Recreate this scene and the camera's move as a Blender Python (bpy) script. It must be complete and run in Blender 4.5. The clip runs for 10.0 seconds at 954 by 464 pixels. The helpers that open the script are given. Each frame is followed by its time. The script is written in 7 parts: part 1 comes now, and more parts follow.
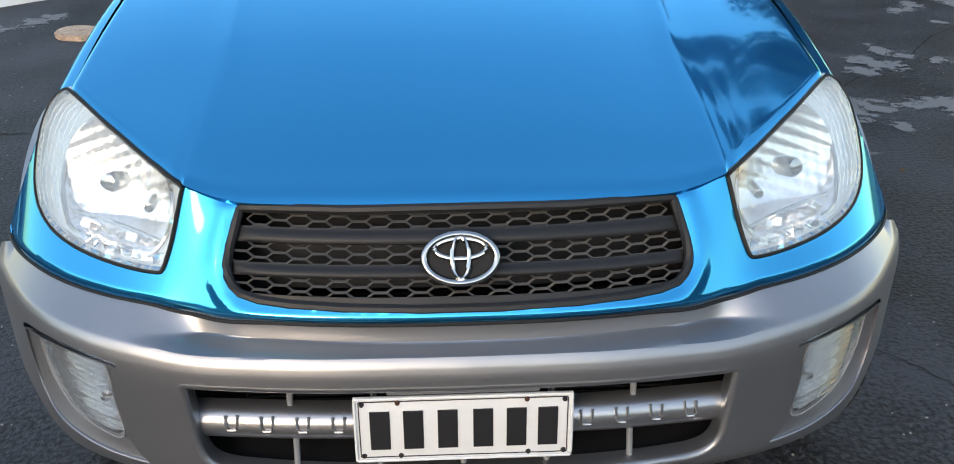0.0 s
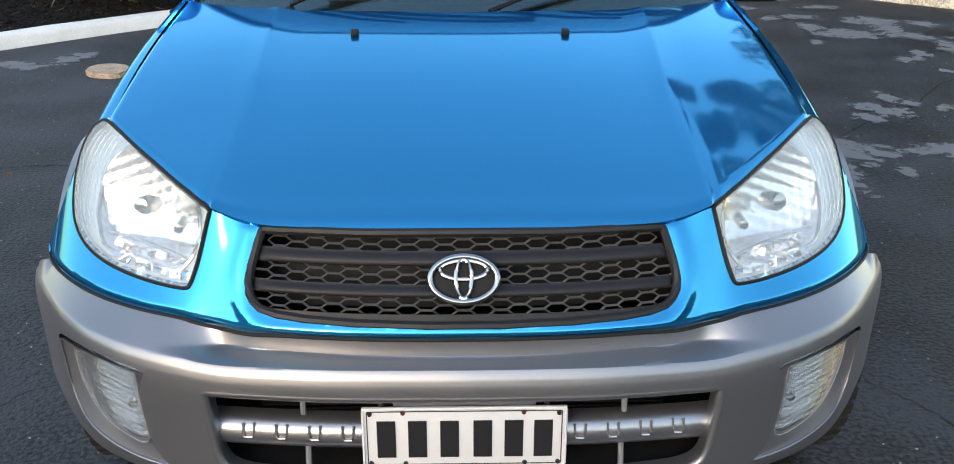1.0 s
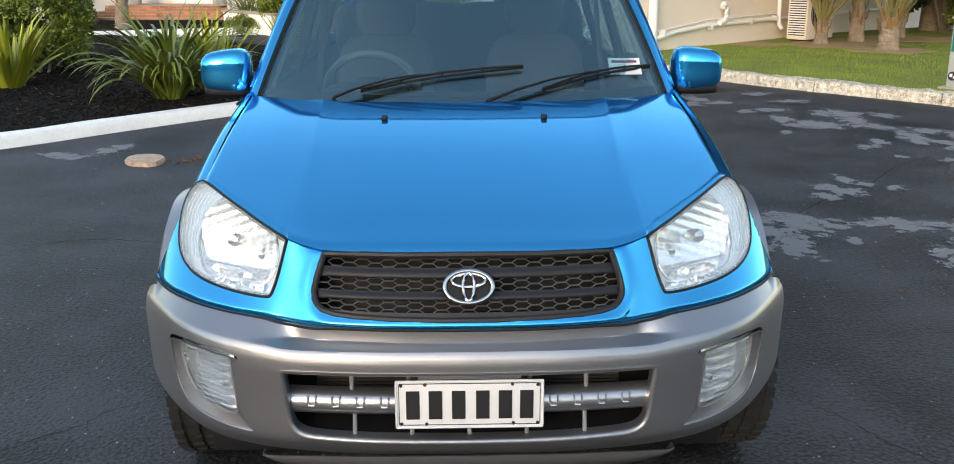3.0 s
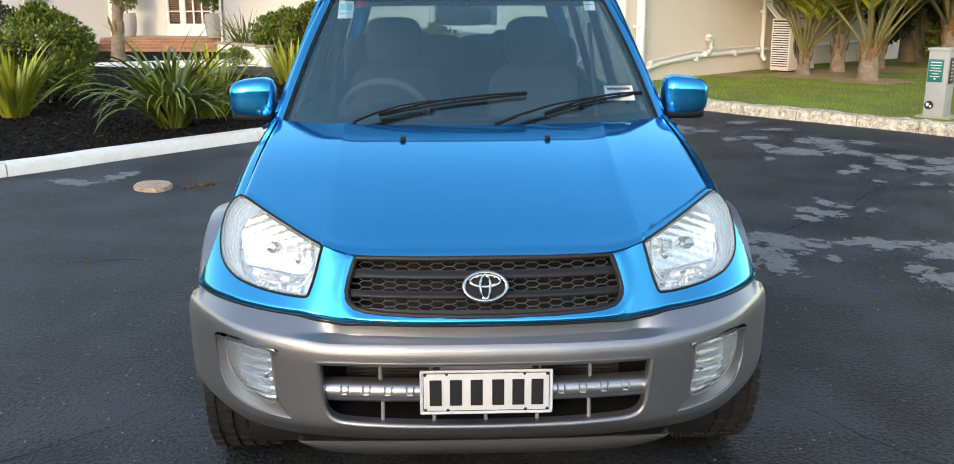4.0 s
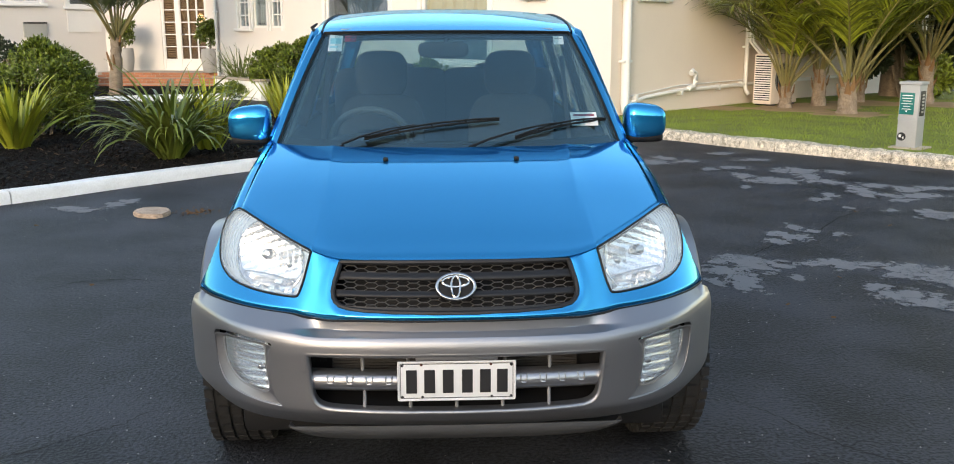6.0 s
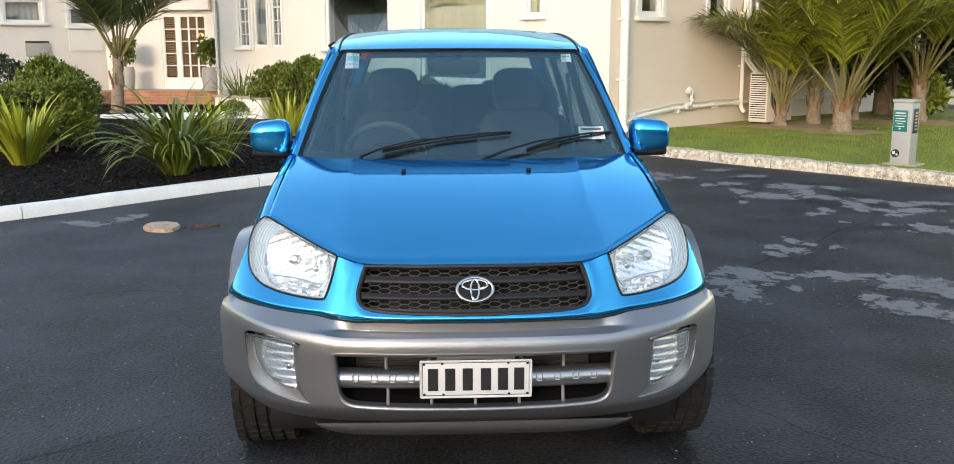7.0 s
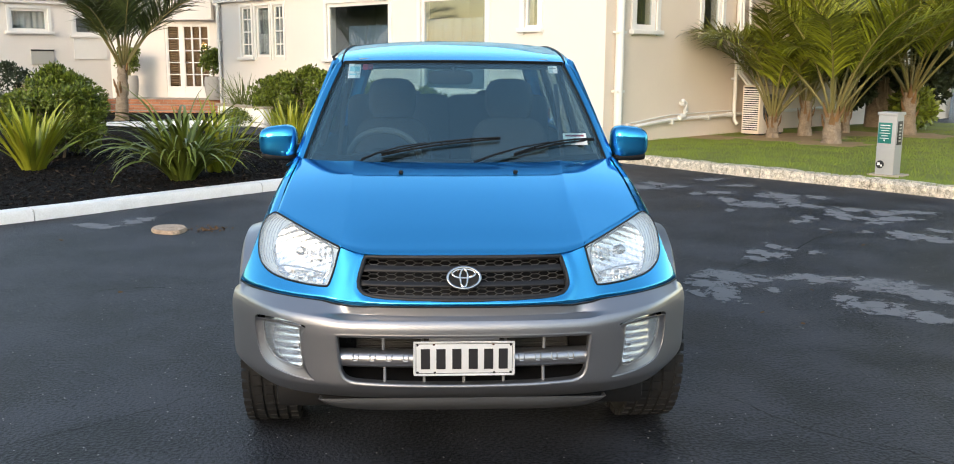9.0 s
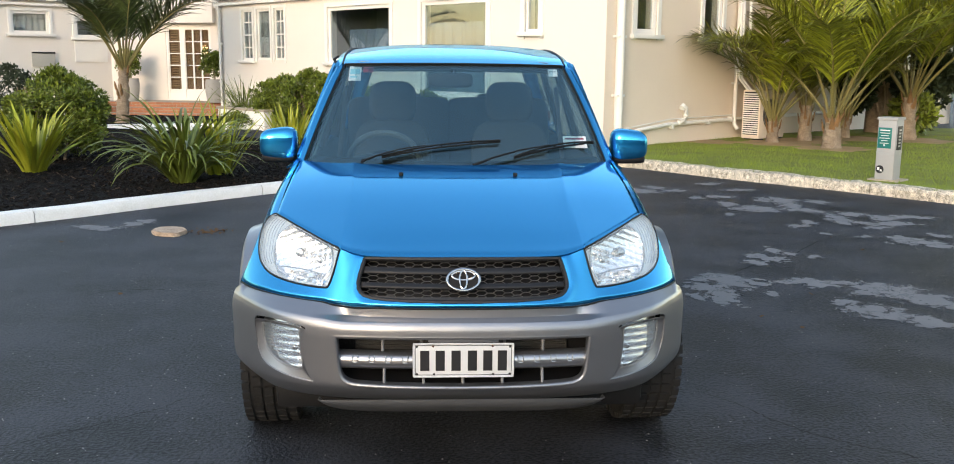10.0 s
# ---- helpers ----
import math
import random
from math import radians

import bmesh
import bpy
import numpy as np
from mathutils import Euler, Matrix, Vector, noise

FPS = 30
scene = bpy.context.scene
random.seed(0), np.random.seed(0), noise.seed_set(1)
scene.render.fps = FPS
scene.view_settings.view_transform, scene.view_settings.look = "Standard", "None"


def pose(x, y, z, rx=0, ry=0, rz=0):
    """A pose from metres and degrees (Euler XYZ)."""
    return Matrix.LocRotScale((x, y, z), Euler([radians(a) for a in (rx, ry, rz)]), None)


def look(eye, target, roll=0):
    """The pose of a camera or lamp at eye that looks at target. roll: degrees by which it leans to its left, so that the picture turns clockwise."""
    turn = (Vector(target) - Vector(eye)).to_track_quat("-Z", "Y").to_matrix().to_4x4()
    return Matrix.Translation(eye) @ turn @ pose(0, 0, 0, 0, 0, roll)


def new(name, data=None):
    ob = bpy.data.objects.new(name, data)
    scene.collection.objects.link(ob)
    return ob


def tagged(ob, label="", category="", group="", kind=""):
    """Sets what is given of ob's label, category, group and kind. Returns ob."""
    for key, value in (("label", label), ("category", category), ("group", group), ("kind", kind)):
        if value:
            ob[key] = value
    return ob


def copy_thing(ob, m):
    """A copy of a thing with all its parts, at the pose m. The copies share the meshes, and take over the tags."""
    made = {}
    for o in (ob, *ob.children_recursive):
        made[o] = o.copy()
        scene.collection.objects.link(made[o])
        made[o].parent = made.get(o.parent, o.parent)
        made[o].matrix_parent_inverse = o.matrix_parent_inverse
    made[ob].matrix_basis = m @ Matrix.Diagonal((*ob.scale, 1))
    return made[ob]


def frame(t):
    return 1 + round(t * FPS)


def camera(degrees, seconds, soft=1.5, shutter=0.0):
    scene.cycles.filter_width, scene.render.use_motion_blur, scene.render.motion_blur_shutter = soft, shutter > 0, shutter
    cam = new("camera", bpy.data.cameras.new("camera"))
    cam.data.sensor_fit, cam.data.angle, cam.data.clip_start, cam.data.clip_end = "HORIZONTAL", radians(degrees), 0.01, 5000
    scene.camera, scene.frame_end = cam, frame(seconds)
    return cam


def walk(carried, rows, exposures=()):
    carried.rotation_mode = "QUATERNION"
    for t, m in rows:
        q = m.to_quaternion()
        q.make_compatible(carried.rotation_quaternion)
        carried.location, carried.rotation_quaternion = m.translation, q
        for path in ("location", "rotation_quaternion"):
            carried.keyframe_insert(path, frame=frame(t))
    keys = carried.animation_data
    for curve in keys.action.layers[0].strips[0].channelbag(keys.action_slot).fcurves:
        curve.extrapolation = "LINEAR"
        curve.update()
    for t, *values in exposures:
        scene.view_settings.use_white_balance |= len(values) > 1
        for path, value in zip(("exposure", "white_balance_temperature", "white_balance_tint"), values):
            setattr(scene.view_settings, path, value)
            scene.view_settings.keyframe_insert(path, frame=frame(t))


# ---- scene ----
cam = camera(53.1, 10.0, 1.0)
PATH = [
    (0, (-0.038, -1.308, 1.448), (0.04, 0.516, 0.63), -0.4),
    (0.5, (-0.015, -1.346, 1.456), (0.032, 0.494, 0.673), 0.0),
    (1, (-0.018, -1.437, 1.469), (0.025, 0.422, 0.733), 0.1),
    (1.5, (-0.06, -1.612, 1.486), (-0.007, 0.262, 0.788), 0.2),
    (2, (-0.065, -1.795, 1.518), (-0.017, 0.097, 0.87), -0.1),
    (2.5, (-0.032, -1.97, 1.529), (0.013, -0.065, 0.922), -0.1),
    (3, (-0.034, -2.118, 1.549), (0.009, -0.196, 1.0), -0.2),
    (4.3, (-0.129, -2.438, 1.564), (-0.042, -0.497, 1.087), -0.3),
    (4.5, (-0.116, -2.424, 1.558), (-0.02, -0.482, 1.089), -0.4),
    (5, (-0.075, -2.548, 1.564), (0.016, -0.601, 1.116), -0.3),
    (5.5, (-0.047, -2.662, 1.565), (0.034, -0.712, 1.13), -0.2),
    (6.8, (-0.12, -2.892, 1.552), (-0.033, -0.932, 1.166), 0.0),
    (7, (-0.139, -2.923, 1.555), (-0.047, -0.962, 1.176), -0.1),
    (7.5, (-0.161, -3.018, 1.555), (-0.053, -1.052, 1.202), -0.1),
    (8, (-0.143, -3.109, 1.556), (-0.04, -1.143, 1.202), -0.1),
    (8.5, (-0.115, -3.215, 1.559), (-0.019, -1.252, 1.189), 0.0),
    (9, (-0.119, -3.265, 1.56), (-0.025, -1.299, 1.203), 0.3),
    (9.5, (-0.12, -3.28, 1.554), (-0.026, -1.314, 1.203), 0.4),
    (10, (-0.118, -3.275, 1.555), (-0.024, -1.307, 1.206), 0.5),
]
walk(cam, [(t, look(eye, target, roll)) for t, eye, target, roll in PATH], [(0, 1.69, 7250, 16), (1, 1.72, 7250, 16), (3, 1.77, 7400, 16), (5, 1.78, 7400, 16), (5.5, 1.66, 7400, 16), (7, 1.72, 7400, 16), (10, 1.73, 7400, 16)])

# ---- light ----
world = bpy.data.worlds.new("world")
scene.world = world
world.use_nodes = True
wn, wl = world.node_tree.nodes, world.node_tree.links
sky = wn.new("ShaderNodeTexSky")
sky.sky_type, sky.sun_disc = "NISHITA", False
sky.sun_elevation, sky.sun_rotation = radians(16), radians(205)
sky.air_density, sky.dust_density, sky.ozone_density = 1.2, 0.6, 1.0
wl.new(sky.outputs[0], wn["Background"].inputs[0])
wn["Background"].inputs[1].default_value = 0.15
sun = new("sun", bpy.data.lights.new("sun", "SUN"))
sun.data.energy, sun.data.angle, sun.data.color = 0.42, radians(20), (1.0, 0.88, 0.74)
sun.matrix_world = look((-4.5, -9.6, 3.04), (0, 0, 0))


# ---- materials ----
def material(name, color, rough=0.6, metal=0.0, vary=0.25, size=8.0, fine=120.0, bump=0.1, coat=0.0, tint=None, spec=0.5, rvary=0.15, per_piece=0.0, depth=0.01, contrast=1.0, per_leaf=0.0):
    """A surface with variation at two scales, relief and uneven gloss."""
    m = bpy.data.materials.new(name)
    m.use_nodes = True
    n, l = m.node_tree.nodes, m.node_tree.links
    p = n["Principled BSDF"]
    p.inputs["Metallic"].default_value, p.inputs["Roughness"].default_value = metal, rough
    p.inputs["Coat Weight"].default_value, p.inputs["Coat Roughness"].default_value = coat, 0.03
    p.inputs["Specular IOR Level"].default_value = spec
    co = n.new("ShaderNodeTexCoord").outputs["Object"]
    a, b = n.new("ShaderNodeTexNoise"), n.new("ShaderNodeTexNoise")
    a.inputs["Scale"].default_value, a.inputs["Detail"].default_value = size, 4
    b.inputs["Scale"].default_value, b.inputs["Detail"].default_value = fine, 3
    l.new(co, a.inputs[0]), l.new(co, b.inputs[0])
    mix = n.new("ShaderNodeMix")
    mix.data_type = "RGBA"
    dark = tint or tuple(c * (1 - vary) for c in color)
    lite = tuple(min(1, c * (1 + vary * 0.6)) for c in color)
    mix.inputs[6].default_value, mix.inputs[7].default_value = (*dark, 1), (*lite, 1)
    add = n.new("ShaderNodeMath")
    add.operation = "MULTIPLY_ADD"
    add.inputs[1].default_value, add.inputs[2].default_value = 0.5, 0.0
    l.new(b.outputs[0], add.inputs[0])
    plus = n.new("ShaderNodeMath")
    plus.operation = "MULTIPLY_ADD"
    plus.inputs[1].default_value = 0.5
    l.new(a.outputs[0], plus.inputs[0]), l.new(add.outputs[0], plus.inputs[2])
    crisp = n.new("ShaderNodeMapRange")
    crisp.inputs[1].default_value, crisp.inputs[2].default_value = 0.5 - 0.5 / contrast, 0.5 + 0.5 / contrast
    l.new(plus.outputs[0], crisp.inputs[0]), l.new(crisp.outputs[0], mix.inputs[0])
    out = mix.outputs[2]
    if per_piece:
        info, hsv = n.new("ShaderNodeObjectInfo"), n.new("ShaderNodeHueSaturation")
        rng = n.new("ShaderNodeMapRange")
        rng.inputs[3].default_value, rng.inputs[4].default_value = 1 - per_piece, 1 + per_piece
        l.new(info.outputs["Random"], rng.inputs[0]), l.new(rng.outputs[0], hsv.inputs["Value"]), l.new(out, hsv.inputs["Color"])
        out = hsv.outputs[0]
    if per_leaf:
        geo, hs2, rn2 = n.new("ShaderNodeNewGeometry"), n.new("ShaderNodeHueSaturation"), n.new("ShaderNodeMapRange")
        rn2.inputs[3].default_value, rn2.inputs[4].default_value = 1 - per_leaf, 1 + per_leaf
        l.new(geo.outputs["Random Per Island"], rn2.inputs[0]), l.new(rn2.outputs[0], hs2.inputs["Value"]), l.new(out, hs2.inputs["Color"])
        out = hs2.outputs[0]
    l.new(out, p.inputs["Base Color"])
    if rvary:
        rr = n.new("ShaderNodeMapRange")
        rr.inputs[3].default_value, rr.inputs[4].default_value = max(0.02, rough - rvary * rough), min(1, rough + rvary * rough)
        l.new(a.outputs[0], rr.inputs[0]), l.new(rr.outputs[0], p.inputs["Roughness"])
    if bump:
        bp = n.new("ShaderNodeBump")
        bp.inputs["Strength"].default_value, bp.inputs["Distance"].default_value = bump, depth
        l.new(plus.outputs[0], bp.inputs["Height"]), l.new(bp.outputs[0], p.inputs["Normal"])
    return m


def car_paint(name, color, rough, coat, sheen):
    """Metallic flake under a clear coat that mirrors the sky in its own colour."""
    m = material(name, color, rough, 0.85, 0.08, 3.0, 900.0, 0.0, coat, rvary=0.05)
    n, l = m.node_tree.nodes, m.node_tree.links
    p = n["Principled BSDF"]
    p.inputs["Specular Tint"].default_value = (0.08, 0.5, 0.85, 1)
    gl, mx = n.new("ShaderNodeBsdfGlossy"), n.new("ShaderNodeMixShader")
    gl.inputs["Color"].default_value, gl.inputs["Roughness"].default_value = (*sheen, 1), 0.07
    mx.inputs[0].default_value = 0.5
    l.new(p.outputs[0], mx.inputs[1]), l.new(gl.outputs[0], mx.inputs[2]), l.new(mx.outputs[0], n["Material Output"].inputs[0])
    return m


def glass(name, color=(1, 1, 1), rough=0.0, gloss=0.1, haze=0.0, tone=(1, 1, 1)):
    """Thin glass: light goes straight through, with a sheen that grows at a slant."""
    m = bpy.data.materials.new(name)
    m.use_nodes = True
    n, l = m.node_tree.nodes, m.node_tree.links
    n.remove(n["Principled BSDF"])
    tr, gl, mx, lw = n.new("ShaderNodeBsdfTransparent"), n.new("ShaderNodeBsdfGlossy"), n.new("ShaderNodeMixShader"), n.new("ShaderNodeLayerWeight")
    tr.inputs[0].default_value = (*color, 1)
    gl.inputs["Roughness"].default_value = rough
    gl.inputs["Color"].default_value = (*tone, 1)
    power, boost = n.new("ShaderNodeMath"), n.new("ShaderNodeMath")
    power.operation, boost.operation = "POWER", "MULTIPLY_ADD"
    power.inputs[1].default_value = 4.0
    boost.inputs[1].default_value, boost.inputs[2].default_value = 0.8, gloss
    boost.use_clamp = True
    lw.inputs[0].default_value = 0.5
    l.new(lw.outputs["Facing"], power.inputs[0]), l.new(power.outputs[0], boost.inputs[0]), l.new(boost.outputs[0], mx.inputs[0])
    l.new(tr.outputs[0], mx.inputs[1]), l.new(gl.outputs[0], mx.inputs[2])
    last = mx.outputs[0]
    if haze:
        df, m2 = n.new("ShaderNodeBsdfDiffuse"), n.new("ShaderNodeMixShader")
        df.inputs[0].default_value = (0.75, 0.8, 0.8, 1)
        m2.inputs[0].default_value = haze
        l.new(last, m2.inputs[1]), l.new(df.outputs[0], m2.inputs[2])
        last = m2.outputs[0]
    l.new(last, n["Material Output"].inputs[0])
    return m


BLUE = car_paint("blue_metallic_paint", (0.0, 0.175, 0.45), 0.42, 0.7, (0.042, 0.55, 0.86))
SILVER = material("silver_bumper_paint", (0.325, 0.328, 0.342), 0.40, 0.88, 0.05, 4.0, 700.0, 0.0, 0.25, rvary=0.08)
PLASTIC = material("dark_grey_plastic", (0.015, 0.0155, 0.017), 0.5, 0.0, 0.2, 12.0, 300.0, 0.05, spec=0.35)
SKIRT = material("faded_grey_plastic", (0.055, 0.056, 0.058), 0.5, 0.0, 0.25, 12.0, 200.0, 0.1, spec=0.4)
BLACK = material("black_rubber", (0.006, 0.006, 0.0065), 0.6, 0.0, 0.2, 12.0, 200.0, 0.1, spec=0.3)
TYRE = material("worn_tyre_rubber", (0.014, 0.0135, 0.013), 0.8, 0.0, 0.35, 9.0, 90.0, 0.3)
CHROME = material("chrome", (0.45, 0.45, 0.44), 0.1, 1.0, 0.05, 9.0, 200.0, 0.0)
REFLECTOR = material("lamp_reflector", (0.93, 0.92, 0.90), 0.24, 1.0, 0.03, 40.0, 200.0, 0.1, depth=0.004)
ALLOY = material("silver_alloy", (0.4, 0.4, 0.41), 0.3, 0.9, 0.08, 10.0, 200.0, 0.02)
HOUSING = material("grey_lamp_housing", (0.56, 0.61, 0.62), 0.35, 0.4, 0.1, 14.0, 120.0, 0.05)
MESHGREY = material("grille_mesh_plastic", (0.15, 0.138, 0.125), 0.4, 0.0, 0.25, 20.0, 200.0, 0.05)
RADMAT = material("dark_radiator", (0.06, 0.057, 0.053), 0.6, 0.3, 0.4, 30.0, 200.0, 0.2)
STEEL = material("weathered_steel", (0.3, 0.3, 0.3), 0.45, 0.8, 0.3, 14.0, 120.0, 0.1)
PLATE = material("white_plate", (0.7, 0.7, 0.69), 0.45, 0.0, 0.1, 12.0, 90.0, 0.05)
INK = material("black_ink", (0.012, 0.012, 0.014), 0.5, 0.0, 0.1, 20.0, 90.0, 0.0)
RUST = material("rusty_screw", (0.09, 0.035, 0.02), 0.8, 0.2, 0.4, 60.0, 300.0, 0.2)
CABIN = material("dark_cabin_fabric", (0.08, 0.08, 0.085), 0.9, 0.0, 0.3, 10.0, 250.0, 0.2)
SEAT = material("grey_seat_fabric", (0.058, 0.062, 0.072), 0.9, 0.0, 0.3, 12.0, 300.0, 0.25)
DASH = material("charcoal_dashboard", (0.022, 0.022, 0.024), 0.7, 0.0, 0.2, 12.0, 300.0, 0.1)
LINER = material("pale_headliner", (0.22, 0.22, 0.215), 0.9, 0.0, 0.1, 8.0, 200.0, 0.1)
SCREEN = glass("tinted_windscreen", (0.72, 0.84, 0.86), 0.0, 0.11, tone=(0.62, 0.9, 0.95))
SIDEGLASS = glass("tinted_side_glass", (0.72, 0.78, 0.78), 0.0, 0.05)
LENS = glass("hazy_lamp_lens", (0.95, 0.98, 1.0), 0.03, 0.06, 0.2)
FOGLENS = glass("ribbed_clear_lens", (0.97, 0.98, 1.0), 0.05, 0.05, 0.05)
DOORPANE = glass("door_pane", (0.9, 0.92, 0.9), 0.0, 0.05)
PANE = glass("window_pane", (0.8, 0.87, 0.9), 0.0, 0.11)
# the side wall's warm shade is put into this colour; the front stays white
SHADEDCREAM = material("shaded_cream_render", (0.74, 0.645, 0.545), 0.85, 0.0, 0.14, 1.2, 60.0, 0.15, depth=0.01)
WHITEWALL = material("white_render", (0.74, 0.70, 0.655), 0.85, 0.0, 0.05, 1.2, 60.0, 0.15, depth=0.01)
TRIM = material("white_gloss_paint", (0.78, 0.77, 0.74), 0.4, 0.0, 0.05, 6.0, 80.0, 0.05)
KERBWHITE = material("white_painted_concrete", (0.88, 0.87, 0.84), 0.7, 0.0, 0.12, 5.0, 60.0, 0.5, tint=(0.78, 0.76, 0.71), depth=0.015, contrast=2.6)
KERBGREY = material("lichened_concrete", (0.74, 0.65, 0.52), 0.9, 0.0, 0.5, 16.0, 70.0, 1.0, tint=(0.2, 0.17, 0.12), depth=0.03, contrast=3.5)
MULCH = material("dark_bark_mulch", (0.008, 0.007, 0.006), 0.95, 0.0, 0.6, 12.0, 60.0, 1.0, depth=0.05, spec=0.1)
GRASS = material("lawn_grass", (0.185, 0.245, 0.015), 0.9, 0.0, 0.5, 1.6, 60.0, 0.6, tint=(0.085, 0.085, 0.025), depth=0.04, contrast=2.5)
FIELD = material("far_grass", (0.06, 0.09, 0.025), 0.95, 0.0, 0.4, 0.2, 5.0, 0.5)
BRICK = material("red_brick", (0.46, 0.19, 0.1), 0.85, 0.0, 0.3, 12.0, 90.0, 0.4, per_piece=0.2)
STONE = material("pale_stone", (0.42, 0.36, 0.29), 0.85, 0.0, 0.35, 9.0, 60.0, 0.6)
SLAB = material("rusty_pale_stone", (0.55, 0.42, 0.31), 0.85, 0.0, 0.45, 14.0, 70.0, 0.8, tint=(0.26, 0.17, 0.11), depth=0.02, contrast=2.5)
BARK = material("palm_bark", (0.34, 0.27, 0.2), 0.9, 0.0, 0.5, 7.0, 60.0, 0.9, tint=(0.09, 0.06, 0.035), depth=0.03, contrast=2.0)
FROND = material("palm_frond", (0.19, 0.21, 0.02), 0.38, 0.0, 0.5, 3.0, 40.0, 0.1, per_piece=0.3, per_leaf=0.8)
HUSK = material("brown_palm_husk", (0.24, 0.13, 0.055), 0.85, 0.0, 0.5, 9.0, 60.0, 0.8)
DARKFROND = material("green_palm_frond", (0.06, 0.085, 0.02), 0.45, 0.0, 0.4, 3.0, 40.0, 0.1, per_piece=0.25, per_leaf=0.5)
SOIL = material("bare_soil", (0.34, 0.22, 0.125), 0.95, 0.0, 0.5, 3.0, 40.0, 0.8, tint=(0.2, 0.155, 0.07), contrast=2.5)
STALK = material("frond_stalk", (0.2, 0.17, 0.06), 0.6, 0.0, 0.3, 6.0, 60.0, 0.2)
LEAF = material("shrub_leaf", (0.135, 0.18, 0.02), 0.42, 0.0, 0.5, 5.0, 50.0, 0.1, per_leaf=0.6)
DARKLEAF = material("dark_tree_leaf", (0.025, 0.04, 0.014), 0.6, 0.0, 0.5, 3.0, 30.0, 0.1)
FLAX = material("green_flax_leaf", (0.10, 0.155, 0.022), 0.42, 0.0, 0.35, 4.0, 60.0, 0.1, tint=(0.125, 0.13, 0.025), per_piece=0.45)
YELLOWFLAX = material("yellow_flax_leaf", (0.32, 0.34, 0.03), 0.45, 0.0, 0.35, 4.0, 60.0, 0.1, per_piece=0.25)
PEDGREY = material("galvanised_grey", (0.4, 0.4, 0.39), 0.55, 0.1, 0.2, 9.0, 90.0, 0.1)
WHEELGREY = material("grey_steering_rim", (0.12, 0.125, 0.13), 0.6, 0.0, 0.15, 9.0, 200.0, 0.1)
FROST = material("frosted_film", (0.17, 0.22, 0.27), 0.8, 0.0, 0.25, 2.0, 40.0, 0.05)
GREYPAINT = material("grey_powder_coat", (0.2, 0.205, 0.21), 0.5, 0.0, 0.12, 7.0, 90.0, 0.08)
TEAL = material("teal_sign", (0.0, 0.16, 0.14), 0.4, 0.0, 0.08, 9.0, 90.0, 0.0)
BLIND = material("brown_blind", (0.32, 0.2, 0.12), 0.7, 0.0, 0.2, 6.0, 60.0, 0.05)
POT = material("grey_pot", (0.45, 0.43, 0.4), 0.8, 0.0, 0.15, 6.0, 60.0, 0.3)
ROOFING = material("roof_sheet", (0.2, 0.18, 0.17), 0.7, 0.0, 0.2, 4.0, 60.0, 0.2)
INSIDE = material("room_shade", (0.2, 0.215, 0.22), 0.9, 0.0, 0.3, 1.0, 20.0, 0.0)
CURTAIN = material("pale_curtain", (0.42, 0.42, 0.39), 0.9, 0.0, 0.2, 3.0, 60.0, 0.2)


def asphalt():
    m = material("worn_asphalt", (0.025, 0.027, 0.0325), 0.62, 0.0, 0.9, 1.7, 60.0, 1.0, tint=(0.0045, 0.0054, 0.007), depth=0.022, spec=0.36, contrast=8.0)
    n, l = m.node_tree.nodes, m.node_tree.links
    p = n["Principled BSDF"]
    old = p.inputs["Base Color"].links[0].from_socket
    co = n.new("ShaderNodeTexCoord").outputs["Object"]
    # pale grit
    v = n.new("ShaderNodeTexVoronoi")
    v.inputs["Scale"].default_value = 130
    l.new(co, v.inputs["Vector"])
    ramp = n.new("ShaderNodeMapRange")
    ramp.inputs[1].default_value, ramp.inputs[2].default_value, ramp.inputs[3].default_value, ramp.inputs[4].default_value = 0.1, 0.24, 0.3, 0.0
    l.new(v.outputs["Distance"], ramp.inputs[0])
    pick = n.new("ShaderNodeMath")
    pick.operation = "GREATER_THAN"
    pick.inputs[1].default_value = 0.82
    sep = n.new("ShaderNodeSeparateColor")
    l.new(v.outputs["Color"], sep.inputs[0]), l.new(sep.outputs[0], pick.inputs[0])
    mul = n.new("ShaderNodeMath")
    mul.operation = "MULTIPLY"
    l.new(ramp.outputs[0], mul.inputs[0]), l.new(pick.outputs[0], mul.inputs[1])
    mx = n.new("ShaderNodeMix")
    mx.data_type = "RGBA"
    mx.inputs[7].default_value = (0.2, 0.2, 0.19, 1)
    l.new(mul.outputs[0], mx.inputs[0]), l.new(old, mx.inputs[6])
    l.new(mx.outputs[2], p.inputs["Base Color"])
    return m


ASPHALT = asphalt()

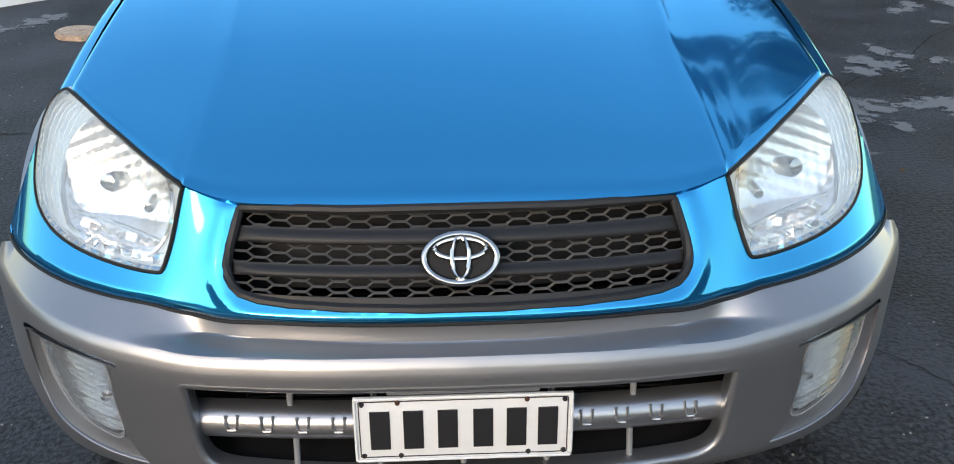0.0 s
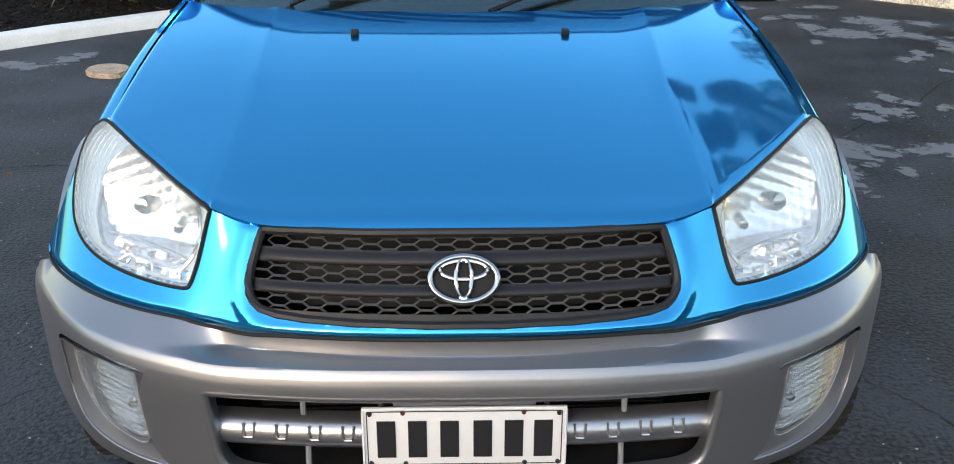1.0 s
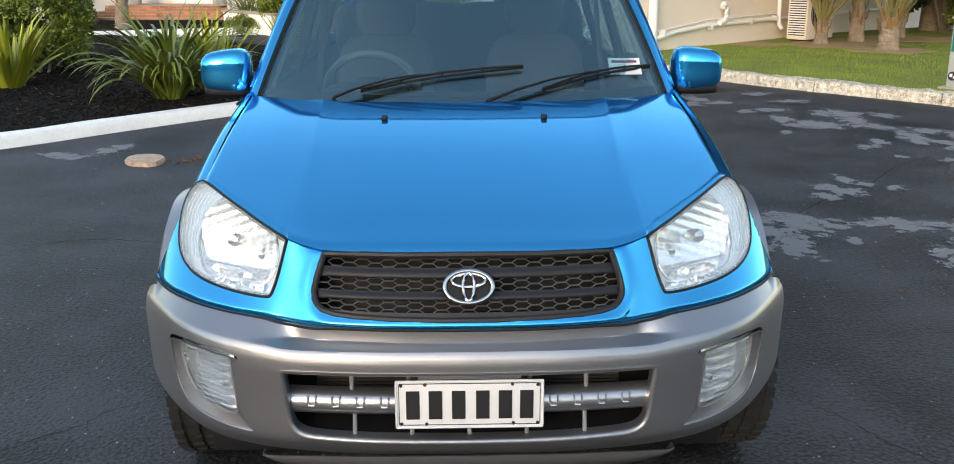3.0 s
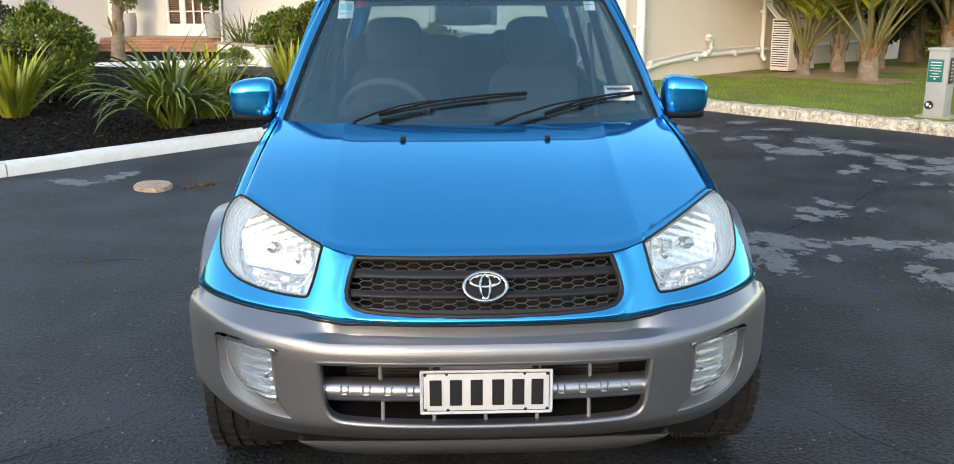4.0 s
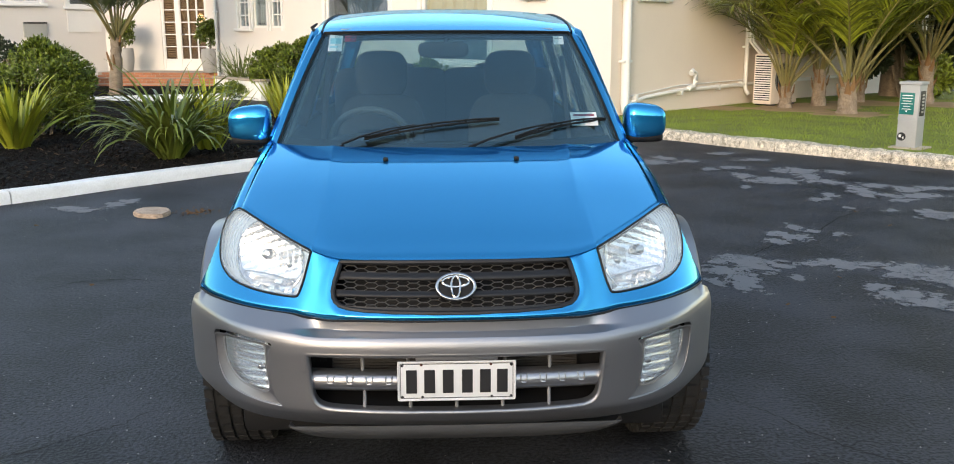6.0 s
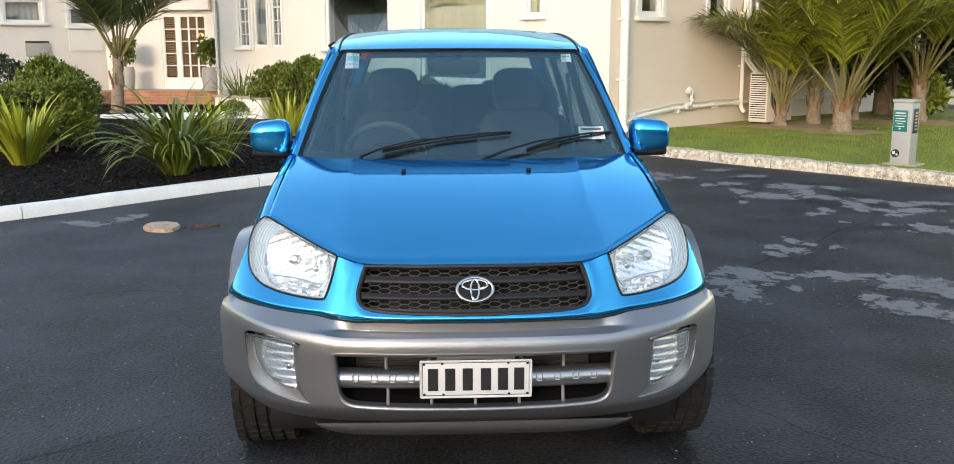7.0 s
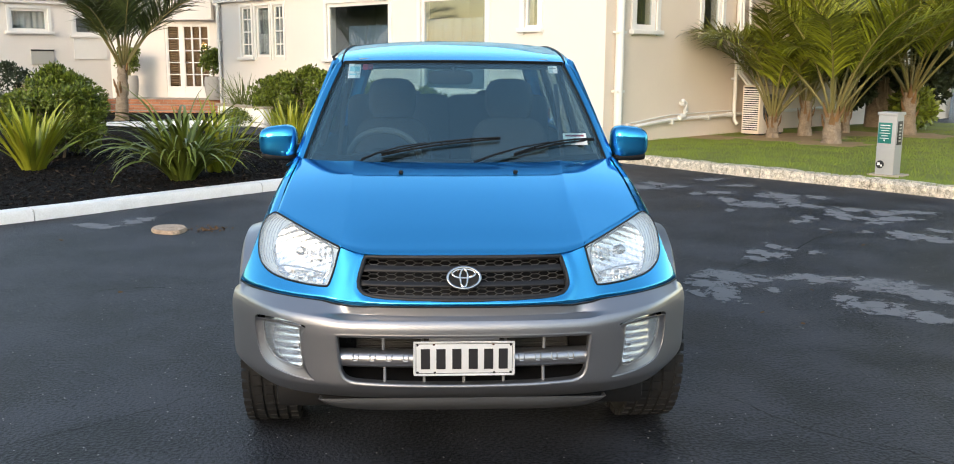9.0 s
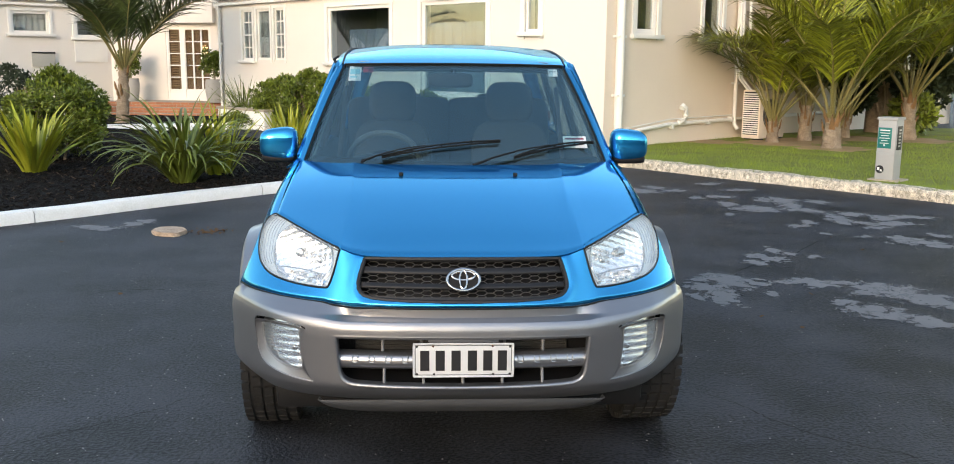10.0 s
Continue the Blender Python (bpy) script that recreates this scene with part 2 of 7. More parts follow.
def frayed(m):
    """Lets the surface break up towards the rim of a patch."""
    n, l = m.node_tree.nodes, m.node_tree.links
    p, out = n["Principled BSDF"], n["Material Output"]
    at, ns, add, rng = n.new("ShaderNodeAttribute"), n.new("ShaderNodeTexNoise"), n.new("ShaderNodeMath"), n.new("ShaderNodeMapRange")
    at.attribute_name = "fray"
    ns.inputs["Scale"].default_value, ns.inputs["Detail"].default_value, ns.inputs["Roughness"].default_value = 11.0, 8, 0.72
    l.new(n.new("ShaderNodeTexCoord").outputs["Object"], ns.inputs["Vector"])
    add.operation = "MULTIPLY_ADD"
    add.inputs[1].default_value = 3.4
    l.new(ns.outputs[0], add.inputs[0]), l.new(at.outputs["Fac"], add.inputs[2])
    rng.inputs[1].default_value, rng.inputs[2].default_value, rng.inputs[4].default_value = 1.86, 2.08, 0.95
    l.new(add.outputs[0], rng.inputs[0])
    tr, mx = n.new("ShaderNodeBsdfTransparent"), n.new("ShaderNodeMixShader")
    l.new(rng.outputs[0], mx.inputs[0]), l.new(tr.outputs[0], mx.inputs[1]), l.new(p.outputs[0], mx.inputs[2]), l.new(mx.outputs[0], out.inputs[0])
    return m


WORN = frayed(material("bare_grey_asphalt", (0.18, 0.182, 0.187), 0.85, 0.0, 0.3, 5.0, 140.0, 0.6, depth=0.006))
CRACK = material("crack_dirt", (0.01, 0.01, 0.01), 0.95, 0.0, 0.3, 20.0, 200.0, 0.3)
GRIT = material("pale_grit", (0.3, 0.29, 0.28), 0.8, 0.0, 0.3, 20.0, 200.0, 0.2)
BLADES = material("grass_blades", (0.20, 0.275, 0.012), 0.7, 0.0, 0.5, 2.5, 30.0, 0.0, tint=(0.125, 0.12, 0.03), contrast=2.5)
TWIGS = material("pale_twigs", (0.07, 0.05, 0.034), 0.9, 0.0, 0.5, 14.0, 60.0, 0.2, spec=0.2)
LITTER = material("dry_leaf", (0.16, 0.09, 0.045), 0.85, 0.0, 0.5, 20.0, 60.0, 0.2, spec=0.2)
CHIPS = material("bark_chips", (0.011, 0.009, 0.0075), 0.9, 0.0, 0.6, 14.0, 60.0, 0.3, spec=0.15)


# ---- mesh helpers ----
def part(name, bm, mat, parent=None, label="", smooth=True):
    me = bpy.data.meshes.new(name)
    bmesh.ops.recalc_face_normals(bm, faces=bm.faces)
    bm.to_mesh(me)
    bm.free()
    me.materials.append(mat)
    for p in me.polygons:
        p.use_smooth = smooth
    if smooth:
        me.set_sharp_from_angle(angle=radians(38))
    ob = new(name, me)
    if parent:
        ob.parent = parent
    if label:
        tagged(ob, label)
    return ob


def thing(name, label, category, group="", kind="", at=(0, 0, 0), turn=0):
    e = new(name)
    e.empty_display_size = 0.1
    e.matrix_basis = pose(*at, 0, 0, turn)
    return tagged(e, label, category, group, kind)


def box(bm, x0, x1, y0, y1, z0, z1, bevel=0.0, m=None):
    g = bmesh.ops.create_cube(bm, size=1)["verts"]
    bmesh.ops.scale(bm, vec=(x1 - x0, y1 - y0, z1 - z0), verts=g)
    bmesh.ops.translate(bm, vec=((x0 + x1) / 2, (y0 + y1) / 2, (z0 + z1) / 2), verts=g)
    if bevel:
        edges = list({e for v in g for e in v.link_edges})
        r = bmesh.ops.bevel(bm, geom=edges, offset=bevel, segments=2, affect="EDGES", profile=0.6)
        g = list({v for f in r["faces"] for v in f.verts} | {v for v in g if v.is_valid})
    if m is not None:
        bmesh.ops.transform(bm, matrix=m, verts=g)
    return bm


def boxed(*a, **k):
    return box(bmesh.new(), *a, **k)


def sheet(fn, nu, nv, thick=0.0):
    """A grid over (u, v) in 0..1, as a bmesh."""
    bm = bmesh.new()
    vs = [[bm.verts.new(fn(i / nu, j / nv)) for i in range(nu + 1)] for j in range(nv + 1)]
    for j in range(nv):
        for i in range(nu):
            bm.faces.new((vs[j][i], vs[j][i + 1], vs[j + 1][i + 1], vs[j + 1][i]))
    if thick:
        bmesh.ops.recalc_face_normals(bm, faces=bm.faces)
        bmesh.ops.solidify(bm, geom=bm.faces[:], thickness=thick)
    return bm


def tube(bm, pts, r, n=8, closed=False, flat=1.0):
    """A tube along points; r is a number or a list."""
    pts = [Vector(p) for p in pts]
    rings = []
    for i, p in enumerate(pts):
        a = pts[i - 1] if (i or closed) else p
        b = pts[(i + 1) % len(pts)] if (i < len(pts) - 1 or closed) else p
        d = (b - a).normalized()
        s = d.orthogonal() if abs(d.z) > 0.95 else d.cross(Vector((0, 0, 1)))
        s.normalize()
        w = s.cross(d)
        rad = r[i] if isinstance(r, (list, tuple)) else r
        rings.append([bm.verts.new(p + rad * (math.cos(2 * math.pi * k / n) * s + flat * math.sin(2 * math.pi * k / n) * w)) for k in range(n)])
    count = len(rings) if closed else len(rings) - 1
    for i in range(count):
        a, b = rings[i], rings[(i + 1) % len(rings)]
        for k in range(n):
            bm.faces.new((a[k], a[(k + 1) % n], b[(k + 1) % n], b[k]))
    if not closed:
        bm.faces.new(rings[0][::-1]), bm.faces.new(rings[-1])
    return bm


def slab(bm, outline, z0, z1):
    a = [bm.verts.new((x, y, z1)) for x, y in outline]
    b = [bm.verts.new((x, y, z0)) for x, y in outline]
    bm.faces.new(a), bm.faces.new(b[::-1])
    for i in range(len(a)):
        j = (i + 1) % len(a)
        bm.faces.new((a[i], b[i], b[j], a[j]))
    return bm


def lathe(bm, profile, n=32, axis="z", m=None):
    """Turns (radius, height) round an axis."""
    rings = []
    for r, h in profile:
        ring = []
        for k in range(n):
            a = 2 * math.pi * k / n
            c, s = r * math.cos(a), r * math.sin(a)
            v = {"z": (c, s, h), "x": (h, c, s), "y": (c, h, s)}[axis]
            ring.append(bm.verts.new(m @ Vector(v) if m is not None else v))
        rings.append(ring)
    for a, b in zip(rings, rings[1:]):
        for k in range(n):
            bm.faces.new((a[k], a[(k + 1) % n], b[(k + 1) % n], b[k]))
    for ring in (rings[0], rings[-1]):
        if len({tuple(round(c, 6) for c in v.co) for v in ring}) > 2:
            bm.faces.new(ring)
    bmesh.ops.remove_doubles(bm, verts=bm.verts, dist=1e-6)
    return bm


def smooth_outline(pts, rounds=3, closed=True):
    pts = [Vector(p) for p in pts]
    for _ in range(rounds):
        out = []
        m = len(pts) if closed else len(pts) - 1
        for i in range(m):
            a, b = pts[i], pts[(i + 1) % len(pts)]
            out += [a * 0.75 + b * 0.25, a * 0.25 + b * 0.75]
        pts = out if closed else [pts[0]] + out + [pts[-1]]
    return pts


def curve1(table, x):
    """Smooth interpolation in a table of (x, y)."""
    xs, ys = [p[0] for p in table], [p[1] for p in table]
    if x <= xs[0]:
        return ys[0]
    if x >= xs[-1]:
        return ys[-1]
    for i in range(len(xs) - 1):
        if x <= xs[i + 1]:
            h = xs[i + 1] - xs[i]
            t = (x - xs[i]) / h

            def slope(k):
                if k == 0:
                    return (ys[1] - ys[0]) / (xs[1] - xs[0])
                if k == len(xs) - 1:
                    return (ys[-1] - ys[-2]) / (xs[-1] - xs[-2])
                s0, s1 = (ys[k] - ys[k - 1]) / (xs[k] - xs[k - 1]), (ys[k + 1] - ys[k]) / (xs[k + 1] - xs[k])
                return 0 if s0 * s1 <= 0 else 2 * s0 * s1 / (s0 + s1)

            m0, m1 = slope(i) * h, slope(i + 1) * h
            return (2 * t**3 - 3 * t**2 + 1) * ys[i] + (t**3 - 2 * t**2 + t) * m0 + (3 * t**2 - 2 * t**3) * ys[i + 1] + (t**3 - t**2) * m1




# ---- the ground ----
def flat(name, outline, z, mat, label, category, cuts=0):
    bm = bmesh.new()
    bm.faces.new([bm.verts.new((x, y, z)) for x, y in outline])
    if cuts:
        bmesh.ops.triangulate(bm, faces=bm.faces[:])
        bmesh.ops.subdivide_edges(bm, edges=bm.edges[:], cuts=cuts, use_grid_fill=True)
    return tagged(part(name, bm, mat, smooth=False), label, category, kind="structure")


flat("ground", [(-900, -900), (900, -900), (900, 900), (-900, 900)], -0.03, FIELD, "far grassy ground out to the horizon", "ground")
flat("road", [(-32, -32), (32, -32), (32, 44), (-32, 44)], 0.0, ASPHALT, "dark worn asphalt driveway with grey patches", "road")

BED = smooth_outline([(-14, 0.5), (-8.5, 1.5), (-6.3, 3.6), (-4.23, 5.8), (-3.8, 6.18), (-3.38, 6.7), (-2.65, 7.5), (-2.1, 8.08), (-0.9, 9.3), (-0.9, 11.5), (-2.5, 14.5), (-6, 17.5), (-9.2, 18.6), (-14, 15)], 2)
LAWN_EDGE = smooth_outline([(0.9, 12.9), (2.3, 11.75), (3.1, 10.95), (3.42, 10.5), (4.03, 9.67), (4.62, 9.0), (5.16, 8.38), (5.62, 7.74), (6.05, 7.15), (8.2, 4.7), (11.5, 2.2), (16, 0.2), (22, -1.0)], 2, closed=False)


def raised(name, outline, z, mat, label, category):
    bm = slab(bmesh.new(), [(p[0], p[1]) for p in outline], -0.02, z)
    return tagged(part(name, bm, mat, smooth=False), label, category, kind="structure")


raised("planting_bed", BED, 0.094, MULCH, "planting bed of dark bark mulch behind the kerb", "garden bed")
lawn_outline = [(p[0], p[1]) for p in LAWN_EDGE] + [(32, -1), (32, 17.5), (14.0, 17.5), (11.5, 19.5), (6.5, 16.5), (2.6, 13.6), (1.4, 14.0)]
LAWN = raised("lawn", lawn_outline, 0.12, GRASS, "short green lawn with bare earth round the palms", "lawn")


def kerb(name, pts, width, height, mat, label, length=0.9, rough=0.004, closed=False, inward=1):
    """Kerb stones along a line, each a piece with worn edges."""
    root = thing(name, label, "kerb", kind="structure")
    pts = [Vector((p[0], p[1])) for p in pts]
    run, stations = 0.0, []
    for a, b in zip(pts, pts[1:]):
        stations.append((run, a, b))
        run += (b - a).length

    def place(s):
        for r0, a, b in reversed(stations):
            if s >= r0:
                d = (b - a).normalized()
                return a + d * (s - r0), d
        return pts[0], (pts[1] - pts[0]).normalized()

    s, rnd = 0.0, random.Random(name)
    while s < run - 0.05:
        e = min(run, s + length * rnd.uniform(0.85, 1.15))
        bm, rings = bmesh.new(), []
        steps = 6
        for k in range(steps + 1):
            p, d = place(s + 0.006 + (e - s - 0.012) * k / steps)
            n = Vector((-d.y, d.x)) * inward
            prof = [(-0.05, -0.03), (-0.044, height - 0.03), (-0.02, height), (width - 0.02, height + 0.004), (width, height - 0.02), (width, -0.03)]
            ring = []
            for o, z in prof:
                j = rough * rnd.uniform(-1, 1)
                q = p + n * (o + j)
                ring.append(bm.verts.new((q.x, q.y, z + (j if z > 0 else 0))))
            rings.append(ring)
        for a, b in zip(rings, rings[1:]):
            for k in range(5):
                bm.faces.new((a[k], a[k + 1], b[k + 1], b[k]))
        bm.faces.new(rings[0]), bm.faces.new(rings[-1])
        part("kerb_stone", bm, mat, root)
        s = e
    return root


kerb("kerb_1", BED[2:38], 0.15, 0.112, KERBWHITE, "white-painted concrete kerb round the planting bed", 2.4, 0.003, inward=1)
kerb("kerb_2", LAWN_EDGE, 0.2, 0.13, KERBGREY, "weathered lichen-stained concrete kerb along the lawn", 0.85, 0.012, inward=1)

raised("planting_bed_2", [(-11, 16.8), (-9.5, 17.4), (-6.5, 18.6), (-4.3, 19.3), (-2.4, 19.4), (-1.6, 18.6), (-5.6, 22.9), (-9.3, 22.9), (-10.4, 20.0)], 0.1, MULCH, "dark planting bed before the house front", "garden bed")
kerb("kerb_3", [(-11, 16.6), (-9.5, 17.2), (-6.5, 18.4), (-4.3, 19.1), (-2.4, 19.2), (-1.2, 18.2)], 0.16, 0.15, KERBWHITE, "white-painted kerb of the bed before the house", 2.4, 0.003)

ROAD = bpy.data.objects["road"]


def worn_patch(x, y, rx, ry, seed, z=0.002):
    """A ragged bare patch where the seal has worn off; it frays towards its rim."""
    rnd = random.Random(seed)
    n, bm = 60, bmesh.new()
    fray = bm.verts.layers.float.new("fray")
    ph = [rnd.uniform(0, 6.28) for _ in range(4)]
    rings = []
    for k in (0.45, 1.0):
        ring = []
        for i in range(n):
            a = 2 * math.pi * i / n
            r = 1.05 + 0.2 * math.sin(2 * a + ph[0]) + 0.14 * math.sin(3 * a + ph[1]) + 0.1 * math.sin(5 * a + ph[2])
            v = bm.verts.new((x + rx * 1.45 * k * r * math.cos(a), y + ry * 1.45 * k * r * math.sin(a), z))
            v[fray] = 1.0 - k
            ring.append(v)
        rings.append(ring)
    mid = bm.verts.new((x, y, z))
    mid[fray] = 1.0
    for i in range(n):
        j = (i + 1) % n
        bm.faces.new((mid, rings[0][i], rings[0][j]))
        bm.faces.new((rings[0][i], rings[1][i], rings[1][j], rings[0][j]))
    part("worn_patch", bm, WORN, ROAD, "bare grey patch in the asphalt", smooth=False)


FAR_PATCHES = [(2.49, 8.4, 0.17, 0.23), (2.73, 8.76, 0.12, 0.18), (2.93, 8.47, 0.12, 0.12), (3.02, 7.82, 0.1, 0.1), (3.55, 9.15, 0.16, 0.13), (3.23, 7.32, 0.11, 0.19), (3.31, 7.92, 0.19, 0.11), (3.76, 8.54, 0.16, 0.12), (3.22, 6.96, 0.08, 0.13), (3.46, 6.96, 0.19, 0.27), (3.83, 7.67, 0.18, 0.15), (3.96, 7.58, 0.18, 0.25), (3.94, 6.88, 0.17, 0.18), (3.92, 7.19, 0.11, 0.19), (4.35, 7.48, 0.09, 0.2), (3.03, 6.57, 0.07, 0.08), (4.08, 6.26, 0.13, 0.27), (4.35, 6.58, 0.1, 0.17), (4.01, 6.03, 0.08, 0.11), (4.6, 6.34, 0.19, 0.16)]
MIDDLE_PATCHES = [(4.26, 5.96, 0.12, 0.15), (4.51, 5.96, 0.19, 0.15), (4.91, 6.38, 0.2, 0.12), (4.22, 5.74, 0.12, 0.07), (3.67, 6.03, 0.09, 0.11), (3.48, 5.84, 0.12, 0.07), (3.57, 5.4, 0.05, 0.06), (3.88, 5.25, 0.06, 0.06), (4.21, 5.0, 0.2, 0.12), (4.19, 5.18, 0.13, 0.09), (4.34, 4.91, 0.17, 0.09), (4.37, 4.77, 0.11, 0.11), (4.62, 5.28, 0.09, 0.1), (2.81, 4.58, 0.08, 0.11), (2.63, 4.27, 0.11, 0.15), (2.46, 4.1, 0.09, 0.09), (2.87, 4.47, 0.05, 0.08), (3.04, 4.32, 0.06, 0.07), (1.99, 3.58, 0.13, 0.12), (1.84, 3.48, 0.05, 0.08)]
NEAR_PATCHES = [(2.07, 3.42, 0.18, 0.16), (1.85, 3.19, 0.13, 0.18), (1.68, 2.98, 0.05, 0.09), (1.86, 2.93, 0.1, 0.17), (2.22, 3.38, 0.08, 0.1), (2.23, 3.04, 0.04, 0.09), (2.5, 3.41, 0.09, 0.1), (2.67, 3.37, 0.16, 0.12), (2.9, 3.35, 0.11, 0.08), (3.03, 3.18, 0.18, 0.18), (3.16, 3.0, 0.17, 0.21), (3.26, 2.83, 0.15, 0.2), (2.64, 2.8, 0.1, 0.08), (2.71, 2.59, 0.16, 0.12), (2.8, 2.44, 0.12, 0.12), (2.96, 2.29, 0.13, 0.14), (-3.21, 5.65, 0.17, 0.1), (-3.33, 5.75, 0.17, 0.07), (-2.98, 5.92, 0.11, 0.14), (-2.91, 6.07, 0.09, 0.11)]
for k, q in enumerate(FAR_PATCHES + MIDDLE_PATCHES + NEAR_PATCHES):
    worn_patch(*q, 100 + k, 0.0015 + 0.00004 * k)


def crack(pts, width, seed):
    """A jagged open crack in the seal."""
    rnd = random.Random(seed)
    line = []
    for (ax, ay), (bx, by) in zip(pts, pts[1:]):
        d = math.hypot(bx - ax, by - ay)
        m = max(2, int(d / 0.022))
        for k in range(m):
            t = k / m
            line.append((ax + (bx - ax) * t + rnd.uniform(-0.008, 0.008), ay + (by - ay) * t + rnd.uniform(-0.008, 0.008)))
    bm, rows = bmesh.new(), []
    for k, (x, y) in enumerate(line):
        qx, qy = line[min(k + 1, len(line) - 1)]
        rx, ry = line[max(k - 1, 0)]
        d = Vector((qx - rx, qy - ry)).normalized()
        w = width * rnd.uniform(0.25, 1.0) * (1 - abs(2 * k / len(line) - 1) ** 4)
        rows.append((bm.verts.new((x - d.y * w, y + d.x * w, 0.002)), bm.verts.new((x + d.y * w, y - d.x * w, 0.002))))
    for a, b in zip(rows, rows[1:]):
        bm.faces.new((a[0], a[1], b[1], b[0]))
    part("crack", bm, CRACK, ROAD, "jagged crack in the asphalt", smooth=False)


crack([(1.14, 1.11), (1.28, 0.94), (1.34, 0.85), (1.38, 0.72), (1.52, 0.52), (1.69, 0.37), (1.78, 0.34), (1.95, 0.1), (2.3, -0.15)], 0.0055, 1)
crack([(-2.4, 0.2), (-1.87, 0.48), (-1.58, 0.7), (-1.33, 0.92), (-1.28, 1.02), (-1.08, 1.14)], 0.0045, 2)
crack([(1.3, 2.95), (1.7, 3.29), (1.93, 3.48), (2.13, 3.68), (2.5, 4.08), (2.86, 4.37), (3.31, 4.97), (3.9, 5.5)], 0.008, 3)
crack([(1.1, 0.35), (1.17, 0.41), (1.25, 0.42), (1.36, 0.44)], 0.0035, 4)
crack([(-2.49, 2.98), (-2.32, 3.18), (-2.05, 3.23), (-1.69, 3.14)], 0.008, 5)


def scatter(name, count, spot, shape, mat, label, category, seed):
    """Many small pieces in one mesh."""
    rnd = random.Random(seed)
    verts, faces = [], []
    for _ in range(count):
        p = spot(rnd)
        if p is None:
            continue
        v, f = shape(rnd)
        o = len(verts)
        verts += [(p[0] + a, p[1] + b, p[2] + c) for a, b, c in v]
        faces += [tuple(o + k for k in q) for q in f]
    me = bpy.data.meshes.new(name)
    me.from_pydata(verts, [], faces)
    me.materials.append(mat)
    return tagged(new(name, me), label, category, kind="stuff")


def chip(rnd, a, b, c):
    """A small tilted block."""
    e = Euler((rnd.uniform(-0.6, 0.6), rnd.uniform(-0.6, 0.6), rnd.uniform(0, 6.28))).to_matrix()
    s = rnd.uniform(0.5, 1.3)
    v = [e @ Vector((x * a * s, y * b * s, z * c * s)) for x in (-1, 1) for y in (-1, 1) for z in (-1, 1)]
    return [tuple(q) for q in v], [(0, 1, 3, 2), (4, 6, 7, 5), (0, 4, 5, 1), (2, 3, 7, 6), (0, 2, 6, 4), (1, 5, 7, 3)]


def blade(rnd, h):
    a, l = rnd.uniform(0, 6.28), h * rnd.uniform(0.5, 1.3)
    dx, dy, w = math.cos(a), math.sin(a), 0.004
    lean = rnd.uniform(0, 0.7) * l
    return [(-dy * w, dx * w, 0), (dy * w, -dx * w, 0), (dx * lean * 0.4 + dy * w * 0.7, dy * lean * 0.4 - dx * w * 0.7, l * 0.6), (dx * lean, dy * lean, l)], [(0, 1, 2), (0, 2, 3)]


def inside(outline, x, y):
    hit = False
    n = len(outline)
    for i in range(n):
        ax, ay = outline[i][0], outline[i][1]
        bx, by = outline[(i + 1) % n][0], outline[(i + 1) % n][1]
        if (ay > y) != (by > y) and x < (bx - ax) * (y - ay) / (by - ay) + ax:
            hit = not hit
    return hit


def spot_in(outline, x0, x1, y0, y1, z, bare=(), edge=0.0):
    def f(rnd):
        x, y = rnd.uniform(x0, x1), rnd.uniform(y0, y1)
        if not all(inside(outline, x + dx, y + dy) for dx, dy in ((-edge, 0), (edge, 0), (0, -edge), (0, edge))) or any(math.hypot(x - bx, y - by) < br * rnd.uniform(0.6, 1.1) for bx, by, br in bare):
            return None
        return x, y, z
    return f


PALM_SPOTS = [(6.33, 14.4, 1.0), (7.15, 14.9, 1.1), (6.97, 13.3, 0.9), (8.3, 15.6, 1.1), (9.4, 15.2, 1.1), (5.2, 14.6, 0.7)]
scatter("lawn_blades", 42000, spot_in(lawn_outline, 1.2, 12, 3.5, 16.5, 0.118, PALM_SPOTS), lambda r: blade(r, 0.036), BLADES, "short green grass blades of the lawn", "grass", 51)
scatter("bark_mulch", 16000, spot_in(BED, -9, -0.9, 4.5, 14, 0.096, edge=0.22), lambda r: chip(r, 0.03, 0.012, 0.006), CHIPS, "loose dark bark chips on the planting bed", "mulch", 52)
scatter("twig_litter", 900, spot_in(BED, -9, -0.9, 4.5, 14, 0.104, edge=0.22), lambda r: chip(r, 0.035, 0.005, 0.003), TWIGS, "pale twigs and bark bits strewn on the mulch", "litter", 54)
scatter("leaf_litter", 90, lambda r: (r.gauss(-2.2, 0.1), r.gauss(5.5, 0.07), 0.004) if r.random() < 0.7 else (r.uniform(-3.5, 4), r.uniform(0.5, 6), 0.004), lambda r: chip(r, 0.012, 0.007, 0.0012), LITTER, "dry brown leaf litter beside the stone patch", "litter", 55)
scatter("loose_grit", 1700, lambda r: (r.uniform(-4, 4.5), r.uniform(-1.8, 6), 0.001), lambda r: chip(r, 0.0024, 0.0019, 0.0014), GRIT, "fine pale grit scattered over the asphalt", "grit", 53)

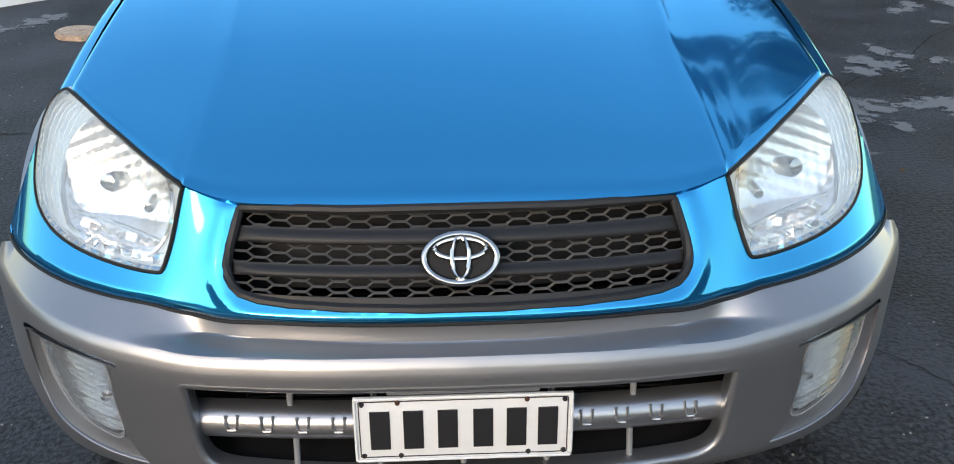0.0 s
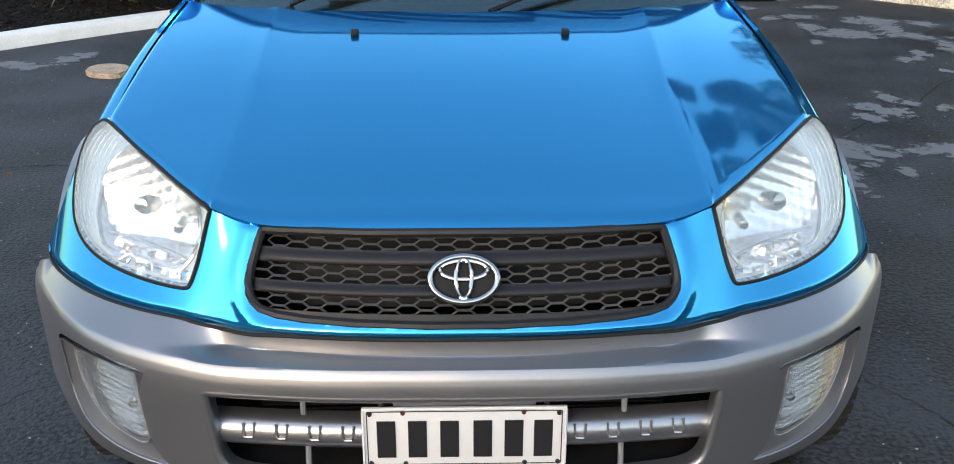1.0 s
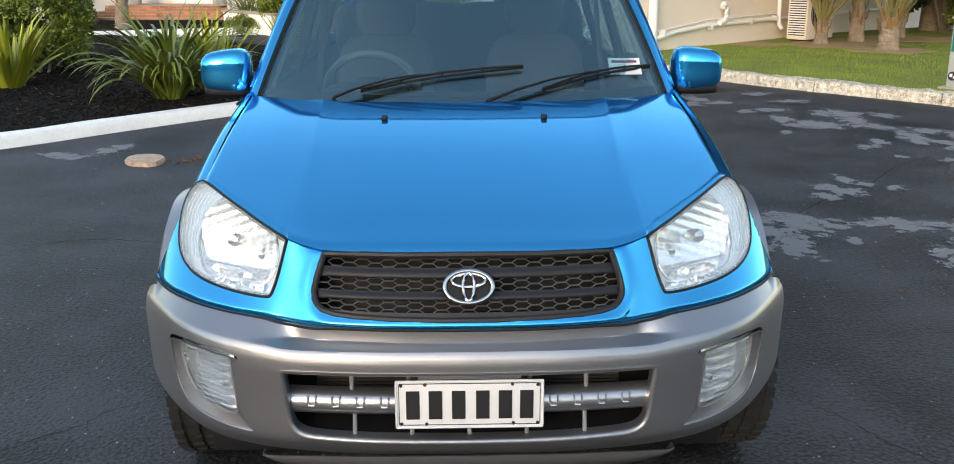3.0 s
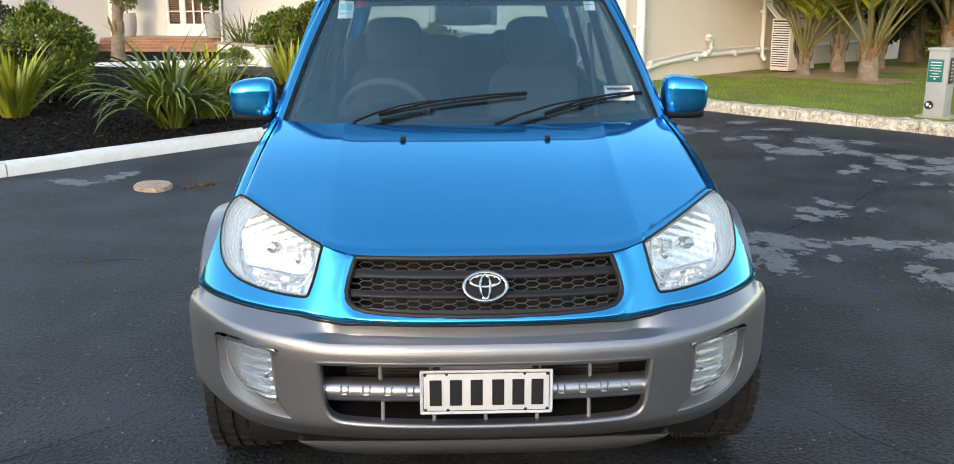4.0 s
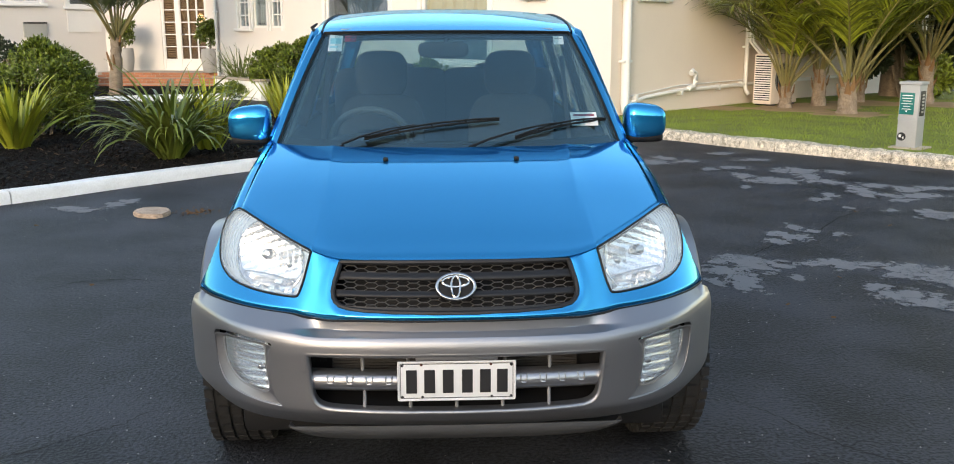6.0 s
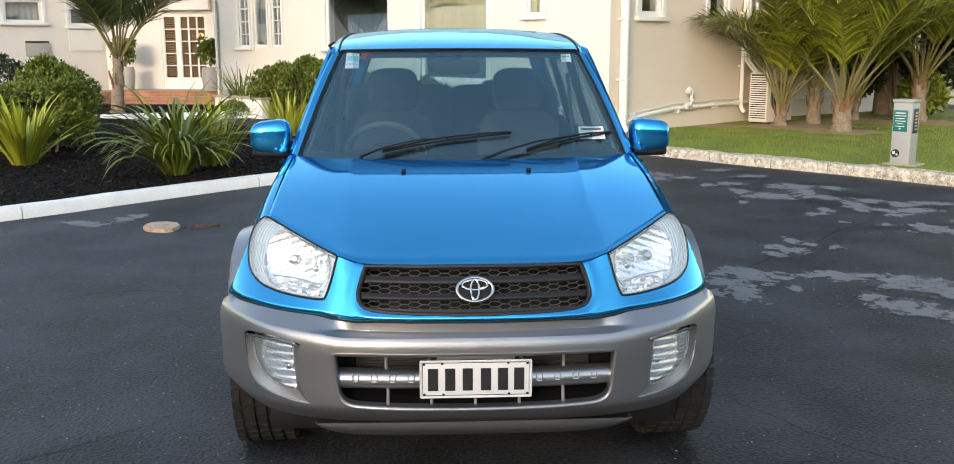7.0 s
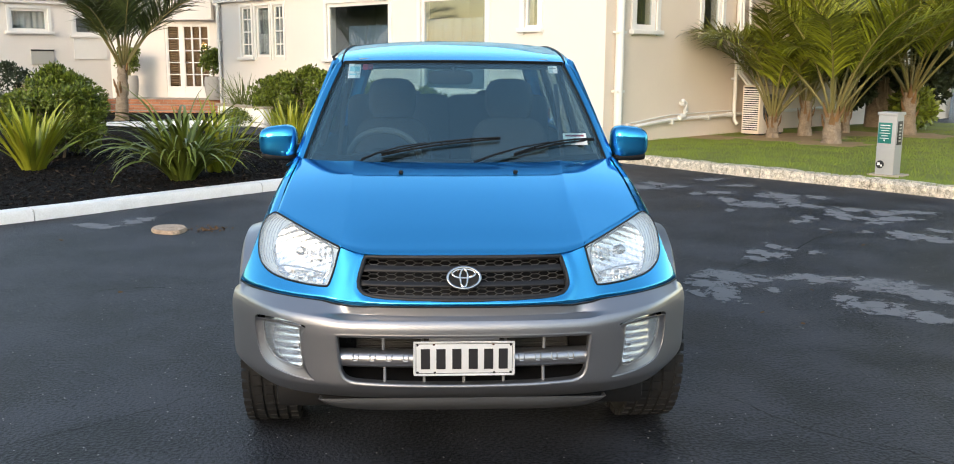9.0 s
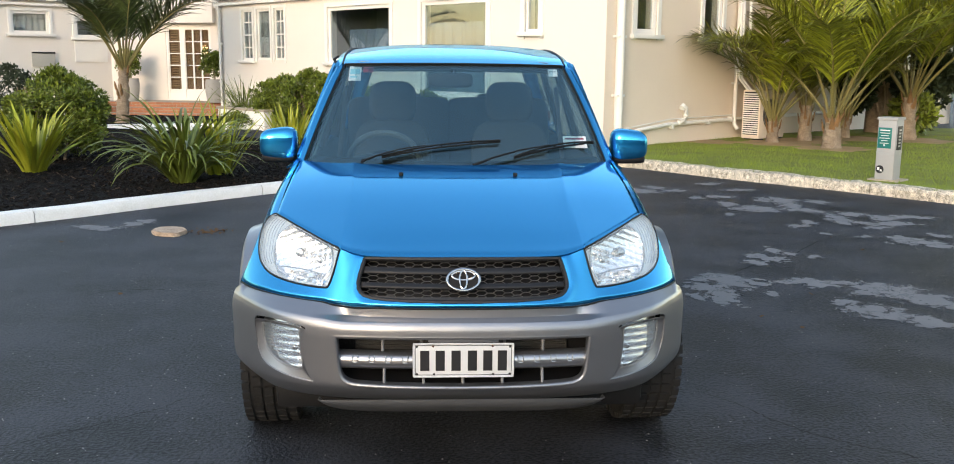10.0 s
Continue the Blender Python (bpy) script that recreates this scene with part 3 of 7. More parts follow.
for bx, by, br in PALM_SPOTS:
    rnd = random.Random(int(bx * 100))
    bm = slab(bmesh.new(), [(bx + br * 0.75 * rnd.uniform(0.7, 1.1) * math.cos(a * 0.314), by + br * 0.75 * rnd.uniform(0.7, 1.1) * math.sin(a * 0.314)) for a in range(20)], 0.09, 0.122 + 0.001 * (bx % 1))
    part("bare_soil", bm, SOIL, LAWN)

# ---- the house ----
KX, KY = 2.82, 13.08
E1, E2 = Vector((-0.651, 0.759)), Vector((0.759, 0.651))


def house_point(a, b, z):
    """a: along the long front from the corner, b: along the side wall."""
    p = Vector((KX, KY)) + a * E1 + b * E2
    return Vector((p.x, p.y, z))


class Wall:
    """An upright wall from p to q (seen from outside, p left of q), with openings cut through."""

    def __init__(self, name, p, q, height, label, mat=WHITEWALL, thick=0.25):
        self.mat = mat
        self.p, self.q = Vector(p), Vector(q)
        self.d = (self.q - self.p).normalized()
        self.n = Vector((self.d.y, -self.d.x))
        self.length, self.height, self.thick, self.name, self.label = (self.q - self.p).length, height, thick, name, label
        self.holes = []

    def at(self, s, z, out=0.0):
        v = self.p + self.d * s + self.n * out
        return Vector((v.x, v.y, z))

    def matrix(self, s, z, out=0.0):
        """x along the wall, y inwards, z up."""
        m = Matrix.Identity(4)
        for k, col in enumerate((Vector((*self.d, 0)), Vector((*-self.n, 0)), Vector((0, 0, 1)), self.at(s, z, out))):
            m.col[k][:3] = col
        return m

    def hole(self, s0, s1, z0, z1):
        self.holes.append((s0, s1, z0, z1))

    def build(self):
        xs = sorted({0.0, self.length} | {h[0] for h in self.holes} | {h[1] for h in self.holes})
        zs = sorted({-0.05, self.height} | {h[2] for h in self.holes} | {h[3] for h in self.holes})
        bm = bmesh.new()
        grid = {}

        def v(i, j, k):
            if (i, j, k) not in grid:
                grid[i, j, k] = bm.verts.new(self.at(xs[i], zs[j], -self.thick * k))
            return grid[i, j, k]

        def solid(i, j):
            if not (0 <= i < len(xs) - 1 and 0 <= j < len(zs) - 1):
                return False
            x, z = (xs[i] + xs[i + 1]) / 2, (zs[j] + zs[j + 1]) / 2
            return not any(a < x < b and c < z < d for a, b, c, d in self.holes)

        for i in range(len(xs) - 1):
            for j in range(len(zs) - 1):
                if not solid(i, j):
                    continue
                bm.faces.new((v(i, j, 0), v(i + 1, j, 0), v(i + 1, j + 1, 0), v(i, j + 1, 0)))
                bm.faces.new((v(i, j, 1), v(i, j + 1, 1), v(i + 1, j + 1, 1), v(i + 1, j, 1)))
                for di, dj, e in ((-1, 0, ((i, j), (i, j + 1))), (1, 0, ((i + 1, j), (i + 1, j + 1))), (0, -1, ((i, j), (i + 1, j))), (0, 1, ((i, j + 1), (i + 1, j + 1)))):
                    if not solid(i + di, j + dj):
                        (a, b), (c, d) = e
                        bm.faces.new((v(a, b, 0), v(c, d, 0), v(c, d, 1), v(a, b, 1)))
        self.ob = tagged(part(self.name, bm, self.mat, smooth=False), self.label, "wall", kind="structure")
        return self


def window(name, wall, s0, s1, z0, z1, label, bars=(), frame_w=0.07, sill=True, surround=0.09, curtain=None, sashes=1, drop=1.0):
    """A window in its opening: surround, frame, panes, bars and sill."""
    wall.hole(s0, s1, z0, z1)
    root = thing(name, label, "window", kind="structure")
    root.matrix_basis = wall.matrix(s0, z0)
    w, h = s1 - s0, z1 - z0
    bm = bmesh.new()
    if surround:
        box(bm, -surround, 0, -0.03, 0.02, -surround, h + surround)
        box(bm, w, w + surround, -0.03, 0.02, -surround, h + surround)
        box(bm, -0.001, w + 0.001, -0.029, 0.02, h, h + surround)
        part("surround", bm, TRIM, root, smooth=False)
    bm = bmesh.new()
    f = frame_w
    for k in range(sashes):
        a, b = w * k / sashes, w * (k + 1) / sashes
        box(bm, a, a + f, 0.02, 0.08, 0, h), box(bm, b - f, b, 0.02, 0.08, 0, h)
        box(bm, a + f, b - f, 0.021, 0.079, 0, f), box(bm, a + f, b - f, 0.021, 0.079, h - f, h)
    part("window_frame", bm, TRIM, root, smooth=False)
    for k in range(sashes):
        a, b = w * k / sashes, w * (k + 1) / sashes
        pane = part("pane", boxed(a + f, b - f, 0.046, 0.052, f, h - f), PANE, root, smooth=False)
        pane.visible_shadow = False
        for vx in bars[0] if bars else ():
            part("glazing_bar", boxed(a + (b - a) * vx - 0.012, a + (b - a) * vx + 0.012, 0.034, 0.064, f, h - f), TRIM, root, smooth=False)
        for hz in bars[1] if bars else ():
            part("glazing_bar", boxed(a + f, b - f, 0.036, 0.062, h * hz - 0.014, h * hz + 0.014), TRIM, root, smooth=False)
    if sill:
        part("window_sill", boxed(-0.14, w + 0.14, -0.09, 0.03, -0.08, -0.005, 0.01), TRIM, root)
    if curtain:
        c0, c1 = curtain
        bm = sheet(lambda u, v: (w * (c0 + (c1 - c0) * u), 0.2 + 0.02 * math.sin(u * 40), f + (h - 2 * f) * v * drop), 60, 1, 0.004)
        part("curtain", bm, CURTAIN if drop > 0.9 else FROST, root)
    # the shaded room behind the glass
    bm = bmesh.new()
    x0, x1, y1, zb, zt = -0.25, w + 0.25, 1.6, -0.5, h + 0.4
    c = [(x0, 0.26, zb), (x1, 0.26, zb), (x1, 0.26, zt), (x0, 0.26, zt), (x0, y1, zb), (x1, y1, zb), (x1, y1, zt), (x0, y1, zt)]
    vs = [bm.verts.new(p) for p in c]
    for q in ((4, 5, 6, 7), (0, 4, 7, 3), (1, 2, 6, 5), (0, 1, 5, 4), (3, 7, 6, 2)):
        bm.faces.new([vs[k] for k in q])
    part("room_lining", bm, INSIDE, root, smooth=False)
    return root


def hp(a, b):
    p = house_point(a, b, 0)
    return (p.x, p.y)


front = Wall("wall_front", hp(13.3, 0), hp(0.004, 0), 3.5, "white rendered house wall with white windows")
side = Wall("wall_side", hp(0, 0.004), hp(0, 15.2), 4.2, "rendered side wall of the house, its warm shade in the colour", SHADEDCREAM)
wing = Wall("wall_wing", (-15.0, 20.0), (-9.37, 25.2), 3.3, "white rendered wall of the house wing")
porch_back = Wall("wall_porch", (-9.37, 25.2), (-6.2, 24.7), 3.3, "cream rendered wall round the entrance")
porch_side = Wall("wall_return", (-6.2, 24.7), hp(13.3, 0), 3.3, "short cream rendered return wall by the entrance")



window("window_1", front, 1.25, 1.77, 1.58, 2.84, "narrow white sash window with small panes", ((0.5,), (0.25, 0.5, 0.75)), 0.05, True, 0.07, curtain=(0.1, 0.45))
window("window_2", front, 1.97, 2.62, 1.58, 2.84, "white window with a drawn pale blind", (), 0.06, False, 0.07, curtain=(0.0, 1.0))
window("window_3", front, 2.80, 3.27, 1.58, 2.84, "narrow white sash window with small panes", ((0.5,), (0.25, 0.5, 0.75)), 0.05, False, 0.07)
window("window_4", front, 5.1, 7.42, 1.55, 2.78, "wide white-framed picture window with a frosted lower half", (), 0.08, True, 0.1, curtain=(0.25, 1.0), drop=0.6)
window("window_5", front, 8.45, 10.4, 0.9, 2.78, "wide white-framed picture window reaching low", (), 0.08, True, 0.1, curtain=(0.0, 1.0), drop=0.8)
window("window_6", front, 11.4, 11.74, 2.12, 2.85, "small high white-framed window", (), 0.05, True, 0.12)
window("window_7", side, 0.78, 1.4, 2.08, 3.2, "white-framed casement window in the side wall", (), 0.09, True, 0.1)
window("window_8", side, 2.86, 3.5, 2.05, 3.2, "white-framed casement window in the side wall", (), 0.07, True, 0.1)
window("window_9", wing, 4.95, 5.96, 2.24, 2.84, "wide low white window with a blind", (), 0.07, True, 0.08, curtain=(0.0, 1.0))
window("window_10", wing, 6.67, 7.5, 2.17, 2.7, "wide white window above a white panel", (), 0.07, True, 0.08)
part("panel", boxed(-0.05, 0.88, -0.03, 0.02, -0.68, -0.1), TRIM, bpy.data.objects["window_10"], smooth=False)


def french_door():
    porch_back.hole(1.66, 3.0, 0.42, 2.5)
    root = thing("door_1", "white glazed french door with small panes and blinds", "door", kind="structure")
    root.matrix_basis = porch_back.matrix(1.66, 0.42)
    bm = bmesh.new()
    for x0, x1 in ((0, 0.06), (0.42, 0.54), (1.28, 1.34)):
        box(bm, x0, x1, 0.02, 0.1, 0, 2.08)
    box(bm, 0.06, 1.28, 0.021, 0.099, 2.0, 2.08)
    part("door_frame", bm, TRIM, root, smooth=False)
    for x0, x1, cols in ((0.06, 0.42, 1), (0.54, 1.28, 3)):
        part("door_leaf" if cols > 1 else "sidelight", boxed(x0, x1, 0.035, 0.085, 0, 0.32), TRIM, root, smooth=False)
        pane = part("pane", boxed(x0 + 0.03, x1 - 0.03, 0.057, 0.062, 0.32, 1.98), DOORPANE, root, smooth=False)
        pane.visible_shadow = False
        for k in range(cols + 1):
            x = x0 + (x1 - x0) * k / cols
            part("glazing_bar", boxed(x - 0.022, x + 0.022, 0.037, 0.083, 0.32, 2.0), TRIM, root, smooth=False)
        for k in range(1, 5):
            z = 0.32 + 1.68 * k / 5
            part("glazing_bar", boxed(x0 + 0.022, x1 - 0.022, 0.039, 0.081, z - 0.015, z + 0.015), TRIM, root, smooth=False)
        for k in range(34):
            z = 0.36 + k * 0.048
            part("blind_slat", boxed(x0 + 0.03, x1 - 0.03, 0.1, 0.13, z, z + 0.03), BLIND, root, smooth=False)
    part("door_handle", tube(bmesh.new(), [(0.58, 0.0, 1.0), (0.58, -0.02, 1.0), (0.58, -0.02, 1.0), (0.68, -0.02, 1.0)], 0.012), CHROME, root)
    bm = bmesh.new()
    vs = [bm.verts.new(q) for q in ((-0.2, 0.26, -0.2), (1.55, 0.26, -0.2), (1.55, 0.26, 2.3), (-0.2, 0.26, 2.3), (-0.2, 1.3, -0.2), (1.55, 1.3, -0.2), (1.55, 1.3, 2.3), (-0.2, 1.3, 2.3))]
    for q in ((4, 5, 6, 7), (0, 4, 7, 3), (1, 2, 6, 5), (0, 1, 5, 4), (3, 7, 6, 2)):
        bm.faces.new([vs[k] for k in q])
    part("room_lining", bm, BLIND, root, smooth=False)
    glow = bpy.data.materials.new("warm_lamp_glow")
    glow.use_nodes = True
    gp = glow.node_tree.nodes["Principled BSDF"]
    gp.inputs["Emission Color"].default_value, gp.inputs["Emission Strength"].default_value = (1.0, 0.6, 0.22, 1), 2.2
    part("room_lamp", lathe(bmesh.new(), [(0, 1.3), (0.06, 1.31), (0.11, 1.42), (0.08, 1.55), (0, 1.56)], 16, "z", Matrix.Translation((0.95, 0.5, 0))), glow, root, "small warm lamp glowing behind the door")


french_door()
for w in (front, side, wing, porch_back, porch_side):
    w.build()

# lintel over the entrance and the gutter moulding
bm = bmesh.new()
m = porch_back.matrix(0, 0)
box(bm, 1.0, 3.16, -0.25, -0.02, 2.6, 3.3, m=m)
tagged(part("wall_lintel", bm, WHITEWALL, smooth=False), "cream rendered beam over the entrance", "wall", kind="structure")
for k, (w, z) in enumerate(((front, 2.98), (side, 3.6), (wing, 2.98), (porch_back, 3.0))):
    bm = bmesh.new()
    box(bm, -0.05, w.length + 0.05, -0.12, -0.001, z, z + 0.07, m=w.matrix(0, 0))
    box(bm, -0.05, w.length + 0.05, -0.2, -0.001, z + 0.14, z + 0.28, m=w.matrix(0, 0))
    tagged(part("trim_%d" % (k + 1), bm, TRIM, smooth=False), "white gutter moulding along the house eaves", "trim", kind="structure")
roof_pts = [hp(13.6, -0.3), hp(-0.3, -0.3), hp(-0.3, 15.4), hp(13.6, 15.4)]
bm = bmesh.new()
low = [bm.verts.new((x, y, 4.2)) for x, y in roof_pts]
a, b = house_point(5.5, 6.5, 6.2), house_point(8, 6.5, 6.2)
ra, rb = bm.verts.new(a), bm.verts.new(b)
bm.faces.new(low[::-1])
bm.faces.new((low[1], low[2], ra)), bm.faces.new((low[2], low[3], rb, ra)), bm.faces.new((low[3], low[0], rb)), bm.faces.new((low[0], low[1], ra, rb))
tagged(part("roof", bm, ROOFING, smooth=False), "low hipped house roof", "roof", kind="structure")
bm = bmesh.new()
box(bm, -0.2, 13.3, -0.02, 0.24, 3.5, 4.2, m=front.matrix(0, 0))
tagged(part("wall_parapet", bm, WHITEWALL, smooth=False), "cream rendered parapet above the front wall", "wall", kind="structure")
# closing walls behind
for nm, p, q in (("wall_back", hp(13.3, 15.2), hp(13.3, 0)), ("wall_end", hp(0, 15.2), hp(13.3, 15.2))):
    Wall(nm, p, q, 4.2, "cream rendered back wall of the house").build()

# brick steps at the entrance
STEP = thing("entrance_steps", "red brick entrance steps below the glazed door", "steps", kind="structure")
STEP.matrix_basis = porch_back.matrix(0.2, 0)
for k, (out, z) in enumerate(((2.0, 0.0), (1.65, 0.14), (1.3, 0.28))):
    x0, x1 = -0.05 + 0.1 * k, 4.3 - 0.3 * k
    part("step_core", boxed(x0 + 0.01, x1 - 0.01, -out + 0.012, -0.03, z - 0.02, z + 0.136), STONE, STEP, smooth=False)
    me = None
    nb = int((x1 - x0) / 0.235)
    for row in range(2):
        for i in range(nb):
            x = x0 + (i + 0.5 * (row % 2)) * 0.235
            if x + 0.22 > x1:
                continue
            if me is None:
                ob = part("brick", boxed(0, 0.222, 0, 0.1, 0, 0.062, 0.005), BRICK, STEP)
                me = ob.data
            else:
                ob = new("brick", me)
                ob.parent = STEP
            ob.location = (x, -out, z + 0.003 + row * 0.07)
# ---- plants ----
def blade_mesh(name, length, width, droop, mat, seed, fold=0.25, lean=0.0):
    """A strap leaf that rises and arches over; grows from the origin towards +x."""
    rnd = random.Random(seed)
    bm, rows = bmesh.new(), []
    x, z, ang = 0.0, 0.0, radians(82 - lean)
    n = 9
    twist = rnd.uniform(-0.5, 0.5)
    for k in range(n + 1):
        t = k / n
        w = width * (0.75 + 0.5 * t if t < 0.35 else 0.925 * (1 - ((t - 0.35) / 0.65) ** 2.2)) * 0.5 + 0.0015
        s = Vector((0, 1, 0))
        up = Vector((-math.sin(ang), 0, math.cos(ang)))
        c, si = math.cos(twist * t), math.sin(twist * t)
        side_v = s * c + up * si
        p = Vector((x, 0, z))
        rows.append([bm.verts.new(p + side_v * w + up * w * fold), bm.verts.new(p), bm.verts.new(p - side_v * w + up * w * fold)])
        step = length / n
        x, z = x + math.cos(ang) * step, z + math.sin(ang) * step
        ang -= radians(droop) * (0.35 + 1.3 * t) / n * 1.4
    for a, b in zip(rows, rows[1:]):
        bm.faces.new((a[0], a[1], b[1], b[0])), bm.faces.new((a[1], a[2], b[2], b[1]))
    me = bpy.data.meshes.new(name)
    bm.to_mesh(me)
    bm.free()
    me.materials.append(mat)
    for p in me.polygons:
        p.use_smooth = True
    return me


def flax(name, at, count, length, width, mat, label, seed, droop=(30, 110), lean=(0, 35), spread=0.14):
    root = thing(name, label, "plant", at=at)
    rnd = random.Random(seed)
    kinds = [blade_mesh("leaf", length * rnd.uniform(0.7, 1.05), width * rnd.uniform(0.8, 1.15), rnd.uniform(*droop), mat, seed * 31 + k, lean=rnd.uniform(*lean)) for k in range(14)]
    for k in range(count):
        ob = new("leaf", kinds[k % len(kinds)])
        ob.parent = root
        a = rnd.uniform(0, 360)
        r = spread * math.sqrt(rnd.random())
        s = rnd.uniform(0.75, 1.1)
        ob.matrix_basis = pose(r * math.cos(radians(a)), r * math.sin(radians(a)), -0.02, rnd.uniform(-8, 8), rnd.uniform(-8, 8), a + rnd.uniform(-30, 30)) @ Matrix.Diagonal((s, s, s, 1))
    return root


def leaf_cloud(bm, centres, count, size, seed, squash=1.0):
    """Many small folded leaves on and inside clumps."""
    rnd = random.Random(seed)
    for _ in range(count):
        c, r = centres[rnd.randrange(len(centres))]
        d = Vector((rnd.gauss(0, 1), rnd.gauss(0, 1), rnd.gauss(0, 1))).normalized()
        p = Vector(c) + Vector((d.x, d.y, d.z * squash)) * r * (rnd.random() ** 0.35)
        out = (d + Vector((rnd.uniform(-0.7, 0.7), rnd.uniform(-0.7, 0.7), rnd.uniform(-0.3, 0.9)))).normalized()
        s = out.cross(Vector((rnd.uniform(-1, 1), rnd.uniform(-1, 1), rnd.uniform(-1, 1)))).normalized()
        L, w = size * rnd.uniform(0.7, 1.3), size * rnd.uniform(0.22, 0.36)
        q = out.cross(s) * w * 0.4
        a, b, t, m = bm.verts.new(p), bm.verts.new(p + out * L * 0.55 + s * w + q), bm.verts.new(p + out * L), bm.verts.new(p + out * L * 0.55 - s * w + q)
        mid = bm.verts.new(p + out * L * 0.55)
        bm.faces.new((a, mid, t, b)), bm.faces.new((a, m, t, mid))


def shrub(name, at, rx, ry, h, count, size, mat, label, seed, lumps=95):
    root = thing(name, label, "shrub", at=at)
    rnd = random.Random(seed)
    bm = bmesh.new()
    for k in range(7):
        a = rnd.uniform(0, 6.28)
        tube(bm, [(0.05 * math.cos(a), 0.05 * math.sin(a), -0.03), (rx * 0.3 * math.cos(a), ry * 0.3 * math.sin(a), h * 0.35), (rx * 0.6 * math.cos(a), ry * 0.6 * math.sin(a), h * 0.75)], [0.025, 0.016, 0.006], 6)
    part("stem", bm, BARK, root)
    centres = []
    for _ in range(lumps):
        a, t = rnd.uniform(0, 6.28), rnd.uniform(0.0, 1.0)
        wide = (1 - abs(2 * t - 0.85) ** 3.2 * 0.7) * rnd.uniform(0.5, 0.98)
        centres.append(((math.cos(a) * rx * wide, math.sin(a) * ry * wide, h * (0.14 + 0.72 * t)), min(rx, ry, h) * rnd.uniform(0.13, 0.25)))
    bm = bmesh.new()
    leaf_cloud(bm, centres, count, size, seed)
    part("foliage", bm, mat, root)
    return root


def frond_mesh(length, leaflets, leaf_len, droop, start, seed, mat, vee=0.45):
    """A feather frond: a stalk that arches towards +x with leaflets on both sides."""
    rnd = random.Random(seed)
    bm = bmesh.new()
    pts, ang, x, z, n = [], radians(start), 0.0, 0.0, 16
    for k in range(n + 1):
        pts.append(Vector((x, 0, z)))
        t = k / n
        x, z = x + math.cos(ang) * length / n, z + math.sin(ang) * length / n
        ang -= radians(droop) * (0.3 + 1.4 * t) / n
    tube(bm, pts, [0.024 * (1 - 0.9 * k / n) + 0.002 for k in range(n + 1)], 6)
    stalk_faces = len(bm.faces)
    for k in range(leaflets):
        t = 0.27 + 0.73 * (k + rnd.random() * 0.5) / leaflets
        f = t * n
        i = min(n - 1, int(f))
        p = pts[i].lerp(pts[i + 1], f - i)
        d = (pts[i + 1] - pts[i]).normalized()
        up = Vector((-d.z, 0, d.x))
        L = leaf_len * (0.5 + 0.5 * math.sin(min(1, 0.12 + t * 0.86) * math.pi) ** 0.7) * rnd.uniform(0.85, 1.1)
        for sgn in (-1, 1):
            out = (d * rnd.uniform(0.75, 1.05) + Vector((0, sgn, 0)) * rnd.uniform(0.6, 0.85) + up * vee * rnd.uniform(0.3, 1.3)).normalized()
            w = 0.0135
            sd = out.cross(up).normalized() * w
            sag = rnd.uniform(0.04, 0.24)
            rows = []
            for s0, wide in ((0.0, 0.45), (0.3, 1.0), (0.65, 0.8), (1.0, 0.0)):
                c = p + out * L * s0 - Vector((0, 0, L * sag * s0 * s0 * 2.2))
                rows.append([bm.verts.new(c + sd * wide), bm.verts.new(c - sd * wide)] if wide else [bm.verts.new(c)])
            for ra, rb in zip(rows, rows[1:]):
                bm.faces.new((ra[0], ra[1], rb[1], rb[0]) if len(rb) == 2 else (ra[0], ra[1], rb[0]))
    me = bpy.data.meshes.new("frond")
    bm.faces.ensure_lookup_table()
    for fce in bm.faces[:stalk_faces]:
        fce.material_index = 1
    bm.to_mesh(me)
    bm.free()
    me.materials.append(mat), me.materials.append(STALK)
    return me


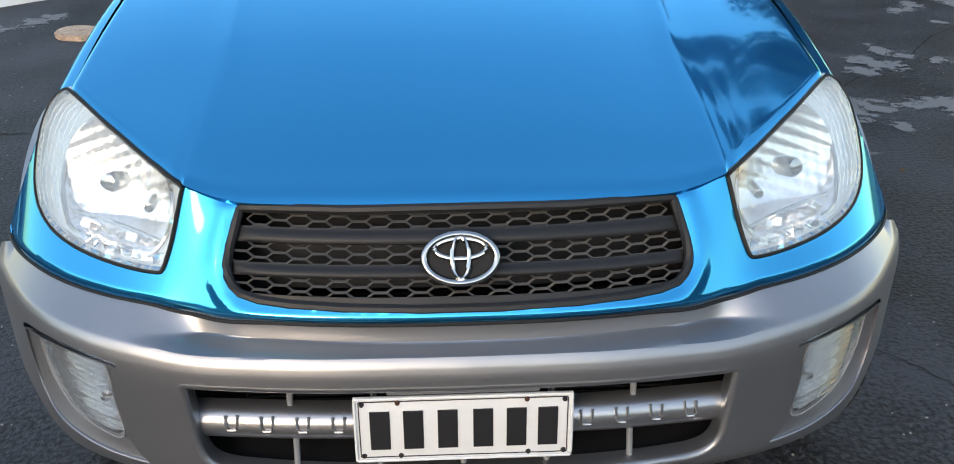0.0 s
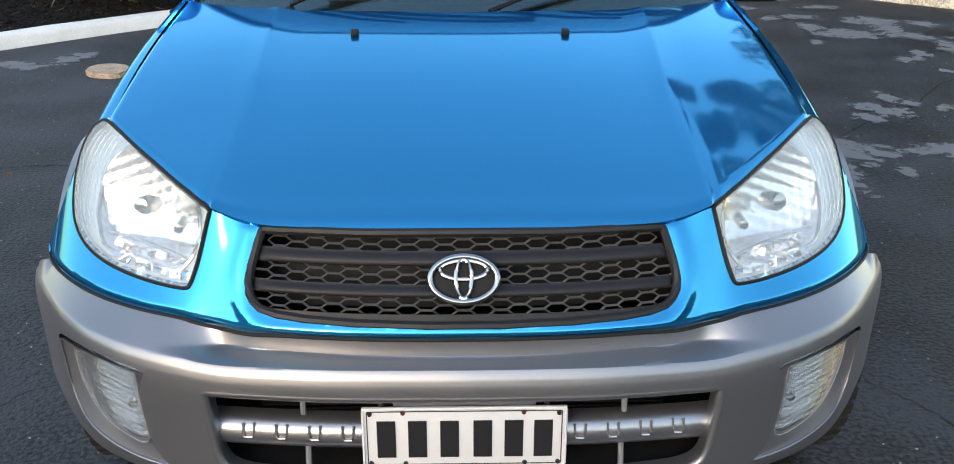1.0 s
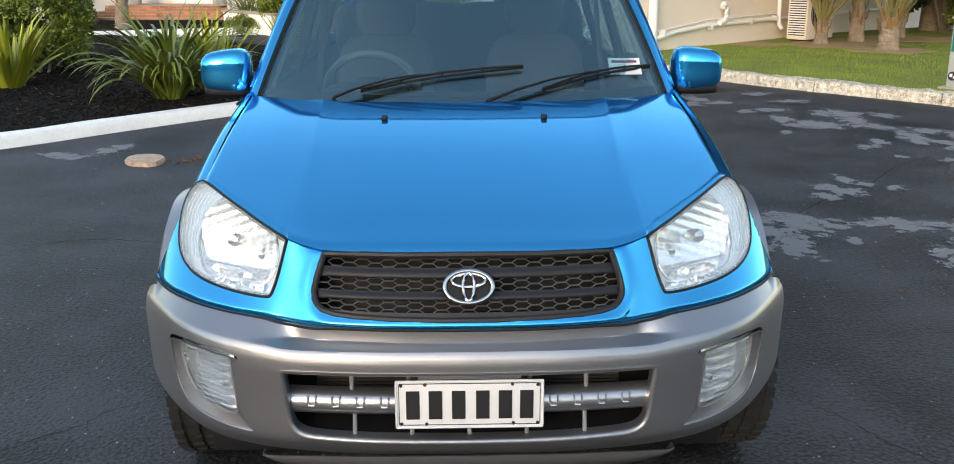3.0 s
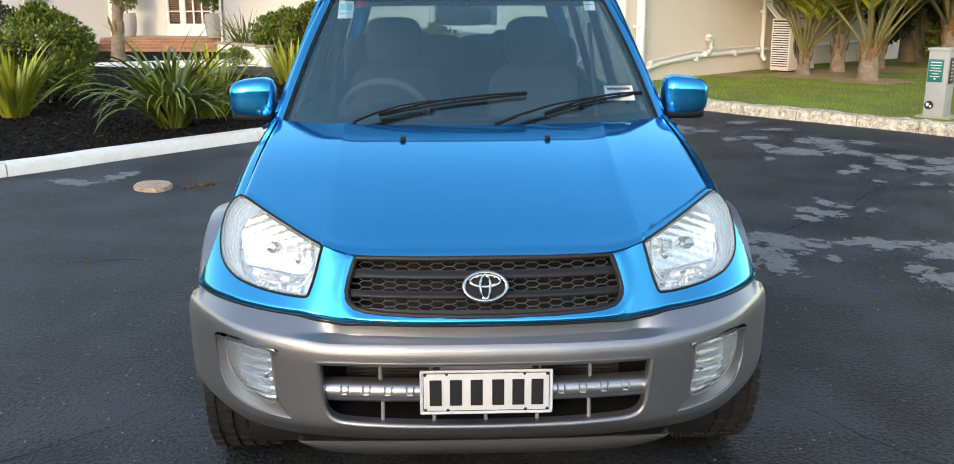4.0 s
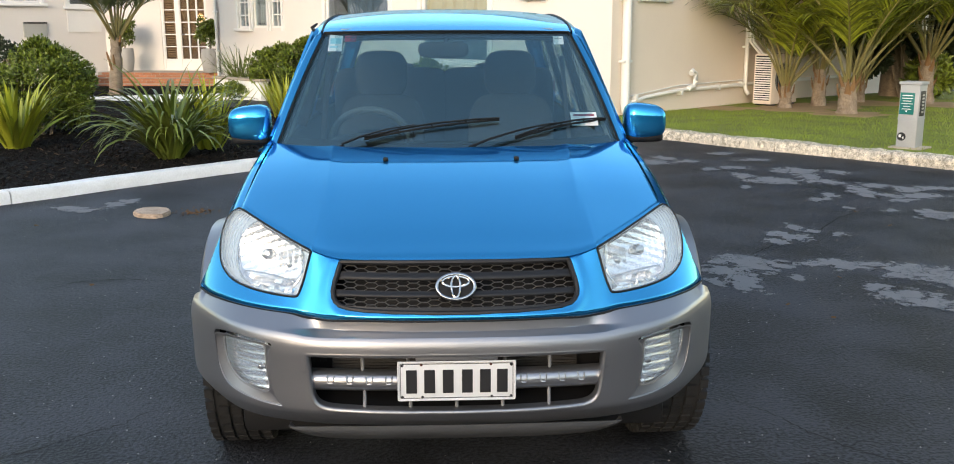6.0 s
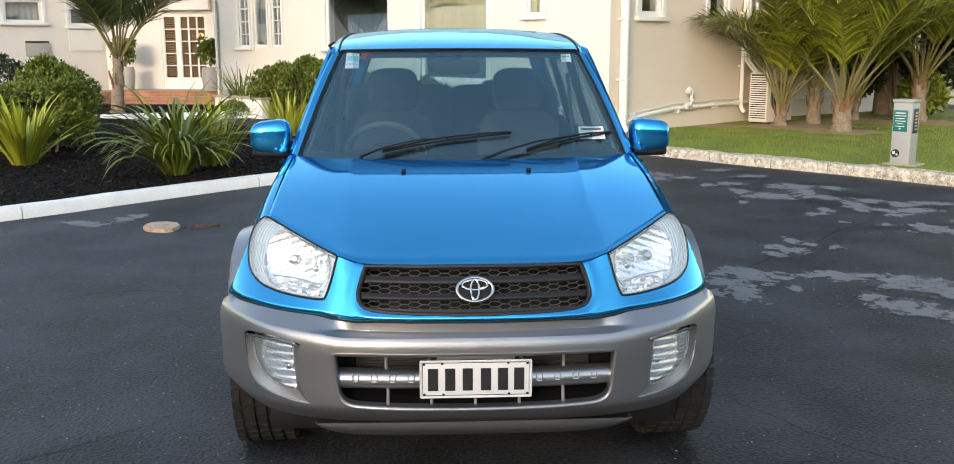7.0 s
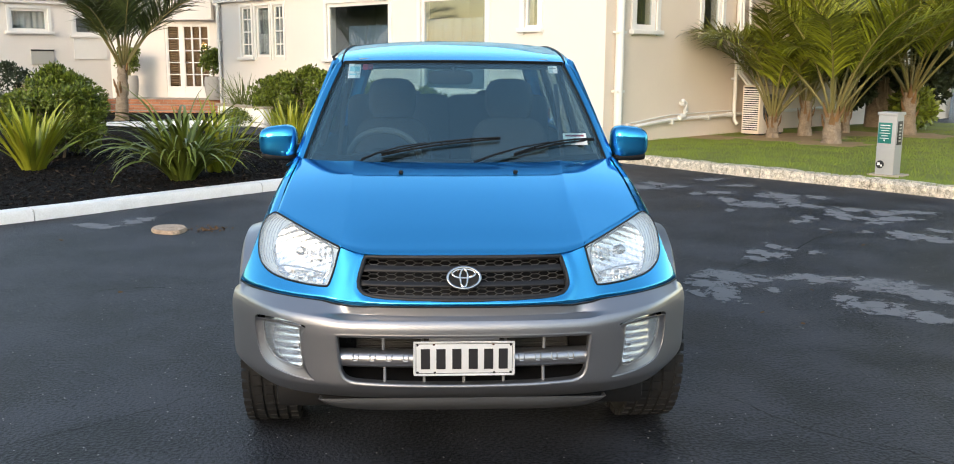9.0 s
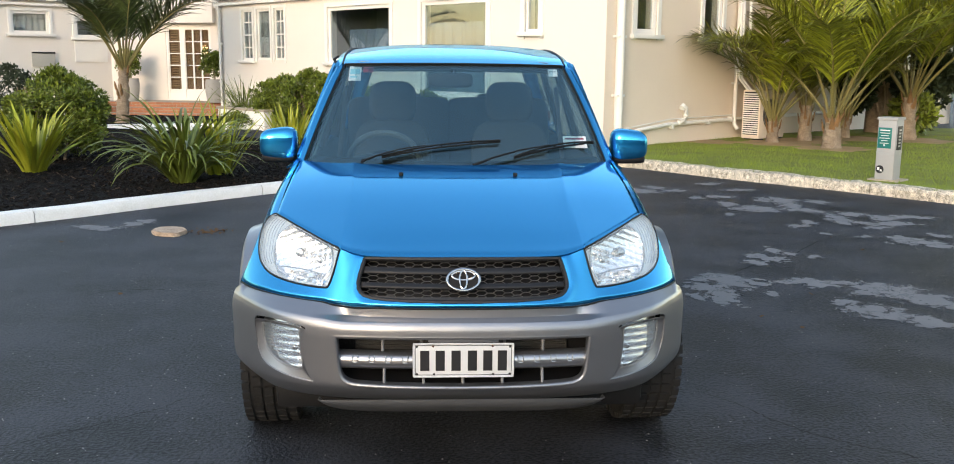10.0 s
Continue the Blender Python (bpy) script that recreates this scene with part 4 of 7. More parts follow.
def palm(name, at, trunk_h, trunk_r, fronds, length, label, seed, start=(55, 84), droop=(35, 75), leaf_len=0.55, lean=(0, 0), mat=FROND):
    root = thing(name, label, "palm tree", at=at)
    rnd = random.Random(seed)
    bm = bmesh.new()
    prof, n = [], 22
    for k in range(n + 1):
        t = k / n
        r = trunk_r * (1.2 - 0.3 * t + 0.35 * math.exp(-t * 7)) * (1 + 0.025 * math.sin(k * 2.4))
        prof.append(((lean[0] * t, lean[1] * t, -0.04 + (trunk_h + 0.04) * t), r))
    tube(bm, [p for p, _ in prof], [r for _, r in prof], 14)
    for v in bm.verts:
        v.co += Vector((rnd.uniform(-1, 1), rnd.uniform(-1, 1), 0)) * trunk_r * 0.11
    part("trunk", bm, BARK, root, "rough ringed palm trunk")
    # old leaf bases that clasp the trunk
    for k in range(8):
        a = k * 137.5
        bm = bmesh.new()
        z0 = trunk_h * rnd.uniform(0.35, 0.9)
        ca, sa = math.cos(radians(a)), math.sin(radians(a))
        base = Vector((lean[0] * z0 / trunk_h, lean[1] * z0 / trunk_h, z0))
        tube(bm, [base + Vector((ca, sa, 0)) * trunk_r * 0.75, base + Vector((ca * trunk_r * 1.25, sa * trunk_r * 1.25, 0.12)), base + Vector((ca * trunk_r * 1.5, sa * trunk_r * 1.5, 0.28))], [trunk_r * 0.45, trunk_r * 0.3, trunk_r * 0.12], 6, flat=0.5)
        part("leaf_base", bm, HUSK if k % 3 else STALK, root)
    kinds = [frond_mesh(length * rnd.uniform(0.8, 1.1), 64, leaf_len, rnd.uniform(*droop), rnd.uniform(*start), seed * 17 + k, mat) for k in range(8)]
    for k in range(fronds):
        ob = new("frond", kinds[k % len(kinds)])
        ob.parent = root
        a = k * 137.5 + rnd.uniform(-20, 20)
        ob.matrix_basis = pose(lean[0] + 0.06 * math.cos(radians(a)), lean[1] + 0.06 * math.sin(radians(a)), trunk_h * rnd.uniform(0.93, 1.0), rnd.uniform(-8, 8), rnd.uniform(-6, 6), a)
    return root


flax("flax_plant", (-3.14, 8.42, 0.1), 190, 1.32, 0.046, FLAX, "green flax clump with long arching leaves in mulch", 3, (35, 115), (0, 34))
flax("flax_plant", (-2.9, 9.3, 0.1), 60, 1.02, 0.048, YELLOWFLAX, "yellow-green flax clump behind a larger green one", 5, (5, 35), (0, 22))
flax("flax_plant", (-5.35, 9.5, 0.1), 95, 1.1, 0.068, YELLOWFLAX, "bright yellow-green flax clump in the mulch", 7, (5, 40), (0, 40))
flax("flax_plant", (-2.6, 13.6, 0.1), 60, 0.85, 0.05, YELLOWFLAX, "upright yellow flax clump at the bed's end", 9, (0, 25), (0, 24), 0.2)
shrub("shrub", (-5.6, 11.1, 0.08), 0.74, 0.7, 1.44, 24000, 0.055, LEAF, "dense rounded green shrub in the planting bed", 11, 120)
shrub("shrub", (-7.95, 15.1, 0.08), 0.7, 0.6, 1.5, 5000, 0.06, DARKLEAF, "wispy dark grey-green shrub against the house wing", 13)
shrub("shrub", hp(8.8, -0.8) + (-0.02,), 0.8, 0.6, 1.35, 9000, 0.075, LEAF, "dense bright green shrub below the front windows", 15)
shrub("shrub", hp(7.7, -0.8) + (-0.02,), 0.85, 0.6, 1.5, 9000, 0.075, LEAF, "dense bright green shrub below the front windows", 16)
shrub("shrub", hp(9.5, -1.7) + (-0.02,), 0.45, 0.4, 0.42, 2500, 0.05, LEAF, "low flowering shrub by the white planter", 17)
shrub("shrub", (-9.6, 22.4, -0.02), 0.55, 0.5, 0.95, 3500, 0.07, LEAF, "small green shrub beside the entrance steps", 18)
for k, (a, h, sd) in enumerate(((5.6, 1.15, 91), (4.7, 0.95, 92), (3.8, 1.1, 93), (6.5, 1.0, 94))):
    shrub("shrub", hp(a, -0.75) + (-0.02,), 0.6, 0.5, h, 4200, 0.07, LEAF, "low green shrub against the house front", sd)
flax("grass_clump", hp(10.4, -0.9) + (0.2,), 90, 1.15, 0.022, FLAX, "tall thin grass clump in the white planter", 19, (5, 60), (0, 30), 0.3)
flax("grass_clump", hp(9.8, -0.9) + (0.2,), 80, 1.05, 0.022, FLAX, "tall thin grass clump in the white planter", 20, (5, 60), (0, 30), 0.3)
palm("palm_tree", (-7.38, 19.6, 0.08), 1.3, 0.12, 16, 3.2, "young feather palm with arching green fronds", 23, (50, 86), (20, 82), 0.95, (0.1, 0.0), DARKFROND)
palm("palm_tree", (6.33, 14.6, 0.1), 0.42, 0.1, 13, 2.7, "stout palm with tall arching fronds on the lawn", 31, (48, 80), (45, 110), 0.8)
palm("palm_tree", (7.15, 15.1, 0.1), 0.7, 0.11, 11, 2.8, "palm with a browned husky trunk on the lawn", 33, (58, 84), (35, 80), 0.8)
palm("palm_tree", (6.97, 13.4, 0.1), 0.55, 0.135, 13, 3.1, "stout palm with a swollen pale trunk on the lawn", 35, (52, 82), (25, 85), 0.9)
palm("palm_tree", (8.3, 15.9, 0.1), 0.45, 0.08, 10, 2.6, "slender palm with yellowish stalks on the lawn", 37, (56, 84), (25, 70), 0.75)
palm("palm_tree", (9.4, 15.5, 0.1), 0.85, 0.13, 17, 3.5, "tall stout palm with browned fronds on the lawn", 39, (48, 84), (30, 90), 0.95)


def tree(name, at, h, r, count, label, seed):
    root = thing(name, label, "tree", at=at)
    rnd = random.Random(seed)
    bm = bmesh.new()
    tube(bm, [(0, 0, -0.1), (0.05, 0.1, h * 0.25), (-0.1, 0.05, h * 0.5), (0.1, 0, h * 0.9)], [0.32, 0.24, 0.15, 0.03], 10)
    centres = []
    for k in range(26):
        a, z = k * 2.4, h * (0.22 + 0.72 * k / 26)
        reach = r * (1 - 0.75 * abs(k / 26 - 0.35)) * rnd.uniform(0.6, 1.05)
        tip = Vector((reach * math.cos(a), reach * math.sin(a), z + h * 0.07))
        tube(bm, [(0, 0, z * 0.85), tip * 0.5 + Vector((0, 0, z * 0.45)), tip], [0.09, 0.05, 0.015], 6)
        for _ in range(4):
            centres.append((tip * rnd.uniform(0.45, 1.05) + Vector((rnd.uniform(-1, 1), rnd.uniform(-1, 1), z * 0.35 + rnd.uniform(-0.6, 0.8))) * 0.6 + Vector((0, 0, z * 0.12)), rnd.uniform(0.5, 1.0)))
    part("trunk", bm, BARK, root)
    bm = bmesh.new()
    leaf_cloud(bm, centres, count, 0.22, seed)
    part("crown", bm, DARKLEAF, root)
    return root


tree("tree", (11.5, 14.2, 0.1), 14.6, 4.2, 52000, "tall dark evergreen tree on the lawn", 47)
tree("tree", (9.8, 17.6, 0.0), 9.5, 2.4, 14000, "tall dark evergreen tree behind the palms", 41)
shrub("shrub", (9.7, 17.0, 0.1), 1.7, 0.7, 4.0, 16000, 0.14, DARKLEAF, "dark large-leaved shrub behind the palms", 43)
shrub("shrub", (9.9, 16.3, 0.1), 0.4, 0.4, 1.0, 1500, 0.16, LEAF, "large-leaved green shrub beside a palm trunk", 45)

# ---- smaller things in the place ----
def topiary(at):
    root = thing("potted_topiary", "clipped bushy topiary in a tall grey pot by the door", "potted plant", group="pots at the entrance", at=at)
    part("pot", lathe(bmesh.new(), [(0.0, 0), (0.165, 0), (0.195, 0.04), (0.235, 0.3), (0.24, 0.48), (0.222, 0.62), (0.205, 0.63), (0.195, 0.57), (0.0, 0.57)], 24), POT, root)
    part("stem", tube(bmesh.new(), [(0, 0, 0.55), (0.015, 0, 0.8), (0, 0, 1.1)], 0.02, 6), BARK, root)
    bm = bmesh.new()
    rnd = random.Random(5)
    cs = [((rnd.uniform(-0.21, 0.21), rnd.uniform(-0.21, 0.21), 1.06 + rnd.uniform(-0.2, 0.24)), rnd.uniform(0.08, 0.15)) for _ in range(13)]
    leaf_cloud(bm, cs, 1300, 0.09, 5)
    part("foliage", bm, LEAF, root)


P1, P2 = porch_back.at(0.91, 0.42, 0.75), porch_back.at(3.56, 0.42, 1.3)
topiary(tuple(P1)), topiary(tuple(P2))


def planter():
    root = thing("planter_wall", "low white rendered planter below the front wall", "planter", kind="structure")
    m = front.matrix(0, 0)
    part("wall_panel", boxed(2.6, 4.7, -1.5, -1.3, -0.02, 0.42, 0.01, m=m), KERBWHITE, root)
    part("coping", boxed(2.55, 4.75, -1.53, -1.27, 0.42, 0.47, 0.01, m=m), STONE, root)


planter()


def downpipe(name, wall, s, top, label, r=0.045, bottom=0.1):
    root = thing(name, label, "downpipe")
    part("pipe", tube(bmesh.new(), [wall.at(s, top, 0.07), wall.at(s, bottom + 0.2, 0.07), wall.at(s, bottom + 0.08, 0.09), wall.at(s, bottom, 0.16)], r, 12), TRIM, root)
    for z in (bottom + 0.9, bottom + 1.9, bottom + 2.8):
        if z < top:
            part("bracket", boxed(-r * 1.5, r * 1.5, -0.12, 0.0, -0.02, 0.02, 0.004, m=wall.matrix(s, z)), TRIM, root)


downpipe("downpipe", side, 0.3, 3.6, "white round downpipe at the house corner", 0.075, 0.12)
downpipe("downpipe", side, 4.0, 3.6, "white downpipe beside the air conditioner", 0.04, 0.3)
downpipe("downpipe", front, 0.16, 3.0, "slim white downpipe beside the entrance", 0.03, 0.1)
WP = thing("water_pipe", "white waste pipes running low along the side wall", "pipe")
part("pipe", tube(bmesh.new(), [side.at(0.35, 0.3, 0.06), side.at(0.9, 0.4, 0.06), side.at(1.8, 0.47, 0.06), side.at(4.2, 0.5, 0.06), side.at(9, 0.52, 0.06)], 0.035, 8), TRIM, WP)
part("pipe", tube(bmesh.new(), [side.at(2.1, 0.5, 0.09), side.at(2.25, 0.53, 0.09), side.at(2.3, 0.62, 0.09), side.at(2.28, 0.76, 0.09), side.at(2.2, 0.8, 0.09), side.at(2.14, 0.76, 0.1)], 0.05, 10), TRIM, WP)
part("cable", tube(bmesh.new(), [side.at(0.35, 0.42, 0.03), side.at(1.9, 0.56, 0.03), side.at(4.0, 0.58, 0.03)], 0.012, 6), TRIM, WP)
for s in (0.6, 1.9, 3.1, 3.9):
    part("clip", boxed(-0.03, 0.03, -0.1, 0, -0.05, 0.05, 0.004, m=side.matrix(s, 0.38 + 0.03 * s)), TRIM, WP)


def air_conditioner():
    root = thing("air_conditioner", "cream outdoor air-conditioning unit against the house wall", "air conditioner")
    root.matrix_basis = side.matrix(3.8, 0.1, 0.75)
    part("casing", boxed(0, 0.95, 0, 0.38, 0.05, 0.98, 0.015), SHADEDCREAM, root)
    part("louvre_recess", boxed(-0.004, 0.002, 0.03, 0.35, 0.12, 0.95), PLASTIC, root, smooth=False)
    for k in range(19):
        part("louvre", boxed(-0.014, 0.006, 0.03, 0.35, 0.14 + k * 0.042, 0.162 + k * 0.042), TRIM, root, smooth=False)
    ring = bmesh.new()
    for r in (0.08, 0.15, 0.22, 0.29):
        tube(ring, [(0.42 + r * math.cos(a * 0.2618), -0.015, 0.52 + r * math.sin(a * 0.2618)) for a in range(24)], 0.006, 6, closed=True)
    part("fan_grille", ring, GREYPAINT, root)
    part("fan_recess", lathe(bmesh.new(), [(0, -0.004), (0.29, -0.004), (0.3, -0.001)], 28, "y", Matrix.Translation((0.42, 0, 0.52))), PLASTIC, root)
    for x in (0.1, 0.8):
        part("foot", boxed(x, x + 0.08, 0.0, 0.38, 0, 0.05), PLASTIC, root, smooth=False)
    for x in (0.1, 0.2, 0.45):
        part("pipe", tube(bmesh.new(), [(x, 0.3, 0.95), (x, 0.55, 1.2), (x, 0.6, 3.0)], 0.03, 8), TRIM, root)


air_conditioner()


def power_pedestal():
    root = thing("service_pedestal", "grey metal service pedestal with a teal notice on the lawn", "pedestal", at=(5.70, 8.63, 0.115), turn=-48)
    part("base_plate", boxed(-0.19, 0.2, -0.16, 0.19, 0, 0.025, 0.006), STONE, root)
    part("body", boxed(-0.115, 0.115, -0.115, 0.115, 0.02, 0.775, 0.008), PEDGREY, root)
    part("cap", boxed(-0.13, 0.13, -0.13, 0.13, 0.775, 0.81, 0.008), PEDGREY, root)
    part("collar", boxed(-0.119, 0.119, -0.119, 0.119, 0.36, 0.375, 0.003), PEDGREY, root)
    sign = part("sign", boxed(-0.105, 0.065, -0.122, -0.114, 0.42, 0.68, 0.004), TEAL, root, "teal notice with pale lines of writing")
    for k, (x0, x1, h) in enumerate(((-0.08, 0.04, 0.012), (-0.085, 0.045, 0.008), (-0.07, 0.03, 0.008), (-0.085, 0.045, 0.008), (-0.06, 0.02, 0.008), (-0.075, 0.035, 0.008), (-0.03, -0.01, 0.02))):
        part("writing_bar", boxed(x0, x1, -0.1255, -0.1225, 0.64 - k * 0.032, 0.64 - k * 0.032 + h), TRIM, sign, smooth=False)
    side_sign = part("side_sign", boxed(0.114, 0.121, -0.07, 0.07, 0.4, 0.7, 0.003), PLASTIC, root, "dark side panel with small lettering")
    for k in range(6):
        part("writing_bar", boxed(0.1215, 0.124, -0.03, 0.03, 0.44 + k * 0.04, 0.46 + k * 0.04), PEDGREY, side_sign, smooth=False)
    part("sticker", lathe(bmesh.new(), [(0, -0.1205), (0.05, -0.1205), (0.051, -0.1145)], 24, "y", Matrix.Translation((-0.055, 0, 0.15))), INK, root, "round black and white sticker")
    bm = bmesh.new()
    box(bm, -0.085, -0.055, -0.1235, -0.121, 0.14, 0.175), box(bm, -0.045, -0.025, -0.1235, -0.121, 0.125, 0.15)
    part("sticker_mark", bm, TRIM, root, smooth=False)


power_pedestal()
bm = bmesh.new()
slab(bm, [(p[0], p[1]) for p in smooth_outline([(-2.69, 5.46), (-2.63, 5.32), (-2.55, 5.25), (-2.39, 5.22), (-2.34, 5.4), (-2.40, 5.56), (-2.48, 5.6), (-2.63, 5.62)], 1)], -0.01, 0.034)
bmesh.ops.bevel(bm, geom=[e for e in bm.edges if all(v.co.z > 0 for v in e.verts)], offset=0.012, segments=2, affect="EDGES")
tagged(part("stone_slab", bm, SLAB), "pale weathered stone patch set in the asphalt", "stone")
part("notice_board", boxed(0, 0.62, -0.05, 0, 0, 0.4, 0.01, m=wing.matrix(5.43, 1.35)), CURTAIN)
tagged(bpy.data.objects["notice_board"], "pale notice board on the house wing wall", "notice board")
part("header_strip", boxed(0, 0.62, -0.07, -0.051, 0.36, 0.4, m=wing.matrix(5.43, 1.35)), PLASTIC, bpy.data.objects["notice_board"], smooth=False)

# ---- an added belt of trees, out of view, gives dark reflections ----
rnd = random.Random(71)
heights = [rnd.uniform(4.2, 7.0) for _ in range(60)]


def reflection_belt(u, v):
    a = radians(-200 + 190 * u)
    k = u * 58
    i = int(k)
    h = heights[i] + (heights[i + 1] - heights[i]) * (0.5 - 0.5 * math.cos((k - i) * math.pi))
    r = 30 - 1.5 * math.sin(v * 3.0) + 0.7 * math.sin(k * 3.1 + v * 9) + rnd.uniform(-0.25, 0.25)
    return (r * 1.25 * math.cos(a), r * math.sin(a), -0.1 + h * v)


tagged(part("backdrop", sheet(reflection_belt, 240, 16, 0.4), DARKLEAF, smooth=False), "added unseen belt of dark trees that windows and car reflect", "trees", kind="structure")
# ---- the car: its nose at y = 0, facing -y, the middle at x = 0 ----
CAR = thing("car", "blue and silver compact off-road car parked on the asphalt", "car", at=(-0.006, 0, 0))


def nearest_on(outline, p):
    """Signed distance to a closed outline (inside: minus) and the nearest place on it."""
    best, where, inside = 1e9, None, False
    x, y = p
    n = len(outline)
    for i in range(n):
        ax, ay = outline[i][0], outline[i][1]
        bx, by = outline[(i + 1) % n][0], outline[(i + 1) % n][1]
        dx, dy = bx - ax, by - ay
        t = max(0.0, min(1.0, ((x - ax) * dx + (y - ay) * dy) / (dx * dx + dy * dy + 1e-18)))
        qx, qy = ax + t * dx, ay + t * dy
        d = (qx - x) ** 2 + (qy - y) ** 2
        if d < best:
            best, where = d, (qx, qy)
        if (ay > y) != (by > y) and x < (bx - ax) * (y - ay) / (by - ay) + ax:
            inside = not inside
    d = math.sqrt(best)
    return (-d if inside else d), where


def trimmed(xs, zs, place, holes=(), keep=None, depth=0.0, snap=0.55):
    """A skin over a grid in (x, z) with clean outlines cut from it. place(x, z) gives the point in space; depth: how far the cut edges turn in."""
    nx, nz = len(xs), len(zs)
    pos, dead = {}, {}
    outlines = [(o, 1) for o in holes] + ([(keep, -1)] if keep else [])
    boxes = [(min(p[0] for p in o) - 0.03, max(p[0] for p in o) + 0.03, min(p[1] for p in o) - 0.03, max(p[1] for p in o) + 0.03) for o, _ in outlines]
    rim = set()
    for i, x in enumerate(xs):
        for j, z in enumerate(zs):
            cell = 0.5 * max(abs(xs[min(i + 1, nx - 1)] - xs[max(i - 1, 0)]), abs(zs[min(j + 1, nz - 1)] - zs[max(j - 1, 0)])) or 0.01
            q, gone = (x, z), False
            for (o, way), bb in zip(outlines, boxes):
                if not (bb[0] <= x <= bb[1] and bb[2] <= z <= bb[3]):
                    if way < 0:
                        gone = True
                    continue
                d, w = nearest_on(o, (x, z))
                if abs(d) < snap * cell:
                    q = w
                    rim.add((i, j))
                elif way * d < 0:
                    gone = True
            pos[i, j], dead[i, j] = q, gone
    bm, vs = bmesh.new(), {}

    def vert(k):
        if k not in vs:
            vs[k] = bm.verts.new(place(*pos[k]))
        return vs[k]

    for i in range(nx - 1):
        for j in range(nz - 1):
            c = [(i, j), (i + 1, j), (i + 1, j + 1), (i, j + 1)]
            live = [k for k in c if not dead[k]]
            if len(live) >= 3:
                if all(k in rim for k in live):
                    mx, mz = sum(pos[k][0] for k in live) / len(live), sum(pos[k][1] for k in live) / len(live)
                    if any(way * nearest_on(o, (mx, mz))[0] < 0 for o, way in outlines):
                        continue
                bm.faces.new([vert(k) for k in live])
    bmesh.ops.remove_doubles(bm, verts=bm.verts, dist=1e-5)
    if depth:
        edges = [e for e in bm.edges if e.is_boundary]
        r = bmesh.ops.extrude_edge_only(bm, edges=edges)
        new_vs = [v for v in r["geom"] if isinstance(v, bmesh.types.BMVert)]
        bmesh.ops.translate(bm, vec=(0, depth, 0), verts=new_vs)
    return bm


def steps(a, b, n):
    return [a + (b - a) * k / n for k in range(n + 1)]


def mirror(pts):
    return [(-x, z) for x, z in pts][::-1]


# -- shapes of the front --
def side_of_bumper(x):
    return curve1([(0.0, 0.0), (0.2, 0.004), (0.4, 0.025), (0.5, 0.046), (0.6, 0.081), (0.65, 0.107), (0.7, 0.142), (0.75, 0.192), (0.8, 0.258), (0.84, 0.318), (0.87, 0.368), (0.893, 0.415)], abs(x))


BUMPER_PROFILE = [(0.328, 0.10), (0.338, 0.066), (0.352, 0.046), (0.368, 0.028), (0.384, 0.013), (0.397, 0.002), (0.41, -0.002), (0.50, -0.009), (0.56, -0.015), (0.595, -0.0185), (0.615, -0.019), (0.63, -0.0165), (0.642, -0.011), (0.655, 0.0), (0.668, 0.018), (0.686, 0.05), (0.70, 0.075), (0.74, 0.11)]


def bumper_top(x):
    return curve1([(0.0, 0.693), (0.3, 0.692), (0.40, 0.688), (0.45, 0.690), (0.51, 0.700), (0.63, 0.705), (0.76, 0.708), (0.84, 0.706), (0.87, 0.699), (0.893, 0.68)], abs(x))


def bumper_lift(x):
    return curve1([(0.0, 0.0), (0.66, 0.0), (0.78, 0.03), (0.84, 0.05), (0.893, 0.08)], abs(x))


def bumper_rise(x):
    """How far the ridge climbs towards the corners."""
    return curve1([(0.0, 0.0), (0.4, 0.0), (0.55, 0.01), (0.7, 0.026), (0.8, 0.034), (0.893, 0.036)], abs(x))


def bumper_point(x, z):
    crest, top = 0.63 + bumper_rise(x), bumper_top(x)
    k = z if z < 0.5 else 0.5 + (z - 0.5) * 0.13 / (crest - 0.5) if z < crest else 0.63 + (z - crest) * 0.06 / (top - crest)
    y = curve1(BUMPER_PROFILE, min(k, 0.648)) + side_of_bumper(x)
    # the shelf runs back to meet the nose
    t = max(0.0, min(1.0, (k - 0.648) / 0.042))
    # a hollow step under the grille's lip, a straight slope towards the corners
    mid = 1 - max(0.0, min(1.0, (abs(x) - 0.38) / 0.17))
    mid = mid * mid * (3 - 2 * mid)
    flat_step = min(1.0, t / 0.22)
    t = t * (1 - mid) + mid * flat_step * (2 - flat_step) * 1.25
    y += (min(nose_base(x, bumper_top(x)) + 0.004, y + curve1([(0, 0.2), (0.8, 0.12), (0.84, 0.06), (0.87, 0.012), (0.893, 0.002)], abs(x))) - y) * t
    # the flange under the nose, fading out at the corner
    fade = max(0.0, min(1.0, (0.86 - abs(x)) / 0.06))
    y += max(0.0, k - 0.69) * 2.5 * fade
    z -= max(0.0, k - 0.69) * (1 if fade > 0 else 0.9)
    tuck = 0.04 * max(0.0, (0.46 - z) / 0.14) ** 2 * (abs(x) / 0.893) ** 4
    lean = 0.024 * max(0.0, (z - 0.61) / 0.09) ** 2 * (abs(x) / 0.893) ** 8
    return (x * (1 - tuck * 0.9 - lean), y + tuck, z)


